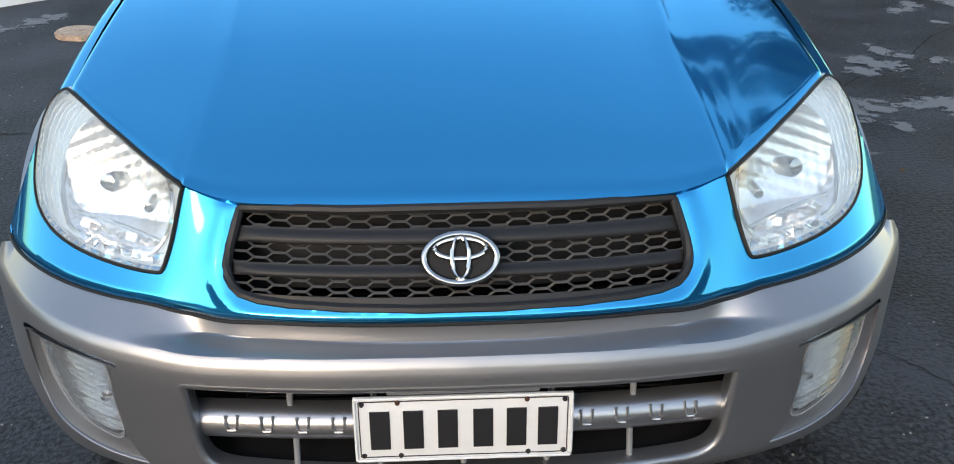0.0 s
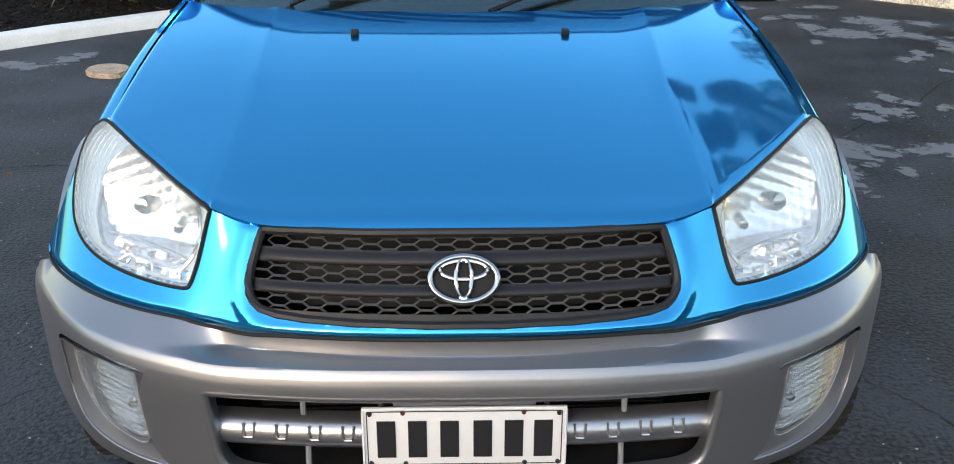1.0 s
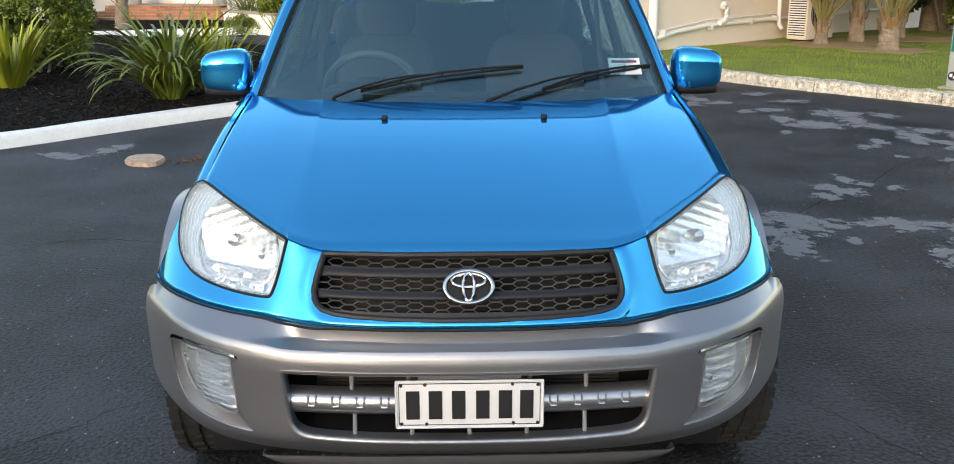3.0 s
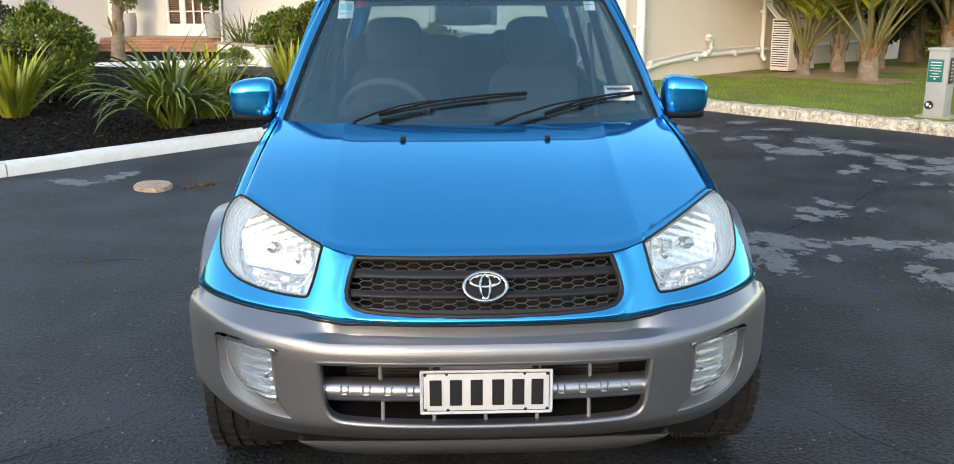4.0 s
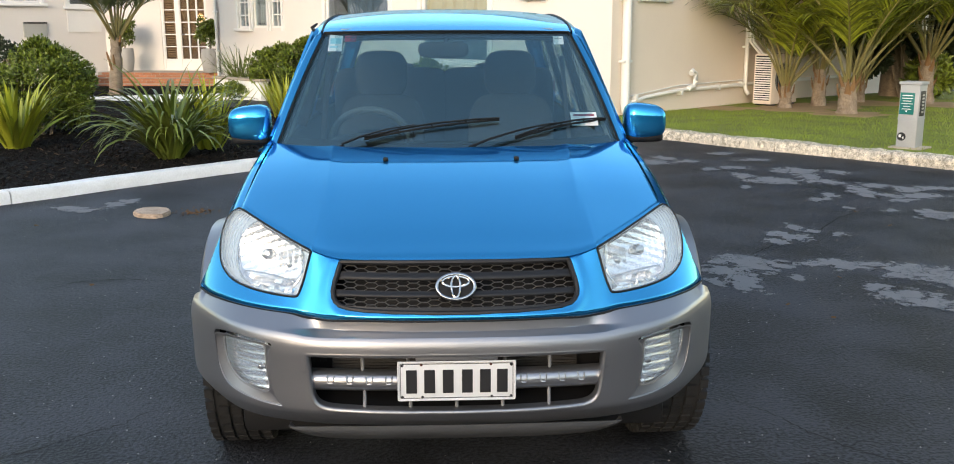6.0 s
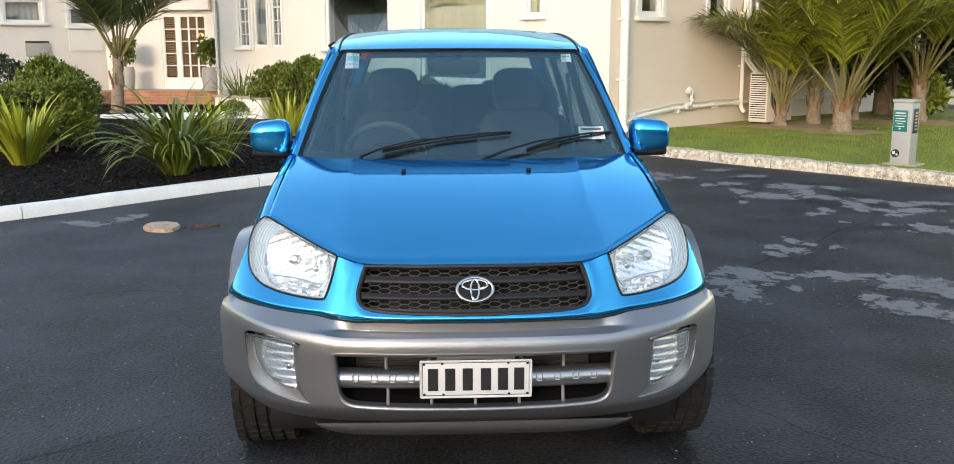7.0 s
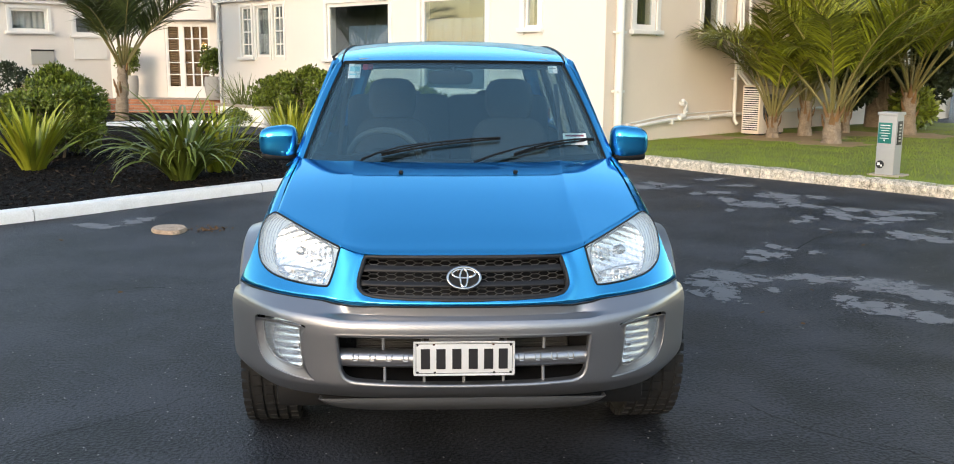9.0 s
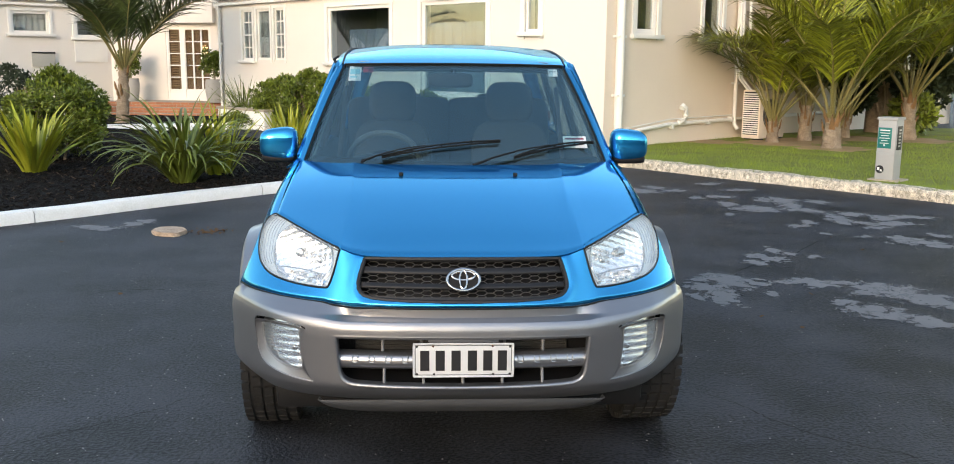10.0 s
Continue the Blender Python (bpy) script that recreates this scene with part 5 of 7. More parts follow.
def nose_base(x, z):
    a = abs(x)
    s = min(0.9995, a / 0.885)
    p = 0.05 + 0.55 * (1 - math.sqrt(1 - s**2.4))
    k = curve1([(0, 0.6), (0.36, 0.58), (0.447, 0.42), (0.5, 0.62), (0.6, 0.9), (0.724, 1.04), (0.846, 1.0)], a)
    return p + k * (z - 0.75)


def nose(x, z):
    y = nose_base(x, z)
    # the lower lip of the nose rolls in over the bumper
    low = bumper_top(x) + 0.018
    if z < low:
        y += 0.015 * ((low - z) / 0.018) ** 2
    return y


def nose_point(x, z):
    y = nose(x, z)
    # a rounded ridge frames the grille
    if abs(x) < 0.46 and z < 0.86:
        d = nearest_on(GRILLE, (x, z))[0]
        if d < 0.06:
            y -= 0.005 * math.exp(-(((d - 0.020) / 0.014) ** 2))
    return (x, y, z)


HOOD_LINE = [(0.10, 0.835), (0.135, 0.860), (0.2, 0.889), (0.3, 0.932), (0.4, 0.970), (0.5, 1.004), (0.6, 1.034), (0.7, 1.059), (0.8, 1.080), (0.9, 1.097), (0.98, 1.109), (1.2, 1.138)]


def hood_z(x, y):
    c = curve1(HOOD_LINE, y - 0.10 * (abs(x) / 0.72) ** 3 * (y - 0.1))
    a = abs(x) / 0.724
    z = c - curve1([(0.13, 0.0), (0.2, 0.012), (0.45, 0.027), (0.8, 0.020), (1.2, 0.012)], y) * a**2.6
    # two faint raised flutes
    z += 0.0042 * math.exp(-(((abs(x) - 0.40 - 0.06 * y) / 0.035) ** 2)) * min(1, max(0, (y - 0.3) / 0.3))
    z += 0.0012 * math.exp(-(((abs(x) - 0.40 - 0.06 * y) / 0.009) ** 2)) * min(1, max(0, (y - 0.35) / 0.3))
    return z


LAMP = smooth_outline([(0.447, 0.885), (0.452, 0.872), (0.470, 0.80), (0.488, 0.752), (0.497, 0.747), (0.56, 0.748), (0.66, 0.755), (0.73, 0.768), (0.775, 0.798), (0.79, 0.85), (0.785, 0.90), (0.765, 0.94), (0.735, 0.962), (0.72, 0.961), (0.60, 0.926), (0.50, 0.897)], 2)
LAMP = [(p[0], p[1]) for p in [v.to_2d() if len(v) > 2 else v for v in LAMP]]
GRILLE = smooth_outline([(-0.352, 0.852), (0.352, 0.852), (0.358, 0.848), (0.380, 0.775), (0.376, 0.745), (0.35, 0.724), (0.25, 0.716), (0, 0.712), (-0.25, 0.716), (-0.35, 0.724), (-0.376, 0.745), (-0.380, 0.775), (-0.358, 0.848)], 1)
GRILLE = [(p[0], p[1]) for p in GRILLE]
MOUTH = [(p[0], p[1]) for p in smooth_outline([(-0.455, 0.598), (0.455, 0.598), (0.462, 0.592), (0.455, 0.50), (0.448, 0.44), (0.42, 0.412), (0.36, 0.404), (0, 0.398), (-0.36, 0.404), (-0.42, 0.412), (-0.448, 0.44), (-0.455, 0.50), (-0.462, 0.592)], 2)]
FOG = [(p[0], p[1]) for p in smooth_outline([(0.562, 0.609), (0.575, 0.616), (0.61, 0.621), (0.68, 0.627), (0.75, 0.621), (0.769, 0.612), (0.773, 0.595), (0.771, 0.55), (0.763, 0.495), (0.738, 0.452), (0.69, 0.434), (0.63, 0.421), (0.56, 0.413), (0.538, 0.413), (0.541, 0.418), (0.559, 0.44), (0.573, 0.485), (0.579, 0.54), (0.578, 0.585)], 1)]

# bumper
bm = trimmed([0.893 * math.sin(t * math.pi / 2) for t in steps(-1, 1, 190)], steps(0.330, 0.35, 5)[:-1] + steps(0.35, 0.62, 42)[:-1] + steps(0.62, 0.70, 40), lambda x, z: bumper_point(x, z + (bumper_top(x) - 0.69) * max(0.0, (z - 0.5) / 0.2) + bumper_lift(x) * max(0.0, 0.46 - z) / 0.142), [MOUTH, FOG, mirror(FOG)])
bumper = part("bumper", bm, SILVER, CAR, "silver painted front bumper with worn lower edge")


def lip(outline, roll, depth, sgn=1, n=220):
    """The rounded edge of an opening in the bumper, rolling inwards."""
    pts = [Vector(p) for p in outline]
    run = [0.0]
    for i in range(len(pts)):
        run.append(run[-1] + (pts[(i + 1) % len(pts)] - pts[i]).length)

    def spot(d):
        d %= run[-1]
        for i in range(len(pts)):
            if d <= run[i + 1]:
                return pts[i].lerp(pts[(i + 1) % len(pts)], (d - run[i]) / max(1e-9, run[i + 1] - run[i]))

    turn = 1 if sum(pts[i].x * pts[(i + 1) % len(pts)].y - pts[i].y * pts[(i + 1) % len(pts)].x for i in range(len(pts))) > 0 else -1
    prof = [(-0.25, 0.06), (0.0, 0.0), (0.38, 0.07), (0.72, 0.28), (0.93, 0.62), (1.0, 1.0)]

    def f(u, v):
        d = u * run[-1]
        p = spot(d)
        e = (spot(d + 0.012) - spot(d - 0.012)).normalized()
        n2 = Vector((-e.y, e.x)) * turn
        k = v * len(prof)
        i = min(len(prof) - 1, int(k))
        if i == len(prof) - 1:
            o, back = prof[-1][0], prof[-1][1] * roll + depth * (k - i)
        else:
            t = k - i
            o, back = prof[i][0] + (prof[i + 1][0] - prof[i][0]) * t, (prof[i][1] + (prof[i + 1][1] - prof[i][1]) * t) * roll
        q = p + n2 * roll * o
        w = bumper_point(sgn * q.x, q.y)
        return (w[0], w[1] + back - 0.0006, w[2])

    bm = sheet(f, n, len(prof) * 2)
    bmesh.ops.remove_doubles(bm, verts=bm.verts, dist=1e-5)
    return bm


part("mouth_lip", lip(MOUTH, 0.012, 0.03), SILVER, bumper)
for sgn in (-1, 1):
    part("pocket_lip", lip(FOG, 0.004, 0.006, sgn), SILVER, bumper)

# fenders: from the nose over the shoulder and down
def fender_section(y, v):
    wide = curve1([(0.4, 0.136), (0.6, 0.138), (0.8, 0.136), (1.32, 0.12)], y)
    k = curve1([(0, 0), (0.12, 0.17), (0.3, 0.36), (0.5, 0.58), (0.7, 0.8), (1, 1.0)], v)
    drop = curve1([(0, 0), (0.12, 0.008), (0.3, 0.04), (0.5, 0.10), (0.7, 0.18), (1, 0.32)], v)
    return 0.7245 + wide * k, hood_z(0.722, y) - 0.002 - drop


def fender_front(v):
    """Where the fender meets the nose."""
    y = 0.46
    for _ in range(24):
        x, z = fender_section(y, v)
        y = 0.6 * y + 0.4 * nose_base(min(x, 0.868), max(z, 0.712))
    return y


def fender_point(sgn, u, v):
    """u: along the car, v: from the bonnet line down."""
    y0 = fender_front(v)
    y = y0 + (1.32 - y0) * u
    x, z = fender_section(y, v)
    z = max(z, 0.712 - 3.0 * max(0.0, y - 0.47))
    return (sgn * x, y, z)


# nose panel with the holes for grille and lamps, and its blue corners
def nose_top(x):
    a = abs(x)
    if a < 0.447:
        return curve1([(0, 0.866), (0.34, 0.866), (0.38, 0.874), (0.447, 0.889)], a)
    return curve1([(0.447, 0.889), (0.72, 0.966), (0.85, 0.93)], a)


cols = steps(-1, 1, 300)


def nose_skin():
    """The blue skin round grille and lamps."""
    xs = [0.868 * math.sin(u * math.pi / 2) for u in cols]
    zs = steps(0.675, 0.735, 26)[:-1] + steps(0.735, 0.968, 42)
    edge = [fender_section(fender_front(v), v) for v in steps(0.62, 0.0, 24)]
    right = [(min(x, 0.867), z + 0.001) for x, z in edge if z > 0.725] + [(0.715, 0.93), (0.46, 0.86), (0.449, 0.889), (0.38, 0.870), (0.357, 0.8528)]
    top = right + mirror(right)
    low = [(x, bumper_top(x) - 0.002) for x in steps(-0.868, 0.868, 120)]
    return trimmed(xs, zs, nose_point, [GRILLE, LAMP, mirror(LAMP)], keep=low + top, depth=0.02)


part("nose_panel", nose_skin(), BLUE, CAR, "glossy blue metallic nose panel")


# bonnet
def lamp_top(a):
    """Height of the lamp's upper edge."""
    return curve1([(0.447, 0.889), (0.50, 0.901), (0.60, 0.929), (0.724, 0.966)], a)


def hood_front(a):
    """The bonnet's front edge: y and z."""
    if a <= 0.447:
        y = curve1([(0, 0.132), (0.34, 0.142), (0.447, 0.165)], a)
        return y - 0.008, curve1([(0, 0.862), (0.2, 0.863), (0.34, 0.867), (0.40, 0.877), (0.447, 0.892)], a)
    z = lamp_top(a)
    return nose(a, z) + 0.004, z + 0.004


def hood_point(u, v):
    x = 0.722 * u
    a = abs(x)
    fy, fz = hood_front(a)
    rear_y = curve1([(0, 0.955), (0.35, 0.985), (0.6, 1.07), (0.722, 1.16)], a)
    y = fy + (rear_y - fy) * v
    z = hood_z(x, y) + (fz - hood_z(x, fy)) * (1 - v) ** 4
    if v < 0.03:
        z -= 0.005 * (1 - v / 0.03) ** 2
    if abs(u) > 0.985:
        z -= 0.006 * ((abs(u) - 0.985) / 0.015) ** 2
    return (x, y, z)


part("bonnet", sheet(lambda u, v: hood_point(2 * u - 1, v**1.3), 220, 70, 0.012), BLUE, CAR, "glossy blue metallic bonnet")
part("bonnet_gap", sheet(lambda u, v: (lambda p: (p[0] * 1.006, p[1] + 0.01, p[2] - 0.02))(hood_point(2 * u - 1, v)), 60, 24), BLACK, CAR)

def arch_cut(bm, cy, cz, r):
    """Opens a wheel arch in a side panel."""
    gone = [f for f in bm.faces if (f.calc_center_median().y - cy) ** 2 + (f.calc_center_median().z - cz) ** 2 < r * r]
    bmesh.ops.delete(bm, geom=gone, context="FACES")
    for v in bm.verts:
        d = math.hypot(v.co.y - cy, v.co.z - cz)
        if d < r * 1.05 and any(e.is_boundary for e in v.link_edges):
            v.co.y, v.co.z = cy + (v.co.y - cy) * r / d, cz + (v.co.z - cz) * r / d
    return bm


WHEEL_Y, WHEEL_Z, WHEEL_R, REAR_Y = 0.815, 0.348, 0.348, 3.305
for sgn in (-1, 1):
    part("fender", arch_cut(sheet(lambda u, v: fender_point(sgn, u, v), 60, 40), WHEEL_Y, WHEEL_Z, 0.40), BLUE, CAR, "blue front fender")


# silver wheel-arch flares
def flare(sgn, cy, x_in, x_out, a0, a1, name="wheel_arch_flare"):
    def f(u, v):
        a = radians(a0 + (a1 - a0) * u)
        prof = [(0.40, x_in + 0.012), (0.385, x_out - 0.004), (0.41, x_out + 0.004), (0.45, x_out), (0.482, x_out - 0.014), (0.505, x_in)]
        t = v * (len(prof) - 1)
        i = min(len(prof) - 2, int(t))
        r = prof[i][0] + (prof[i + 1][0] - prof[i][0]) * (t - i)
        x = prof[i][1] + (prof[i + 1][1] - prof[i][1]) * (t - i)
        x -= 0.034 * max(0.0, 1 - u / 0.4)
        return (sgn * x, cy - r * math.cos(a), WHEEL_Z + 0.02 + r * math.sin(a))

    part(name, sheet(f, 40, 10), SILVER, CAR, "silver wheel-arch flare")


for sgn in (-1, 1):
    flare(sgn, WHEEL_Y, 0.82, 0.902, 16, 178)
    flare(sgn, REAR_Y, 0.80, 0.89, 2, 178)

# ---- body side, doors, roof ----
def body_half(y, z):
    """Half width of the body side."""
    w = curve1([(0.28, 0.78), (0.45, 0.825), (0.75, 0.845), (0.92, 0.835), (1.02, 0.80), (1.09, 0.775)], z)
    return w - 0.05 * max(0.0, (y - 3.4) / 0.8) ** 2


def belt(y):
    return 1.06 + 0.03 * (y - 1.2) / 2.6


for sgn in (-1, 1):
    for nm, y0, y1 in (("front_door", 1.325, 2.29), ("rear_door", 2.30, 3.02), ("rear_quarter", 3.03, 4.08)):
        bm = sheet(lambda u, v: (sgn * body_half(y0 + (y1 - y0) * u, 0.30 + (belt(y0 + (y1 - y0) * u) - 0.30) * v), y0 + (y1 - y0) * u, 0.30 + (belt(y0 + (y1 - y0) * u) - 0.30) * v), 30, 24)
        if nm != "front_door":
            arch_cut(bm, REAR_Y, WHEEL_Z, 0.40)
        panel = part(nm, bm, BLUE, CAR, "blue door" if "door" in nm else "blue rear quarter panel")
        if nm != "rear_quarter":
            part("cladding", boxed(sgn * 0.845 - 0.02, sgn * 0.845 + 0.02, y0 + 0.01, y1 - 0.01 - (0.3 if nm == "rear_door" else 0), 0.36, 0.56, 0.012), SILVER, panel, "silver lower cladding")
            part("door_handle", boxed(sgn * 0.84 - 0.018, sgn * 0.84 + 0.025, y1 - 0.22, y1 - 0.06, 0.90, 0.935, 0.01), BLUE, panel)
    part("sill", boxed(sgn * 0.78 - 0.05, sgn * 0.78 + 0.03, 1.2, 2.95, 0.24, 0.36, 0.02), SILVER, CAR)



def roof_point(u, v):
    """u across, v back."""
    x = (2 * u - 1)
    y = 1.582 + 2.24 * v + 0.06 * x * x * (1 - v)
    z = curve1([(0, 1.550), (0.03, 1.569), (0.1, 1.598), (0.3, 1.646), (0.5, 1.664), (0.8, 1.655), (1, 1.61)], v) - (0.007 + 0.024 * min(1.0, v * 4)) * abs(x) ** 2.6
    w = curve1([(0, 0.56), (0.3, 0.582), (0.7, 0.57), (1, 0.53)], v)
    return (x * w, y, z)


part("roof", sheet(roof_point, 40, 40, 0.02), BLUE, CAR, "glossy blue roof panel")
for sgn in (-1, 1):
    rail = [Vector(roof_point(0.5 + 0.5 * sgn, v)) + Vector((sgn * 0.002, 0, 0.004)) for v in steps(0, 0.98, 20)]
    part("roof_ditch_trim", tube(bmesh.new(), rail, 0.004, 6), BLACK, CAR, "black roof ditch strip")

part("roof_lip", tube(bmesh.new(), [Vector(roof_point(u, 0)) + Vector((0, -0.002, -0.010)) for u in steps(0.01, 0.99, 24)], 0.009, 8), BLACK, CAR, "black strip along the roof's front edge")


def screen_point(u, v):
    x = 2 * u - 1
    lo = Vector((x * 0.705, 0.985 + 0.19 * abs(x) ** 2.2, 1.072 + 0.015 * abs(x)))
    hi = Vector((x * 0.548, 1.575 + 0.06 * x * x, 1.547 - 0.006 * x * x))
    p = lo.lerp(hi, v)
    p.z += 0.018 * math.sin(v * math.pi)
    p.y -= 0.012 * math.sin(v * math.pi)
    return p


ws = part("windscreen", sheet(screen_point, 32, 24, 0.005), SCREEN, CAR, "tinted windscreen with wipers at rest")
ws.visible_shadow = False
rim = [screen_point(u, 0) for u in steps(0, 1, 24)] + [screen_point(1, v) for v in steps(0, 1, 16)[1:]] + [screen_point(u, 1) for u in steps(1, 0, 24)[1:]] + [screen_point(0, v) for v in steps(1, 0, 16)[1:-1]]
part("windscreen_seal", tube(bmesh.new(), [Vector(p) + Vector((0, -0.004, 0.003)) for p in rim], 0.0045, 6, closed=True), BLACK, CAR, "black windscreen seal")

for sgn in (-1, 1):
    # front pillar from the cowl up to the roof and along it
    def pillar(u, v):
        k = sgn
        e = 0.5 + 0.5 * k
        if u < 0.4:
            t = u / 0.4
            inner = Vector(screen_point(e, t)) + Vector((k * 0.008, 0.002, 0.004))
            outer = Vector((k * (0.752 + (0.590 - 0.752) * t), 1.25 + (1.68 - 1.25) * t, 1.075 + (1.536 - 1.075) * t + 0.035 * math.sin(t * math.pi)))
        else:
            t = (u - 0.4) / 0.6
            inner = Vector(roof_point(e, t)) + Vector((k * 0.006, 0, 0))
            outer = inner + Vector((k * (0.032 + 0.03 * math.sin(t * math.pi)), 0.05 * (1 - t), -0.04 - 0.015 * t))
        bulge = math.sin(v * math.pi) * 0.010
        p = inner.lerp(outer, v)
        return p + Vector((k * bulge, -bulge * (0.7 if u < 0.4 else 0), bulge * 0.7))

    part("pillar", sheet(pillar, 60, 8, 0.014), BLUE, CAR, "blue windscreen pillar and roof rail")
    # side glass and posts
    def glass_point(u, v, y0, y1):
        y = y0 + (y1 - y0) * u
        b = belt(y)
        t_top = max(0.0, min(1.0, (y - 1.26) / 0.44))
        top = 1.10 + (1.548 - 1.10) * t_top if y < 1.70 else curve1([(1.70, 1.548), (2.2, 1.578), (3.0, 1.575), (3.9, 1.53)], y)
        z = b + (top - b) * v
        f = (z - 1.06) / 0.5
        return (sgn * (0.762 - 0.155 * f - 0.02 * max(0, (y - 3) / 1.0)), y, z)

    for y0, y1 in ((1.30, 2.24), (2.34, 3.0), (3.08, 3.85)):
        g = part("side_window", sheet(lambda u, v: glass_point(u, v, y0, y1), 20, 8, 0.004), SIDEGLASS, CAR, "tinted side window")
        g.visible_shadow = False
    for y0, y1 in ((2.24, 2.34), (3.0, 3.08), (3.85, 4.02)):
        part("door_post", sheet(lambda u, v: glass_point(u, v, y0, y1), 4, 8, 0.03), BLUE if y0 > 3.5 else BLACK, CAR)
    for y0, y1 in ((1.28, 2.3), (2.3, 3.05)):
        pts = [glass_point(u, 1, y0, y1) for u in steps(0, 1, 14)]
        part("window_frame", tube(bmesh.new(), [Vector(p) + Vector((sgn * -0.01, 0, -0.012)) for p in pts], 0.022, 8), BLUE, CAR)
    shoulder = sheet(lambda u, v: (sgn * (body_half(1.325 + 2.75 * u, belt(1.325 + 2.75 * u)) - 0.025 * v), 1.325 + 2.75 * u, belt(1.325 + 2.75 * u) + 0.012 * v), 30, 2, 0.01)
    part("belt_strip", shoulder, BLACK, CAR)
    # corner between bonnet and screen
    cowl_end = sheet(lambda u, v: Vector(fender_point(sgn, 1.0 - 0.18 * u, 0.0)).lerp(Vector((sgn * 0.80, 1.30 - 0.05 * u, 1.065)), v), 6, 4, 0.01)
    part("cowl_corner", cowl_end, BLUE, CAR)

# tail
def tail_point(u, v):
    x = 2 * u - 1
    z = 0.32 + (1.06 - 0.32) * v
    return (x * 0.79, 4.16 - 0.10 * abs(x) ** 4 - 0.05 * v, z)


part("tailgate", sheet(tail_point, 24, 10, 0.03), BLUE, CAR, "blue tailgate")
rear_glass = part("rear_window", sheet(lambda u, v: ((2 * u - 1) * (0.70 - 0.16 * v), 4.10 - 0.27 * v - 0.05 * (2 * u - 1) ** 2, 1.08 + 0.46 * v), 16, 6, 0.004), SIDEGLASS, CAR, "tinted rear window")
rear_glass.visible_shadow = False
bm = tube(bmesh.new(), [((2 * u - 1) * 0.55, 3.85, 1.575) for u in steps(0, 1, 10)], 0.04, 8)
part("rear_header", bm, BLUE, CAR)
for sgn in (-1, 1):
    part("rear_post", tube(bmesh.new(), [(sgn * 0.74, 4.05, 1.05), (sgn * 0.66, 3.94, 1.35), (sgn * 0.57, 3.84, 1.57)], [0.06, 0.055, 0.05], 8), BLUE, CAR)
    part("tail_lamp", boxed(sgn * 0.74 - 0.05, sgn * 0.74 + 0.05, 4.03, 4.13, 0.85, 1.2, 0.02), material("red_lamp_plastic", (0.4, 0.02, 0.02), 0.2) if sgn < 0 else bpy.data.materials["red_lamp_plastic"], CAR, "red tail lamp")
part("rear_bumper", boxed(-0.82, 0.82, 4.08, 4.24, 0.30, 0.58, 0.04), SILVER, CAR, "silver rear bumper")
part("underbody", boxed(-0.72, 0.72, 0.30, 4.05, 0.22, 0.34, 0.03), BLACK, CAR)
part("front_floor", boxed(-0.76, 0.76, 1.1, 4.0, 0.34, 0.40, 0.01), CABIN, CAR)
part("firewall", boxed(-0.74, 0.74, 1.10, 1.16, 0.34, 1.0, 0.01), BLACK, CAR)
for sgn in (-1, 1):
    part("wheel_well", sheet(lambda u, v: (sgn * (0.55 + 0.28 * v), WHEEL_Y - 0.41 * math.cos(u * math.pi), WHEEL_Z + 0.41 * math.sin(u * math.pi)), 20, 3, 0.006), BLACK, CAR)
    part("splash_panel", boxed(sgn * 0.55 - 0.01, sgn * 0.55 + 0.01, 0.42, 1.2, 0.25, 0.8), BLACK, CAR, smooth=False)

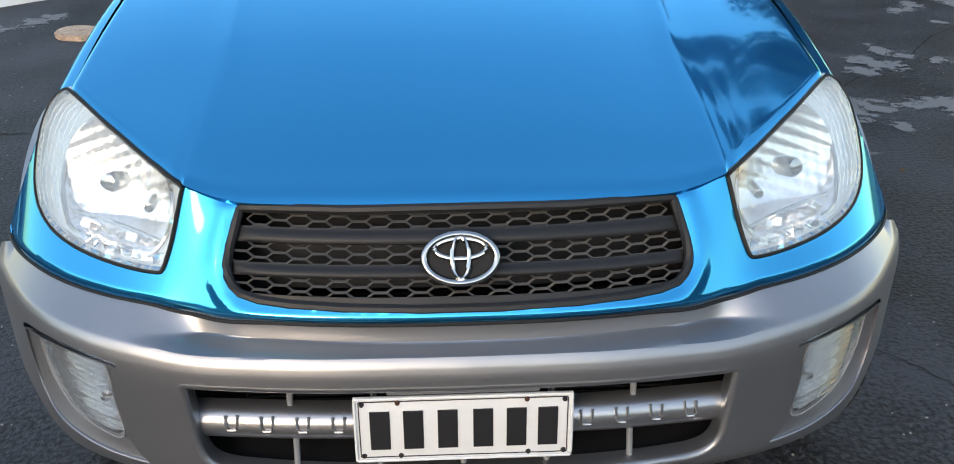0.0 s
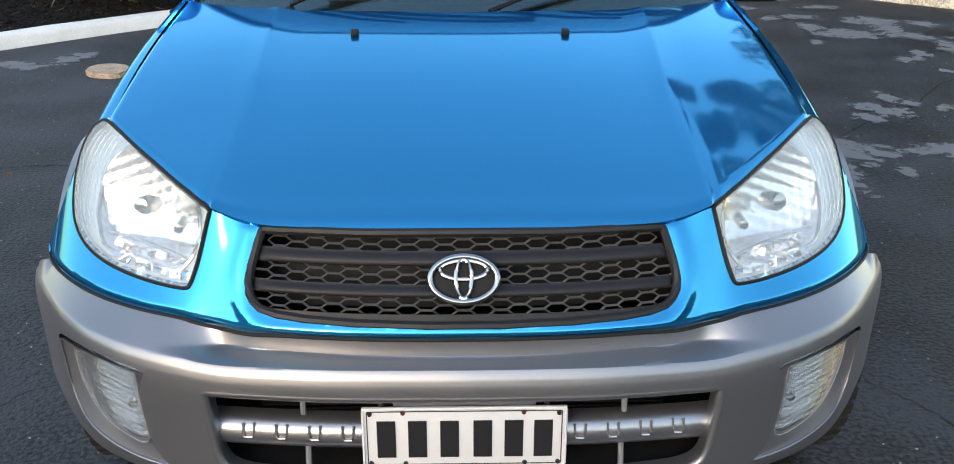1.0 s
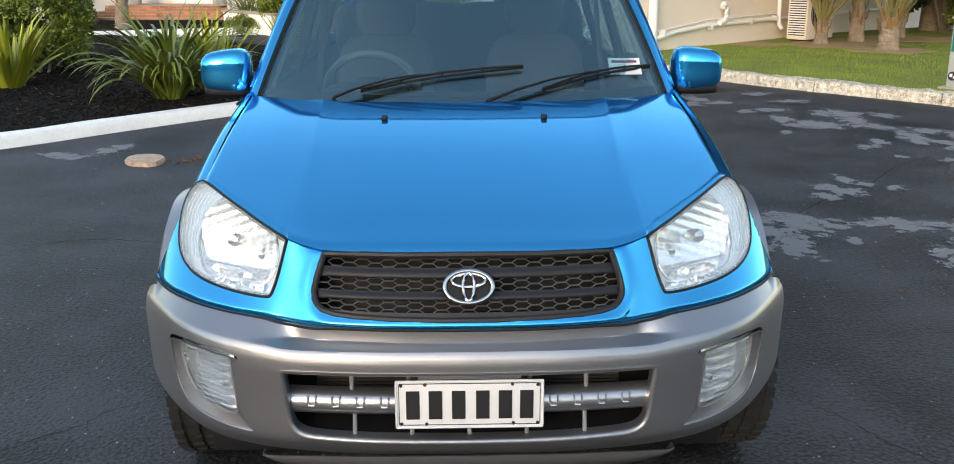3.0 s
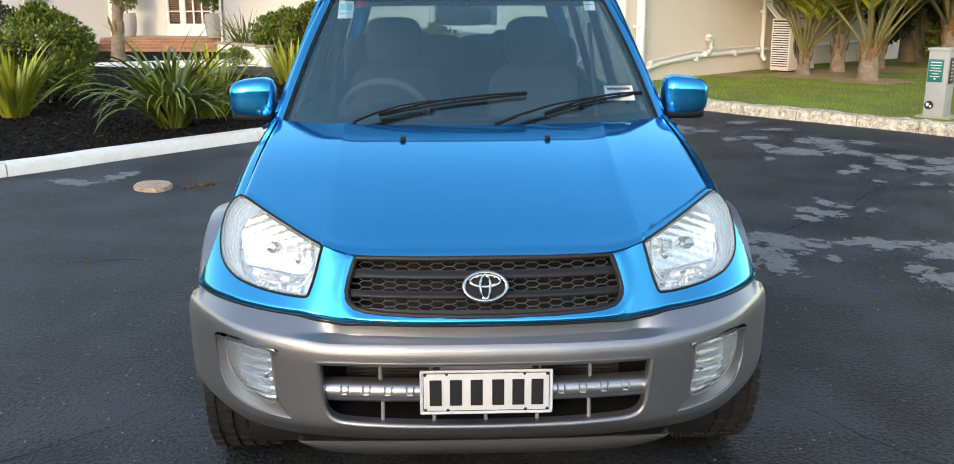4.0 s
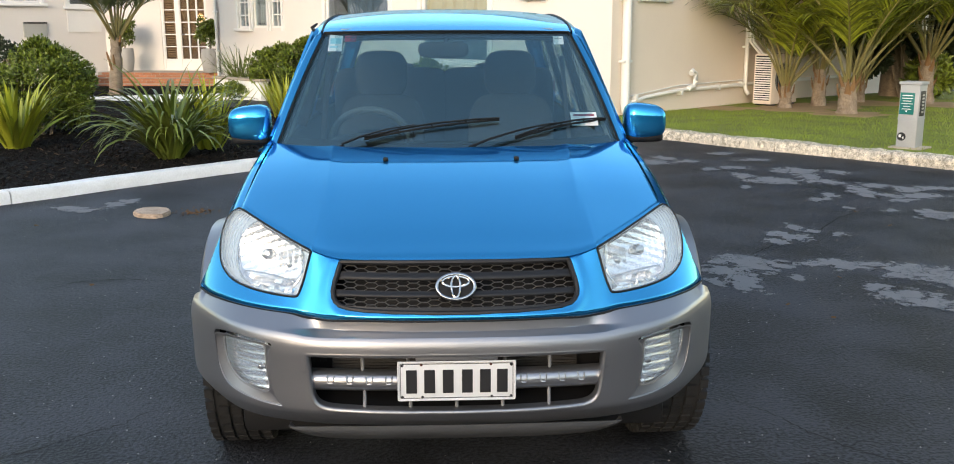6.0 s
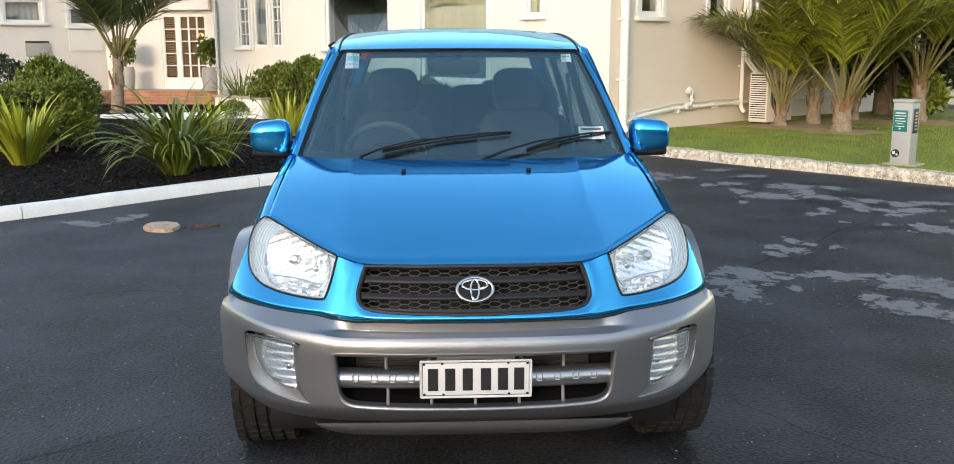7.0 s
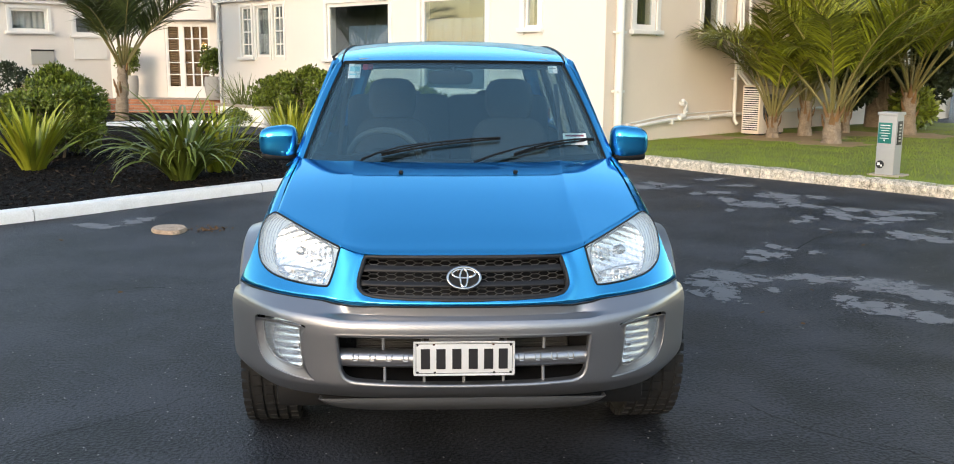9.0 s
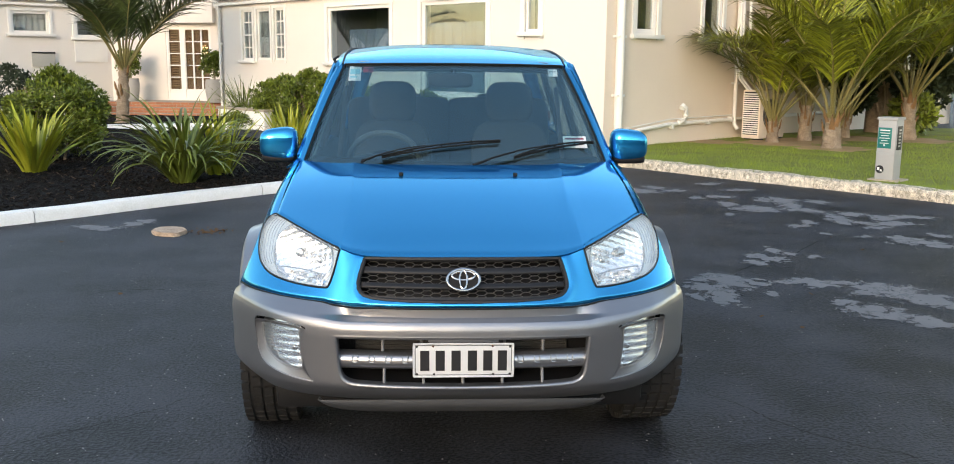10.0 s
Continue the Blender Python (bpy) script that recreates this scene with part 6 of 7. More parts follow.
# ---- wheels ----
def wheel():
    root = new("wheel")
    root.parent = CAR
    W, R = 0.112, WHEEL_R
    prof = [(0.205, -W + 0.02), (0.24, -W + 0.006), (0.29, -W), (0.325, -W + 0.012), (0.342, -W + 0.028), (0.340, -0.03), (0.340, 0.03), (0.342, W - 0.028), (0.325, W - 0.012), (0.29, W), (0.24, W - 0.006), (0.205, W - 0.02)]
    tyre = part("tyre", lathe(bmesh.new(), prof, 64, "x"), TYRE, root, "worn black tyre with chunky tread")
    n = 44
    bm = bmesh.new()
    for k in range(n):
        a = 2 * math.pi * k / n
        rot = Matrix.Rotation(a, 4, "X")
        box(bm, -W + 0.006, -W + 0.036, -0.017, 0.017, 0.325, R + 0.0005, m=rot)
        box(bm, W - 0.036, W - 0.006, -0.017, 0.017, 0.325, R + 0.0005, m=rot)
        r2 = Matrix.Rotation(a + 0.07, 4, "X")
        for x in (-0.045, 0.0, 0.045):
            box(bm, x - 0.017, x + 0.017, -0.019, 0.019, 0.33, R + 0.001, m=r2)
    part("tread", bm, TYRE, tyre, smooth=False)
    part("rim", lathe(bmesh.new(), [(0.205, -0.09), (0.2, -0.06), (0.18, -0.03), (0.18, 0.06), (0.195, 0.085), (0.207, 0.095)], 48, "x"), ALLOY, root, "silver alloy rim")
    bm = bmesh.new()
    for k in range(5):
        rot = Matrix.Rotation(2 * math.pi * k / 5, 4, "X")
        box(bm, 0.055, 0.085, -0.028, 0.028, 0.04, 0.195, 0.008, m=rot)
    part("spokes", bm, ALLOY, root)
    part("hub", lathe(bmesh.new(), [(0, 0.098), (0.03, 0.096), (0.06, 0.085), (0.07, 0.05), (0.0, 0.05)], 24, "x"), ALLOY, root)
    part("brake_disc", lathe(bmesh.new(), [(0.0, -0.01), (0.13, -0.01), (0.13, 0.01), (0.0, 0.01)], 32, "x"), STEEL, root)
    return root


w0 = wheel()
w0.matrix_basis = pose(0.797, WHEEL_Y, WHEEL_Z, 0, 0, 3)
for x, y, turn in ((-0.797, WHEEL_Y, 183), (0.775, REAR_Y, 0), (-0.775, REAR_Y, 180)):
    copy_thing(w0, pose(x, y, WHEEL_Z, 0, 0, turn))
# ---- grille ----
GR = part("grille", tube(bmesh.new(), [(x, nose(x, z) + 0.004, z) for x, z in GRILLE], 0.0085, 8, closed=True), PLASTIC, CAR, "dark grey honeycomb grille")


def grille_y(x, z):
    return nose(x, z) + 0.014


def grille_edge(z):
    return curve1([(0.712, 0.33), (0.73, 0.362), (0.745, 0.371), (0.775, 0.375), (0.86, 0.352)], z)


def honeycomb(z0, z1):
    bm = bmesh.new()
    px, hz = 0.0325, 0.0155
    hexa = [(-0.0225, 0), (-0.0105, hz / 2), (0.0105, hz / 2), (0.0225, 0), (0.0105, -hz / 2), (-0.0105, -hz / 2)]
    zc = (z0 + z1) / 2
    for i in range(-12, 13):
        for j in (-1, 0, 1):
            cx, cz = i * px, zc + (j + (0.5 if i % 2 else 0.0)) * hz
            if cz < z0 - 0.004 or cz > z1 + 0.004 or abs(cx) > grille_edge(cz) - 0.008:
                continue
            rings = []
            for scale, dy in ((0.94, 0.005), (0.94, 0.001), (0.97, -0.002), (1.0, 0.001), (1.0, 0.005)):
                rings.append([bm.verts.new((cx + x * scale, grille_y(cx + x * scale, cz + z * scale) + dy, cz + z * (scale if scale > 0.98 else scale - 0.04))) for x, z in hexa])
            for a, b in zip(rings, rings[1:]):
                for k in range(6):
                    bm.faces.new((a[k], a[(k + 1) % 6], b[(k + 1) % 6], b[k]))
    return bm


for z0, z1 in ((0.820, 0.843), (0.771, 0.800), (0.727, 0.753)):
    part("honeycomb_mesh", honeycomb(z0, z1), MESHGREY, GR, smooth=False)
for z0, z1 in ((0.800, 0.823), (0.753, 0.772)):
    def slat(u, v):
        z = z0 + (z1 - z0) * v
        e = grille_edge(z) - 0.004
        x = (2 * u - 1) * e
        end = max(0.0, (abs(x) - e + 0.05) / 0.05)
        return (x, grille_y(x, z) - 0.007 * math.sin(min(1, v * 1.15) * math.pi) ** 0.6 * (1 - end**2) - 0.002, z)
    part("slat", sheet(slat, 60, 8, 0.008), PLASTIC, GR)
part("top_band", sheet(lambda u, v: ((2 * u - 1) * 0.352, nose((2 * u - 1) * 0.352, 0.85 + 0.012 * v) + 0.010, 0.842 + 0.012 * v), 40, 2, 0.006), PLASTIC, GR)
part("bottom_band", sheet(lambda u, v: ((2 * u - 1) * (0.345 + 0.018 * v), nose((2 * u - 1) * 0.35, 0.714 + 0.014 * v) + 0.008, 0.714 + 0.015 * v + 0.004 * (2 * u - 1) ** 4), 40, 2, 0.006), PLASTIC, GR)
part("backing", sheet(lambda u, v: ((2 * u - 1) * 0.43, nose((2 * u - 1) * 0.37, 0.70 + 0.16 * v) + 0.13, 0.69 + 0.175 * v), 20, 4, 0.004), BLACK, GR)

EM = part("emblem", tube(bmesh.new(), [(0.058 * math.cos(a * math.pi / 24), grille_y(0, 0.79) - 0.03 + 0.5 * 0.035 * math.sin(a * math.pi / 24), 0.790 + 0.035 * math.sin(a * math.pi / 24)) for a in range(48)], 0.0062, 10, closed=True), CHROME, CAR, "plain oval chrome badge")
ey = grille_y(0, 0.79) - 0.03
part("oval", tube(bmesh.new(), [(0.041 * math.cos(a * math.pi / 20), ey + 0.007 + 0.007 * math.sin(a * math.pi / 20), 0.804 + 0.0145 * math.sin(a * math.pi / 20)) for a in range(40)], 0.0042, 8, closed=True), CHROME, EM)
part("oval", tube(bmesh.new(), [(0.0135 * math.cos(a * math.pi / 20), ey - 0.002 + 0.015 * math.sin(a * math.pi / 20), 0.791 + 0.030 * math.sin(a * math.pi / 20)) for a in range(40)], 0.0042, 8, closed=True), CHROME, EM)
part("badge_backing", lathe(bmesh.new(), [(0, 0.0), (0.95, 0.0), (1.0, 0.004), (1.0, 0.03)], 40, "y", Matrix.Translation((0, ey + 0.004, 0.79)) @ Matrix.Rotation(radians(-27), 4, "X") @ Matrix.Diagonal((0.056, 1, 0.036, 1))), BLACK, EM)

# ---- head lamps ----
def head_lamp(sgn):
    out = LAMP if sgn > 0 else mirror(LAMP)
    root = new("head_lamp")
    root.parent = CAR
    tagged(root, "large clear head lamp with hazy lens")
    xs = [sgn * x for x in steps(0.43, 0.81, 60)]
    zs = steps(0.73, 0.98, 40)
    lens = part("lens", trimmed(xs, zs, lambda x, z: (x, nose(x, z) - 0.004, z), keep=out), LENS, root, "hazy clear lens")
    lens.visible_shadow = False
    part("seal", tube(bmesh.new(), [(x, nose(x, z) - 0.001, z) for x, z in out], 0.0038, 6, closed=True), BLACK, root, "black rubber seal")
    # housing: a pale surround, and a large mirror bowl in it, cut in facets
    rnd = random.Random(11)
    cx, cz, rad = 0.598, 0.838, 0.112
    inner = []
    for k in range(64):
        a = 2 * math.pi * k / 64
        q = (sgn * (cx + rad * 1.08 * math.cos(a)), cz + rad * 0.93 * math.sin(a))
        d, w = nearest_on(out, q)
        if d > -0.010:
            mid = Vector((sgn * 0.60, 0.84))
            w = Vector(w) + (mid - Vector(w)).normalized() * 0.010
            q = (w[0], w[1])
        inner.append(q)
    shell = lambda x, z: (x, nose(x, z) + 0.030, z)
    part("housing", trimmed(xs, zs, shell, [inner], keep=out), HOUSING, root, "pale lamp surround")

    # the mirror: a deep bowl that faces forwards, pressed in upright flutes
    mid_y = nose(cx, cz)

    def bowl(x, z):
        a = abs(x)
        r2 = ((a - cx) ** 2 + (z - cz) ** 2) / rad**2
        y = mid_y + 0.12 + 0.35 * (nose(a, z) - mid_y) - 0.022 * min(1.3, r2)
        return (x, y + 0.0011 * abs(math.sin((a - cx) * 150 + 1.5 * (z - cz) / rad)) + 0.0007 * math.sin(z * 260 + a * 90), z)

    part("reflector", trimmed([sgn * x for x in steps(0.455, 0.745, 90)], steps(0.735, 0.965, 60), bowl, keep=inner), REFLECTOR, root, "fluted mirror reflector")
    part("reflector_wall", sheet(lambda u, v: (lambda q: Vector((q[0], nose(q[0], q[1]) + 0.027, q[1])).lerp(Vector(bowl(q[0], q[1])), v))(inner[round(u * 64) % 64]), 64, 3), REFLECTOR, root)
    part("reflector_rim", tube(bmesh.new(), [(x, nose(x, z) + 0.027, z) for x, z in inner], 0.004, 6, closed=True), CHROME, root)
    bm = bmesh.new()
    a = [bm.verts.new((x, nose(x, z) + 0.001, z)) for x, z in out]
    b = [bm.verts.new(shell(x, z)) for x, z in out]
    for k in range(len(a)):
        j = (k + 1) % len(a)
        bm.faces.new((a[k], a[j], b[j], b[k]))
    part("bezel", bm, HOUSING, root, "pale lamp bezel")
    m = Matrix.Translation((sgn * (cx + 0.015), nose(cx, cz) + 0.03, cz + 0.01)) @ Matrix.Rotation(sgn * radians(14), 4, "Z") @ Matrix.Rotation(radians(-14), 4, "X")
    part("bulb_shield", lathe(bmesh.new(), [(0.0, 0.0), (0.014, 0.003), (0.019, 0.012), (0.019, 0.05), (0.0, 0.056)], 16, "y", m), CHROME, root)
    part("side_bulb", lathe(bmesh.new(), [(0.0, 0.006), (0.009, 0.01), (0.010, 0.05)], 12, "y", Matrix.Translation((sgn * 0.525, nose(0.525, 0.82) + 0.02, 0.825))), CHROME, root)
    # lower turn-signal strip of prisms
    bm = bmesh.new()
    for k in range(9):
        x = 0.505 + k * 0.0185
        for r in range(2):
            z = 0.756 + r * 0.017 + 0.006 * (k / 12) ** 2
            t = Matrix.Translation((sgn * x, nose(x, z) + 0.03 + 0.012 * r, z)) @ Euler((rnd.uniform(-0.5, 0.5), rnd.uniform(-0.6, 0.6), rnd.uniform(-0.6, 0.6))).to_matrix().to_4x4()
            box(bm, -0.011, 0.011, -0.005, 0.005, -0.009, 0.009, 0.002, m=t)
    part("signal_prisms", bm, REFLECTOR, root, smooth=False)
    part("divider", tube(bmesh.new(), [(sgn * x, nose(x, 0.795) + 0.022, 0.794 + 0.02 * ((x - 0.62) / 0.14) ** 2 * -1) for x in steps(0.50, 0.68, 14)], 0.003, 6), CHROME, root)
    # flutes moulded in the outer end of the lens
    for k in range(6):
        pts = []
        for t in steps(0.05, 0.95, 14):
            z = 0.79 + 0.165 * t
            x = curve1([(0.79, 0.757), (0.83, 0.779), (0.88, 0.777), (0.93, 0.757), (0.96, 0.72)], z) - 0.006 - k * 0.012
            pts.append((sgn * x, nose(x, z) - 0.0045, z))
        part("lens_flute", tube(bmesh.new(), pts, 0.0016, 5), LENS, root)
    return root


head_lamp(1), head_lamp(-1)

# ---- fog lamps in their pockets ----
FOGLAMP = [(p[0], p[1]) for p in smooth_outline([(0.588, 0.609), (0.595, 0.612), (0.655, 0.617), (0.725, 0.616), (0.738, 0.612), (0.742, 0.60), (0.742, 0.565), (0.735, 0.52), (0.712, 0.487), (0.681, 0.466), (0.641, 0.456), (0.606, 0.451), (0.590, 0.452), (0.579, 0.462), (0.582, 0.50), (0.586, 0.56)], 1)]


def fog_lamp(sgn):
    flip = (lambda o: o) if sgn > 0 else mirror
    root = new("fog_lamp")
    root.parent = CAR
    tagged(root, "clear ribbed fog and side lamp")
    xs, zs = [sgn * x for x in steps(0.53, 0.79, 48)], steps(0.40, 0.64, 110)

    def sunk(x):
        """The lens lies deeper towards its outer edge."""
        return 0.010 + 0.016 * max(0.0, min(1.0, (abs(x) - 0.6) / 0.12))

    face = lambda x, z: (bumper_point(x, z)[0], bumper_point(x, z)[1] + sunk(x), z)
    # the pocket slopes from the bumper's skin down to the lens
    mid = Vector((0.662, 0.535))

    def along(outline, a):
        d = Vector((math.cos(a), math.sin(a)))
        best = mid + d * 0.01
        n = len(outline)
        for i in range(n):
            p, q = Vector(outline[i]) - mid, Vector(outline[(i + 1) % n]) - mid
            e = q - p
            den = d.x * e.y - d.y * e.x
            if abs(den) > 1e-12:
                r, t = (p.x * e.y - p.y * e.x) / den, (p.x * d.y - p.y * d.x) / den
                if r > 0 and -1e-6 <= t <= 1 + 1e-6:
                    best = mid + d * r
        return best

    def pocket(u, v):
        a = 2 * math.pi * u
        o, i = along(FOG, a), along(FOGLAMP, a)
        if (o - mid).length < (i - mid).length + 0.003:
            i = mid + (o - mid) * 0.97
        q, w = o - (o - i).normalized() * 0.003, i - (o - i).normalized() * 0.006
        s0, s1 = Vector(bumper_point(sgn * q.x, q.y)) + Vector((0, 0.006, 0)), Vector(face(sgn * w.x, w.y)) + Vector((0, 0.004, 0))
        return s0.lerp(s1, v)

    part("pocket", sheet(pocket, 160, 5), SILVER, root, "silver pocket round the lamp")
    lens = part("lens", trimmed(xs, zs, face, keep=flip(FOGLAMP), depth=0.012), FOGLENS, root, "clear ribbed lens")
    lens.visible_shadow = False
    bm = trimmed(xs, zs, lambda x, z: (face(x, z)[0], face(x, z)[1] + 0.012 + 0.2 * (z - 0.455) + 0.0013 * math.sin((z + 0.10 * abs(x)) * 240), z), keep=flip(FOGLAMP))
    part("mirror_back", bm, REFLECTOR, root)
    part("lens_rim", tube(bmesh.new(), [(face(x, z)[0], face(x, z)[1] - 0.001, z) for x, z in flip(FOGLAMP)], 0.0018, 5, closed=True), GREYPAINT, root)
    inner = lambda z: curve1([(0.455, 0.585), (0.50, 0.583), (0.56, 0.587), (0.61, 0.59)], z)
    outer = lambda z: curve1([(0.455, 0.635), (0.466, 0.68), (0.487, 0.71), (0.52, 0.733), (0.565, 0.74), (0.61, 0.74)], z)
    for k in range(11):
        z = 0.468 + k * 0.0132
        a, b = inner(z) + 0.012, outer(z) - 0.006
        pts = [(face(sgn * x, z + 0.008 * (x - a))[0], face(sgn * x, z)[1] + 0.002, z + 0.004 * math.sin((x - a) / (b - a) * 3)) for x in steps(a, b, 8)]
        part("lens_rib", tube(bmesh.new(), pts, 0.0042, 6), FOGLENS, root)
    part("bulb", lathe(bmesh.new(), [(0, -0.003), (0.008, 0.0), (0.009, 0.01)], 12, "y", Matrix.Translation((sgn * 0.608, face(sgn * 0.608, 0.53)[1] + 0.004, 0.53))), CHROME, root)


fog_lamp(1), fog_lamp(-1)

# ---- lower opening: bar, rods, radiator, number plate ----
def bar_point(u, v):
    x = (2 * u - 1) * 0.452
    a = v * math.pi * 1.1 - 0.25
    return (x, side_of_bumper(x) * 0.8 + 0.055 - 0.038 * math.sin(a), 0.4945 - 0.034 * math.cos(a))


BAR = part("lower_bar", sheet(bar_point, 60, 12, 0.006), ALLOY, CAR, "brushed silver bar across the lower opening")
for x in (0.208, 0.268, 0.328, 0.388):
    for sgn in (-1, 1):
        y = side_of_bumper(x) * 0.8 + 0.018
        pts = [(sgn * x - 0.010, y + 0.004, 0.518), (sgn * x - 0.0095, y - 0.002, 0.500), (sgn * x - 0.007, y - 0.003, 0.493), (sgn * x + 0.007, y - 0.003, 0.493), (sgn * x + 0.0095, y - 0.002, 0.500), (sgn * x + 0.010, y + 0.004, 0.518)]
        part("notch", tube(bmesh.new(), pts, 0.0025, 6), ALLOY, BAR)
for x in (-0.29, -0.15, 0.15, 0.29):
    part("rod", tube(bmesh.new(), [(x, 0.055, 0.605), (x, 0.05, 0.53)], 0.0055, 8), GREYPAINT, CAR, "grey upright rod in the lower opening")
for x in (-0.285, -0.143, 0.0, 0.143, 0.288):
    part("rod", tube(bmesh.new(), [(x, 0.05, 0.47), (x, 0.035, 0.405)], 0.0055, 8), GREYPAINT, CAR, "grey upright rod in the lower opening")
part("mouth_floor", sheet(lambda u, v: ((2 * u - 1) * 0.46, side_of_bumper((2 * u - 1) * 0.46) + 0.03 + 0.12 * v, 0.402 + 0.028 * v), 24, 3, 0.006), BLACK, CAR)
part("mouth_roof", sheet(lambda u, v: ((2 * u - 1) * 0.47, side_of_bumper((2 * u - 1) * 0.46) + 0.03 + 0.12 * v, 0.602), 24, 2, 0.006), BLACK, CAR)
part("mouth_back", boxed(-0.56, 0.56, 0.235, 0.25, 0.33, 0.64), BLACK, CAR, smooth=False)
part("lamp_back", boxed(-0.74, 0.74, 0.50, 0.51, 0.5, 0.90), BLACK, CAR, smooth=False)
RAD = part("radiator", boxed(-0.40, 0.40, 0.205, 0.23, 0.38, 0.62, 0.004), RADMAT, CAR, "dusty radiator behind the lower opening", smooth=False)
for k in range(24):
    z = 0.390 + k * 0.0095
    part("fin", boxed(-0.395, 0.395, 0.198, 0.2055, z, z + 0.004), RADMAT, RAD, smooth=False)
part("hose", tube(bmesh.new(), [(-0.44, 0.15, 0.60), (-0.43, 0.14, 0.57), (-0.42, 0.15, 0.53)], 0.012, 8), BLACK, CAR)
part("washer_cap", tube(bmesh.new(), [(0.385, 0.13, 0.60), (0.385, 0.12, 0.57)], 0.014, 10), PLATE, CAR)
part("lower_brace", boxed(-0.30, 0.32, 0.10, 0.13, 0.445, 0.457, 0.004), STEEL, CAR)
part("plate_bracket", boxed(-0.125, 0.125, 0.0, 0.03, 0.574, 0.590, 0.003), ALLOY, CAR, "silver bracket above the number plate")
NP = part("number_plate", boxed(-0.18, 0.18, -0.002, 0.003, 0.4475, 0.5725, 0.0015), PLATE, CAR, "white number plate with black characters and rusty screws")
rim_pts = [(p[0], -0.003, p[1]) for p in smooth_outline([(-0.178, 0.4495), (-0.17, 0.4495), (0.17, 0.4495), (0.178, 0.4495), (0.178, 0.457), (0.178, 0.563), (0.178, 0.5705), (0.17, 0.5705), (-0.17, 0.5705), (-0.178, 0.5705), (-0.178, 0.563), (-0.178, 0.457)], 1)]
part("raised_rim", tube(bmesh.new(), rim_pts, 0.003, 6, closed=True), PLATE, NP)
part("border_line", tube(bmesh.new(), [(p[0] * 0.963, -0.0022, 0.51 + (p[2] - 0.51) * 0.9) for p in rim_pts], 0.0012, 4, closed=True), INK, NP)
for x in (-0.138, -0.083, -0.0265, 0.032, 0.087, 0.139):
    part("character_bar", boxed(x - 0.0165, x + 0.0165, -0.0042, -0.002, 0.471, 0.546, 0.001), INK, NP, smooth=False)
for x, z, mt in ((-0.166, 0.56, INK), (0.166, 0.56, INK), (-0.166, 0.459, INK), (0.166, 0.459, INK), (-0.108, 0.562, RUST), (0.104, 0.562, RUST), (-0.105, 0.458, INK), (0.107, 0.458, INK)):
    part("plate_screw", lathe(bmesh.new(), [(0, -0.006), (0.0035, -0.0055), (0.0045, -0.002)], 12, "y", Matrix.Translation((x, 0, z))), mt, NP)
def skirt_point(u, v):
    x = (2 * u - 1) * 0.53
    e = abs(2 * u - 1)
    drop = 0.056 * (1 - e**6) ** 0.5 if e < 1 else 0.0
    return (x, side_of_bumper(x) + 0.028 + 0.012 * math.sin(v * math.pi) * -1 + 0.03 * v, 0.352 - 0.018 * e**3 - drop * v)


part("skirt", sheet(skirt_point, 60, 8, 0.006), SKIRT, CAR, "grey plastic lip below the bumper")

part("seam", tube(bmesh.new(), [(x, nose_base(x, bumper_top(x)) + 0.006, bumper_top(x) - 0.001) for x in steps(-0.86, 0.86, 120)], 0.0035, 5), BLACK, CAR, "dark gap between nose panel and bumper")

# ---- bonnet fittings and screen ----
for sgn in (-1, 1):
    z = hood_z(0.245, 0.80)
    part("washer_nozzle", boxed(sgn * 0.245 - 0.009, sgn * 0.245 + 0.009, 0.788, 0.814, z - 0.002, z + 0.012, 0.004), BLACK, CAR, "black washer nozzle")
part("cowl", sheet(lambda u, v: (lambda h, w: (h[0] + (w[0] - h[0]) * v, h[1] - 0.01 + (w[1] + 0.03 - h[1]) * v, h[2] - 0.012 + (w[2] - h[2] + 0.004) * v))(hood_point((2 * u - 1) * 0.99, 1.0), screen_point(u, 0.04)), 40, 4, 0.006), PLASTIC, CAR, "black plastic cowl below the windscreen")
part("screen_border", sheet(lambda u, v: Vector(screen_point(0.02 + 0.96 * u, 0.02 + 0.065 * v)) + Vector((0, 0.012, -0.006)), 40, 2, 0.003), BLACK, CAR, "black border of the windscreen")
part("screen_border", sheet(lambda u, v: Vector(screen_point(0.02 + 0.96 * u, 0.955 + 0.04 * v)) + Vector((0, 0.012, -0.006)), 40, 2, 0.003), BLACK, CAR, "black border of the windscreen")
for e in (0, 1):
    part("screen_border", sheet(lambda u, v: Vector(screen_point((0.006 + 0.009 * u) if e == 0 else (0.985 + 0.009 * u), 0.03 + 0.94 * v)) + Vector((0, 0.012, -0.006)), 2, 20, 0.003), BLACK, CAR, "black border of the windscreen")


def on_screen(x, v, off=0.012):
    w = 0.705 - 0.17 * v
    return Vector(screen_point(0.5 + 0.5 * x / w, v)) + Vector((0, -off * 0.7, off * 0.7))


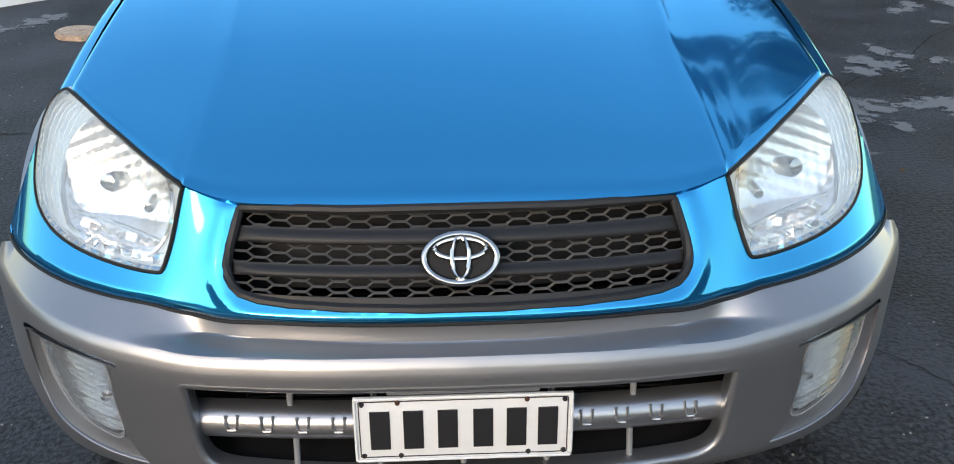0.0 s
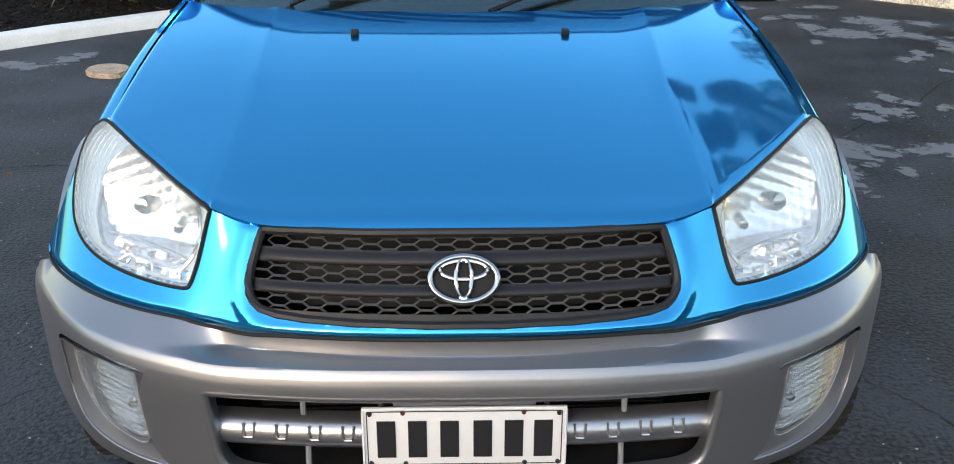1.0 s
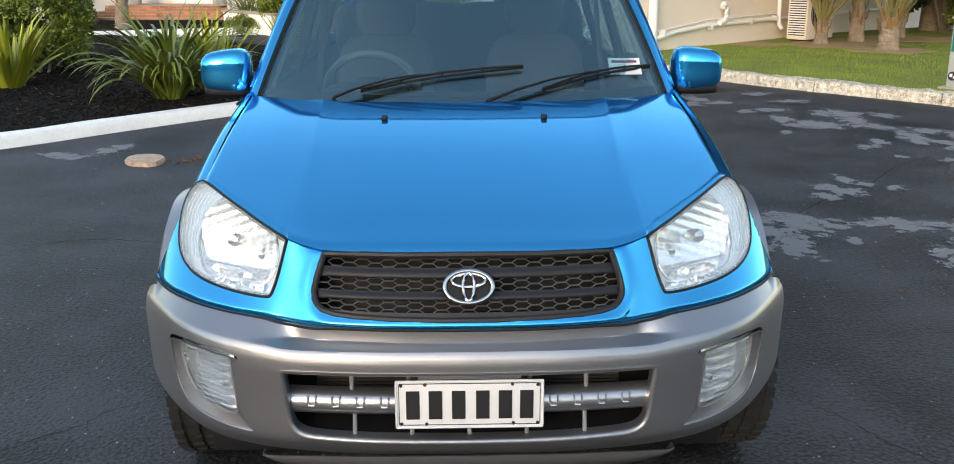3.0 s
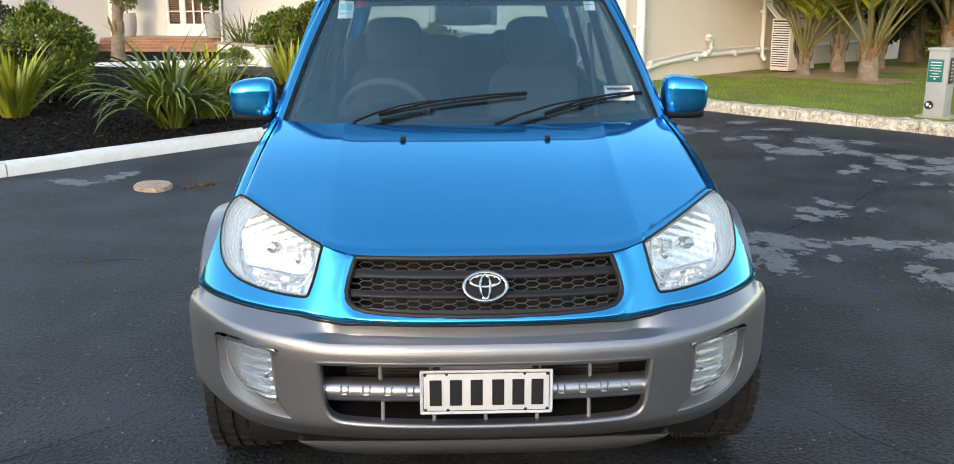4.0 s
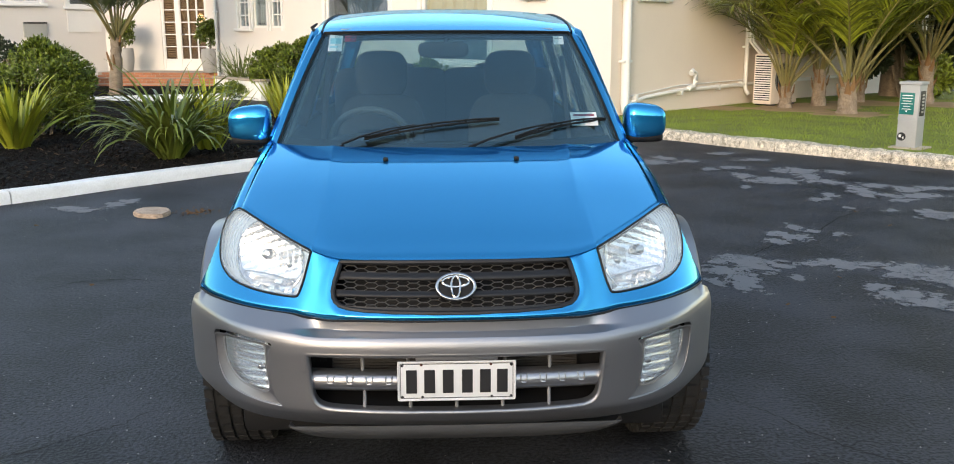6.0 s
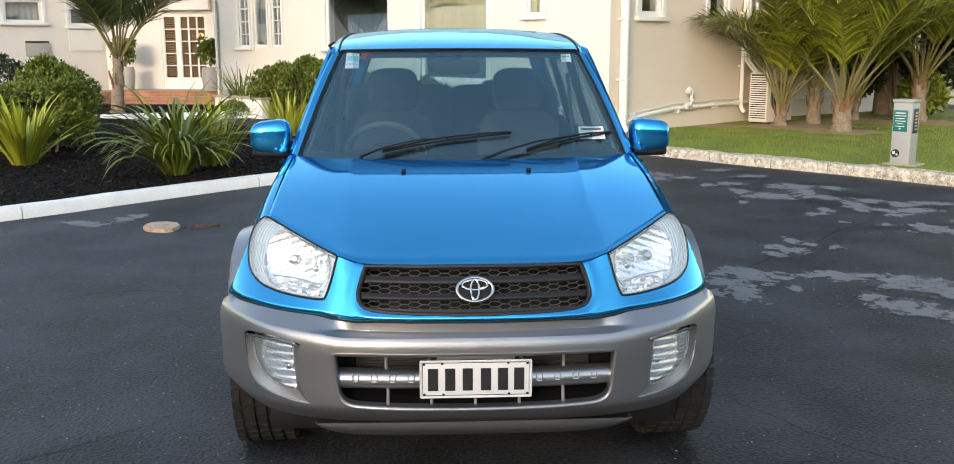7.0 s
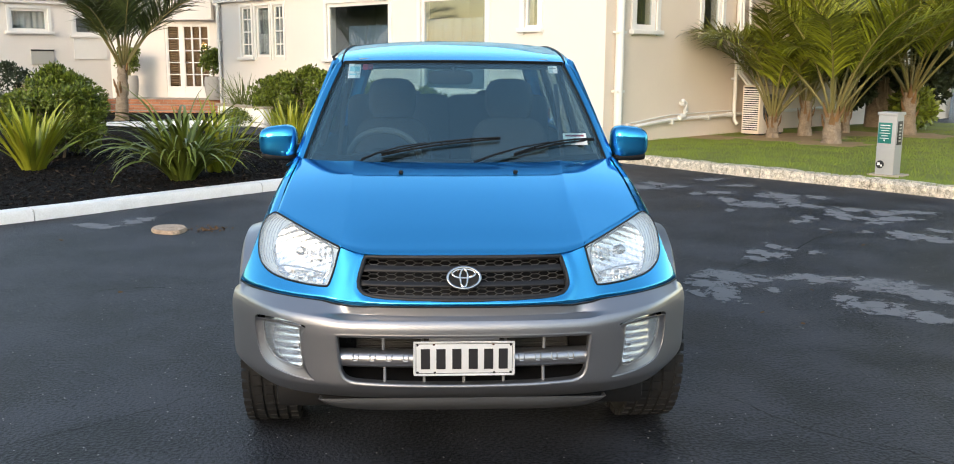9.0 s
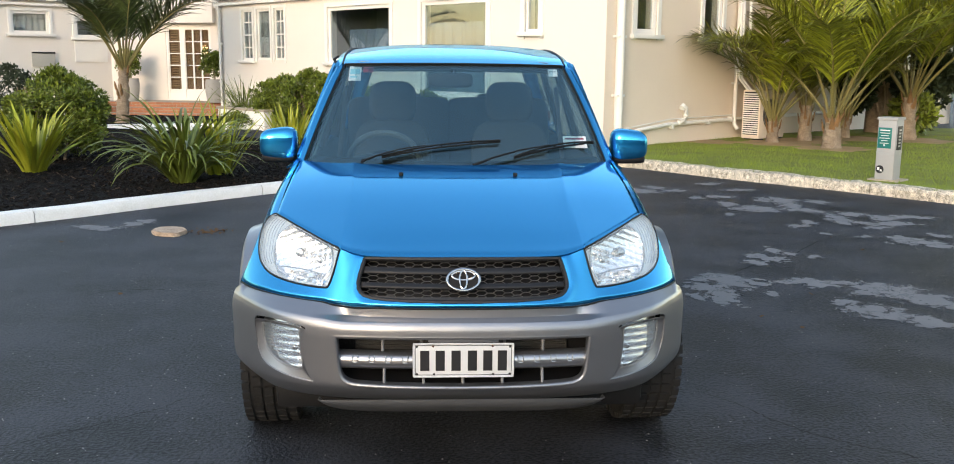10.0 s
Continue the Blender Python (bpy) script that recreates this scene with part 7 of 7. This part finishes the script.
def wiper(base, joint, start, tip, bend):
    root = new("wiper")
    root.parent = CAR
    tagged(root, "black windscreen wiper at rest")
    a, j = on_screen(*base, 0.03), on_screen(*joint, 0.035)
    part("pivot", lathe(bmesh.new(), [(0.014, -0.03), (0.013, -0.012), (0.008, -0.004), (0, -0.003)], 16, "z", Matrix.Translation(a)), BLACK, root)
    part("arm", tube(bmesh.new(), [a, a.lerp(j, 0.25) + Vector((0, 0, 0.01)), a.lerp(j, 0.6) + Vector((0, 0, 0.012)), j], [0.011, 0.009, 0.007, 0.005], 6, flat=0.5), BLACK, root)
    pts = [on_screen(start[0] + (tip[0] - start[0]) * t, start[1] + (tip[1] - start[1]) * t + bend * math.sin(t * math.pi), 0.016) for t in steps(0, 1, 16)]
    part("blade", tube(bmesh.new(), [p + Vector((0, 0.003, -0.006)) for p in pts], 0.005, 6), BLACK, root)
    part("blade_frame", tube(bmesh.new(), [p + Vector((0, -0.002, 0.001 + 0.006 * math.sin(k / 16 * math.pi))) for k, p in enumerate(pts)], 0.0045, 6), BLACK, root)
    for k in (4, 8, 12):
        part("clip", tube(bmesh.new(), [pts[k] + Vector((0, 0.004, -0.01)), pts[k] + Vector((0, -0.006, 0.010))], 0.004, 5), BLACK, root)


wiper((-0.43, 0.02), (-0.14, 0.165), (-0.34, 0.085), (0.20, 0.225), 0.028)
wiper((0.075, 0.02), (0.43, 0.155), (0.26, 0.09), (0.65, 0.185), 0.024)


def sticker(x, v, w, h, mat, bars, label):
    m = Matrix.Translation(on_screen(x, v, -0.006))
    s = (Vector(screen_point(0.5, 0.9)) - Vector(screen_point(0.5, 0.7))).normalized()
    n = Vector((1, 0, 0)).cross(s)
    for k, col in enumerate((Vector((1, 0, 0)), -n, s)):
        m.col[k][:3] = col
    ob = part("sticker", boxed(-w / 2, w / 2, -0.0006, 0.0006, -h / 2, h / 2, m=m), mat, CAR, label, smooth=False)
    for (x0, x1, z0, z1, mt) in bars:
        part("writing_bar", boxed(x0 * w, x1 * w, -0.0012, -0.0008, z0 * h, z1 * h, m=m), mt, ob, smooth=False)
        part("writing_bar", boxed(x0 * w, x1 * w, 0.0008, 0.0012, z0 * h, z1 * h, m=m), mt, ob, smooth=False)


PALEBLUE = material("pale_blue_sticker", (0.25, 0.55, 0.62), 0.6, 0.0, 0.1, 30.0, 200.0, 0.0)
DARKRED = material("dark_red_sticker", (0.22, 0.03, 0.05), 0.6, 0.0, 0.1, 30.0, 200.0, 0.0)
sticker(-0.485, 0.90, 0.06, 0.12, PLATE, ((-0.4, 0.4, -0.05, 0.3, PALEBLUE), (-0.4, 0.2, -0.3, -0.2, PALEBLUE)), "white and pale blue paper sticker on the windscreen")
sticker(-0.42, 0.945, 0.05, 0.045, DARKRED, ((-0.4, 0.4, 0.1, 0.25, INK),), "small dark red sticker on the windscreen")
sticker(0.485, 0.925, 0.045, 0.06, PLATE, ((-0.35, 0.35, 0.1, 0.2, GREYPAINT),), "small white sticker on the windscreen")
sticker(0.56, 0.215, 0.11, 0.085, PLATE, ((-0.4, 0.4, 0.2, 0.36, DARKRED), (-0.45, 0.45, -0.2, -0.1, PALEBLUE)), "white registration label low on the windscreen")


def pillow(bm, cx, cy, cz, rx, ry, rz, e=0.45, n=24, taper=0.0, m=None):
    """A rounded block."""
    def q(c, p):
        return math.copysign(abs(c) ** p, c)

    rows = []
    for j in range(1, n):
        b = -math.pi / 2 + math.pi * j / n
        row = []
        for i in range(2 * n):
            a = math.pi * i / n
            x, y, z = q(math.cos(b), e) * q(math.cos(a), e), q(math.cos(b), e) * q(math.sin(a), e), q(math.sin(b), e)
            k = 1 + taper * x
            v = Vector((cx + rx * x, cy + ry * y, cz + rz * z * k))
            row.append(bm.verts.new(m @ v if m is not None else v))
        rows.append(row)
    for a, b in zip(rows, rows[1:]):
        for i in range(2 * n):
            bm.faces.new((a[i], a[(i + 1) % (2 * n)], b[(i + 1) % (2 * n)], b[i]))
    bm.faces.new(rows[0][::-1]), bm.faces.new(rows[-1])
    return bm


for sgn in (-1, 1):
    root = new("door_mirror")
    root.parent = CAR
    tagged(root, "blue door mirror with a black base")
    part("shell", pillow(bmesh.new(), sgn * 0.848, 1.37, 1.164, 0.09, 0.068, 0.078, 0.58, 20, sgn * -0.13), BLUE, root)
    part("underside", pillow(bmesh.new(), sgn * 0.845, 1.375, 1.098, 0.084, 0.062, 0.022, 0.5, 14), BLACK, root)
    part("glass", boxed(sgn * 0.852 - 0.075, sgn * 0.852 + 0.075, 1.437, 1.443, 1.105, 1.222, 0.002), CHROME, root)
    part("mount", boxed(sgn * 0.77 - 0.03, sgn * 0.77 + 0.03, 1.35, 1.44, 1.06, 1.15, 0.012), BLACK, root)
part("aerial", tube(bmesh.new(), [(-0.598, 1.66, 1.55), (-0.608, 1.66, 1.565), (-0.59, 1.70, 1.582)], [0.009, 0.008, 0.005], 8), BLACK, CAR, "stubby black aerial base")

# ---- cabin ----
DB = part("dashboard", sheet(lambda u, v: ((2 * u - 1) * 0.70, 1.13 + 0.16 * (2 * u - 1) ** 2 * (1 - v) + 0.55 * v, 1.045 + 0.02 * math.sin(v * 3) - 0.35 * max(0, v - 0.8) / 0.2 * (v > 0.8)), 24, 20, 0.02), DASH, CAR, "charcoal dashboard")
part("binnacle", pillow(bmesh.new(), -0.36, 1.52, 1.05, 0.17, 0.10, 0.05, 0.6, 12), DASH, DB)
sw = Matrix.Translation((-0.36, 1.74, 1.035)) @ Matrix.Rotation(radians(-62), 4, "X")
SW = part("steering_wheel", tube(bmesh.new(), [sw @ Vector((0.185 * math.cos(a * 0.1571), 0.185 * math.sin(a * 0.1571), 0)) for a in range(40)], 0.016, 8, closed=True), WHEELGREY, CAR, "grey steering wheel")
part("wheel_boss", pillow(bmesh.new(), 0, 0, 0, 0.08, 0.07, 0.03, 0.6, 12, m=sw), DASH, SW)
part("wheel_spoke", tube(bmesh.new(), [sw @ Vector((-0.18, 0, 0)), sw @ Vector((0.18, 0, 0))], 0.014, 6), DASH, SW)
part("column", tube(bmesh.new(), [sw @ Vector((0, 0, 0)), (-0.36, 1.5, 0.93)], 0.04, 10), DASH, SW)


def seat(x, y, name, wide, back_h, rest_h):
    root = new(name)
    root.parent = CAR
    tilt = Matrix.Translation((x, y, 0.62)) @ Matrix.Rotation(radians(-16), 4, "X")
    part("cushion", pillow(bmesh.new(), x, y - 0.26, 0.60, wide / 2, 0.27, 0.09, 0.5, 12), SEAT, root)
    part("backrest", pillow(bmesh.new(), 0, 0, back_h / 2, wide / 2, 0.07, back_h / 2, 0.5 if rest_h > 0.1 else 0.2, 16, m=tilt), SEAT, root, "grey cloth backrest")
    part("headrest", pillow(bmesh.new(), 0, 0, back_h + rest_h / 2 - 0.015, 0.14, 0.05, rest_h / 2, 0.6, 12, m=tilt), SEAT, root, "grey cloth headrest")
    for s in (-0.05, 0.05):
        part("post", tube(bmesh.new(), [tilt @ Vector((s, 0, back_h - 0.05)), tilt @ Vector((s, 0, back_h + 0.08))], 0.006, 6), CHROME, root)


seat(-0.345, 2.25, "front_seat", 0.46, 0.62, 0.25)
seat(0.345, 2.25, "front_seat", 0.46, 0.62, 0.25)
for x in (-0.33, 0.33):
    seat(x, 3.12, "rear_seat", 0.70, 0.72, 0.05)
part("headliner", sheet(lambda u, v: (lambda p: (p[0] * 0.97, p[1] + 0.06, p[2] - 0.04))(roof_point(u, v)), 16, 16), LINER, CAR, "pale grey headliner")
part("rear_wiper_cover", pillow(bmesh.new(), -0.03, 3.98, 1.225, 0.1, 0.05, 0.045, 0.7, 12), DASH, CAR, "rounded cover of the rear wiper motor")
part("parcel_shelf", boxed(-0.6, 0.6, 3.5, 3.99, 1.15, 1.185, 0.012), DASH, CAR, "dark parcel shelf below the rear window")
part("rear_mirror", pillow(bmesh.new(), -0.02, 1.56, 1.468, 0.112, 0.018, 0.036, 0.5, 12), DASH, CAR, "inside rear-view mirror")
part("mirror_stalk", tube(bmesh.new(), [(0, 1.60, 1.54), (-0.01, 1.57, 1.49)], 0.012, 8), DASH, CAR)
for sgn in (-1, 1):
    part("sun_visor", boxed(sgn * 0.30 - 0.18, sgn * 0.30 + 0.18, 1.66, 1.80, 1.545, 1.56, 0.006), LINER, CAR)
    part("door_card", boxed(sgn * 0.765 - 0.02, sgn * 0.765 + 0.02, 1.3, 4.0, 0.4, 1.06, 0.01), CABIN, CAR)
    part("pillar_trim", tube(bmesh.new(), [(sgn * 0.70, 1.27, 1.08), (sgn * 0.57, 1.66, 1.51)], 0.022, 6), LINER, CAR)
    part("seat_belt", tube(bmesh.new(), [(sgn * 0.60, 2.27, 1.42), (sgn * 0.66, 2.28, 0.9)], 0.018, 4, flat=0.2), CABIN, CAR)
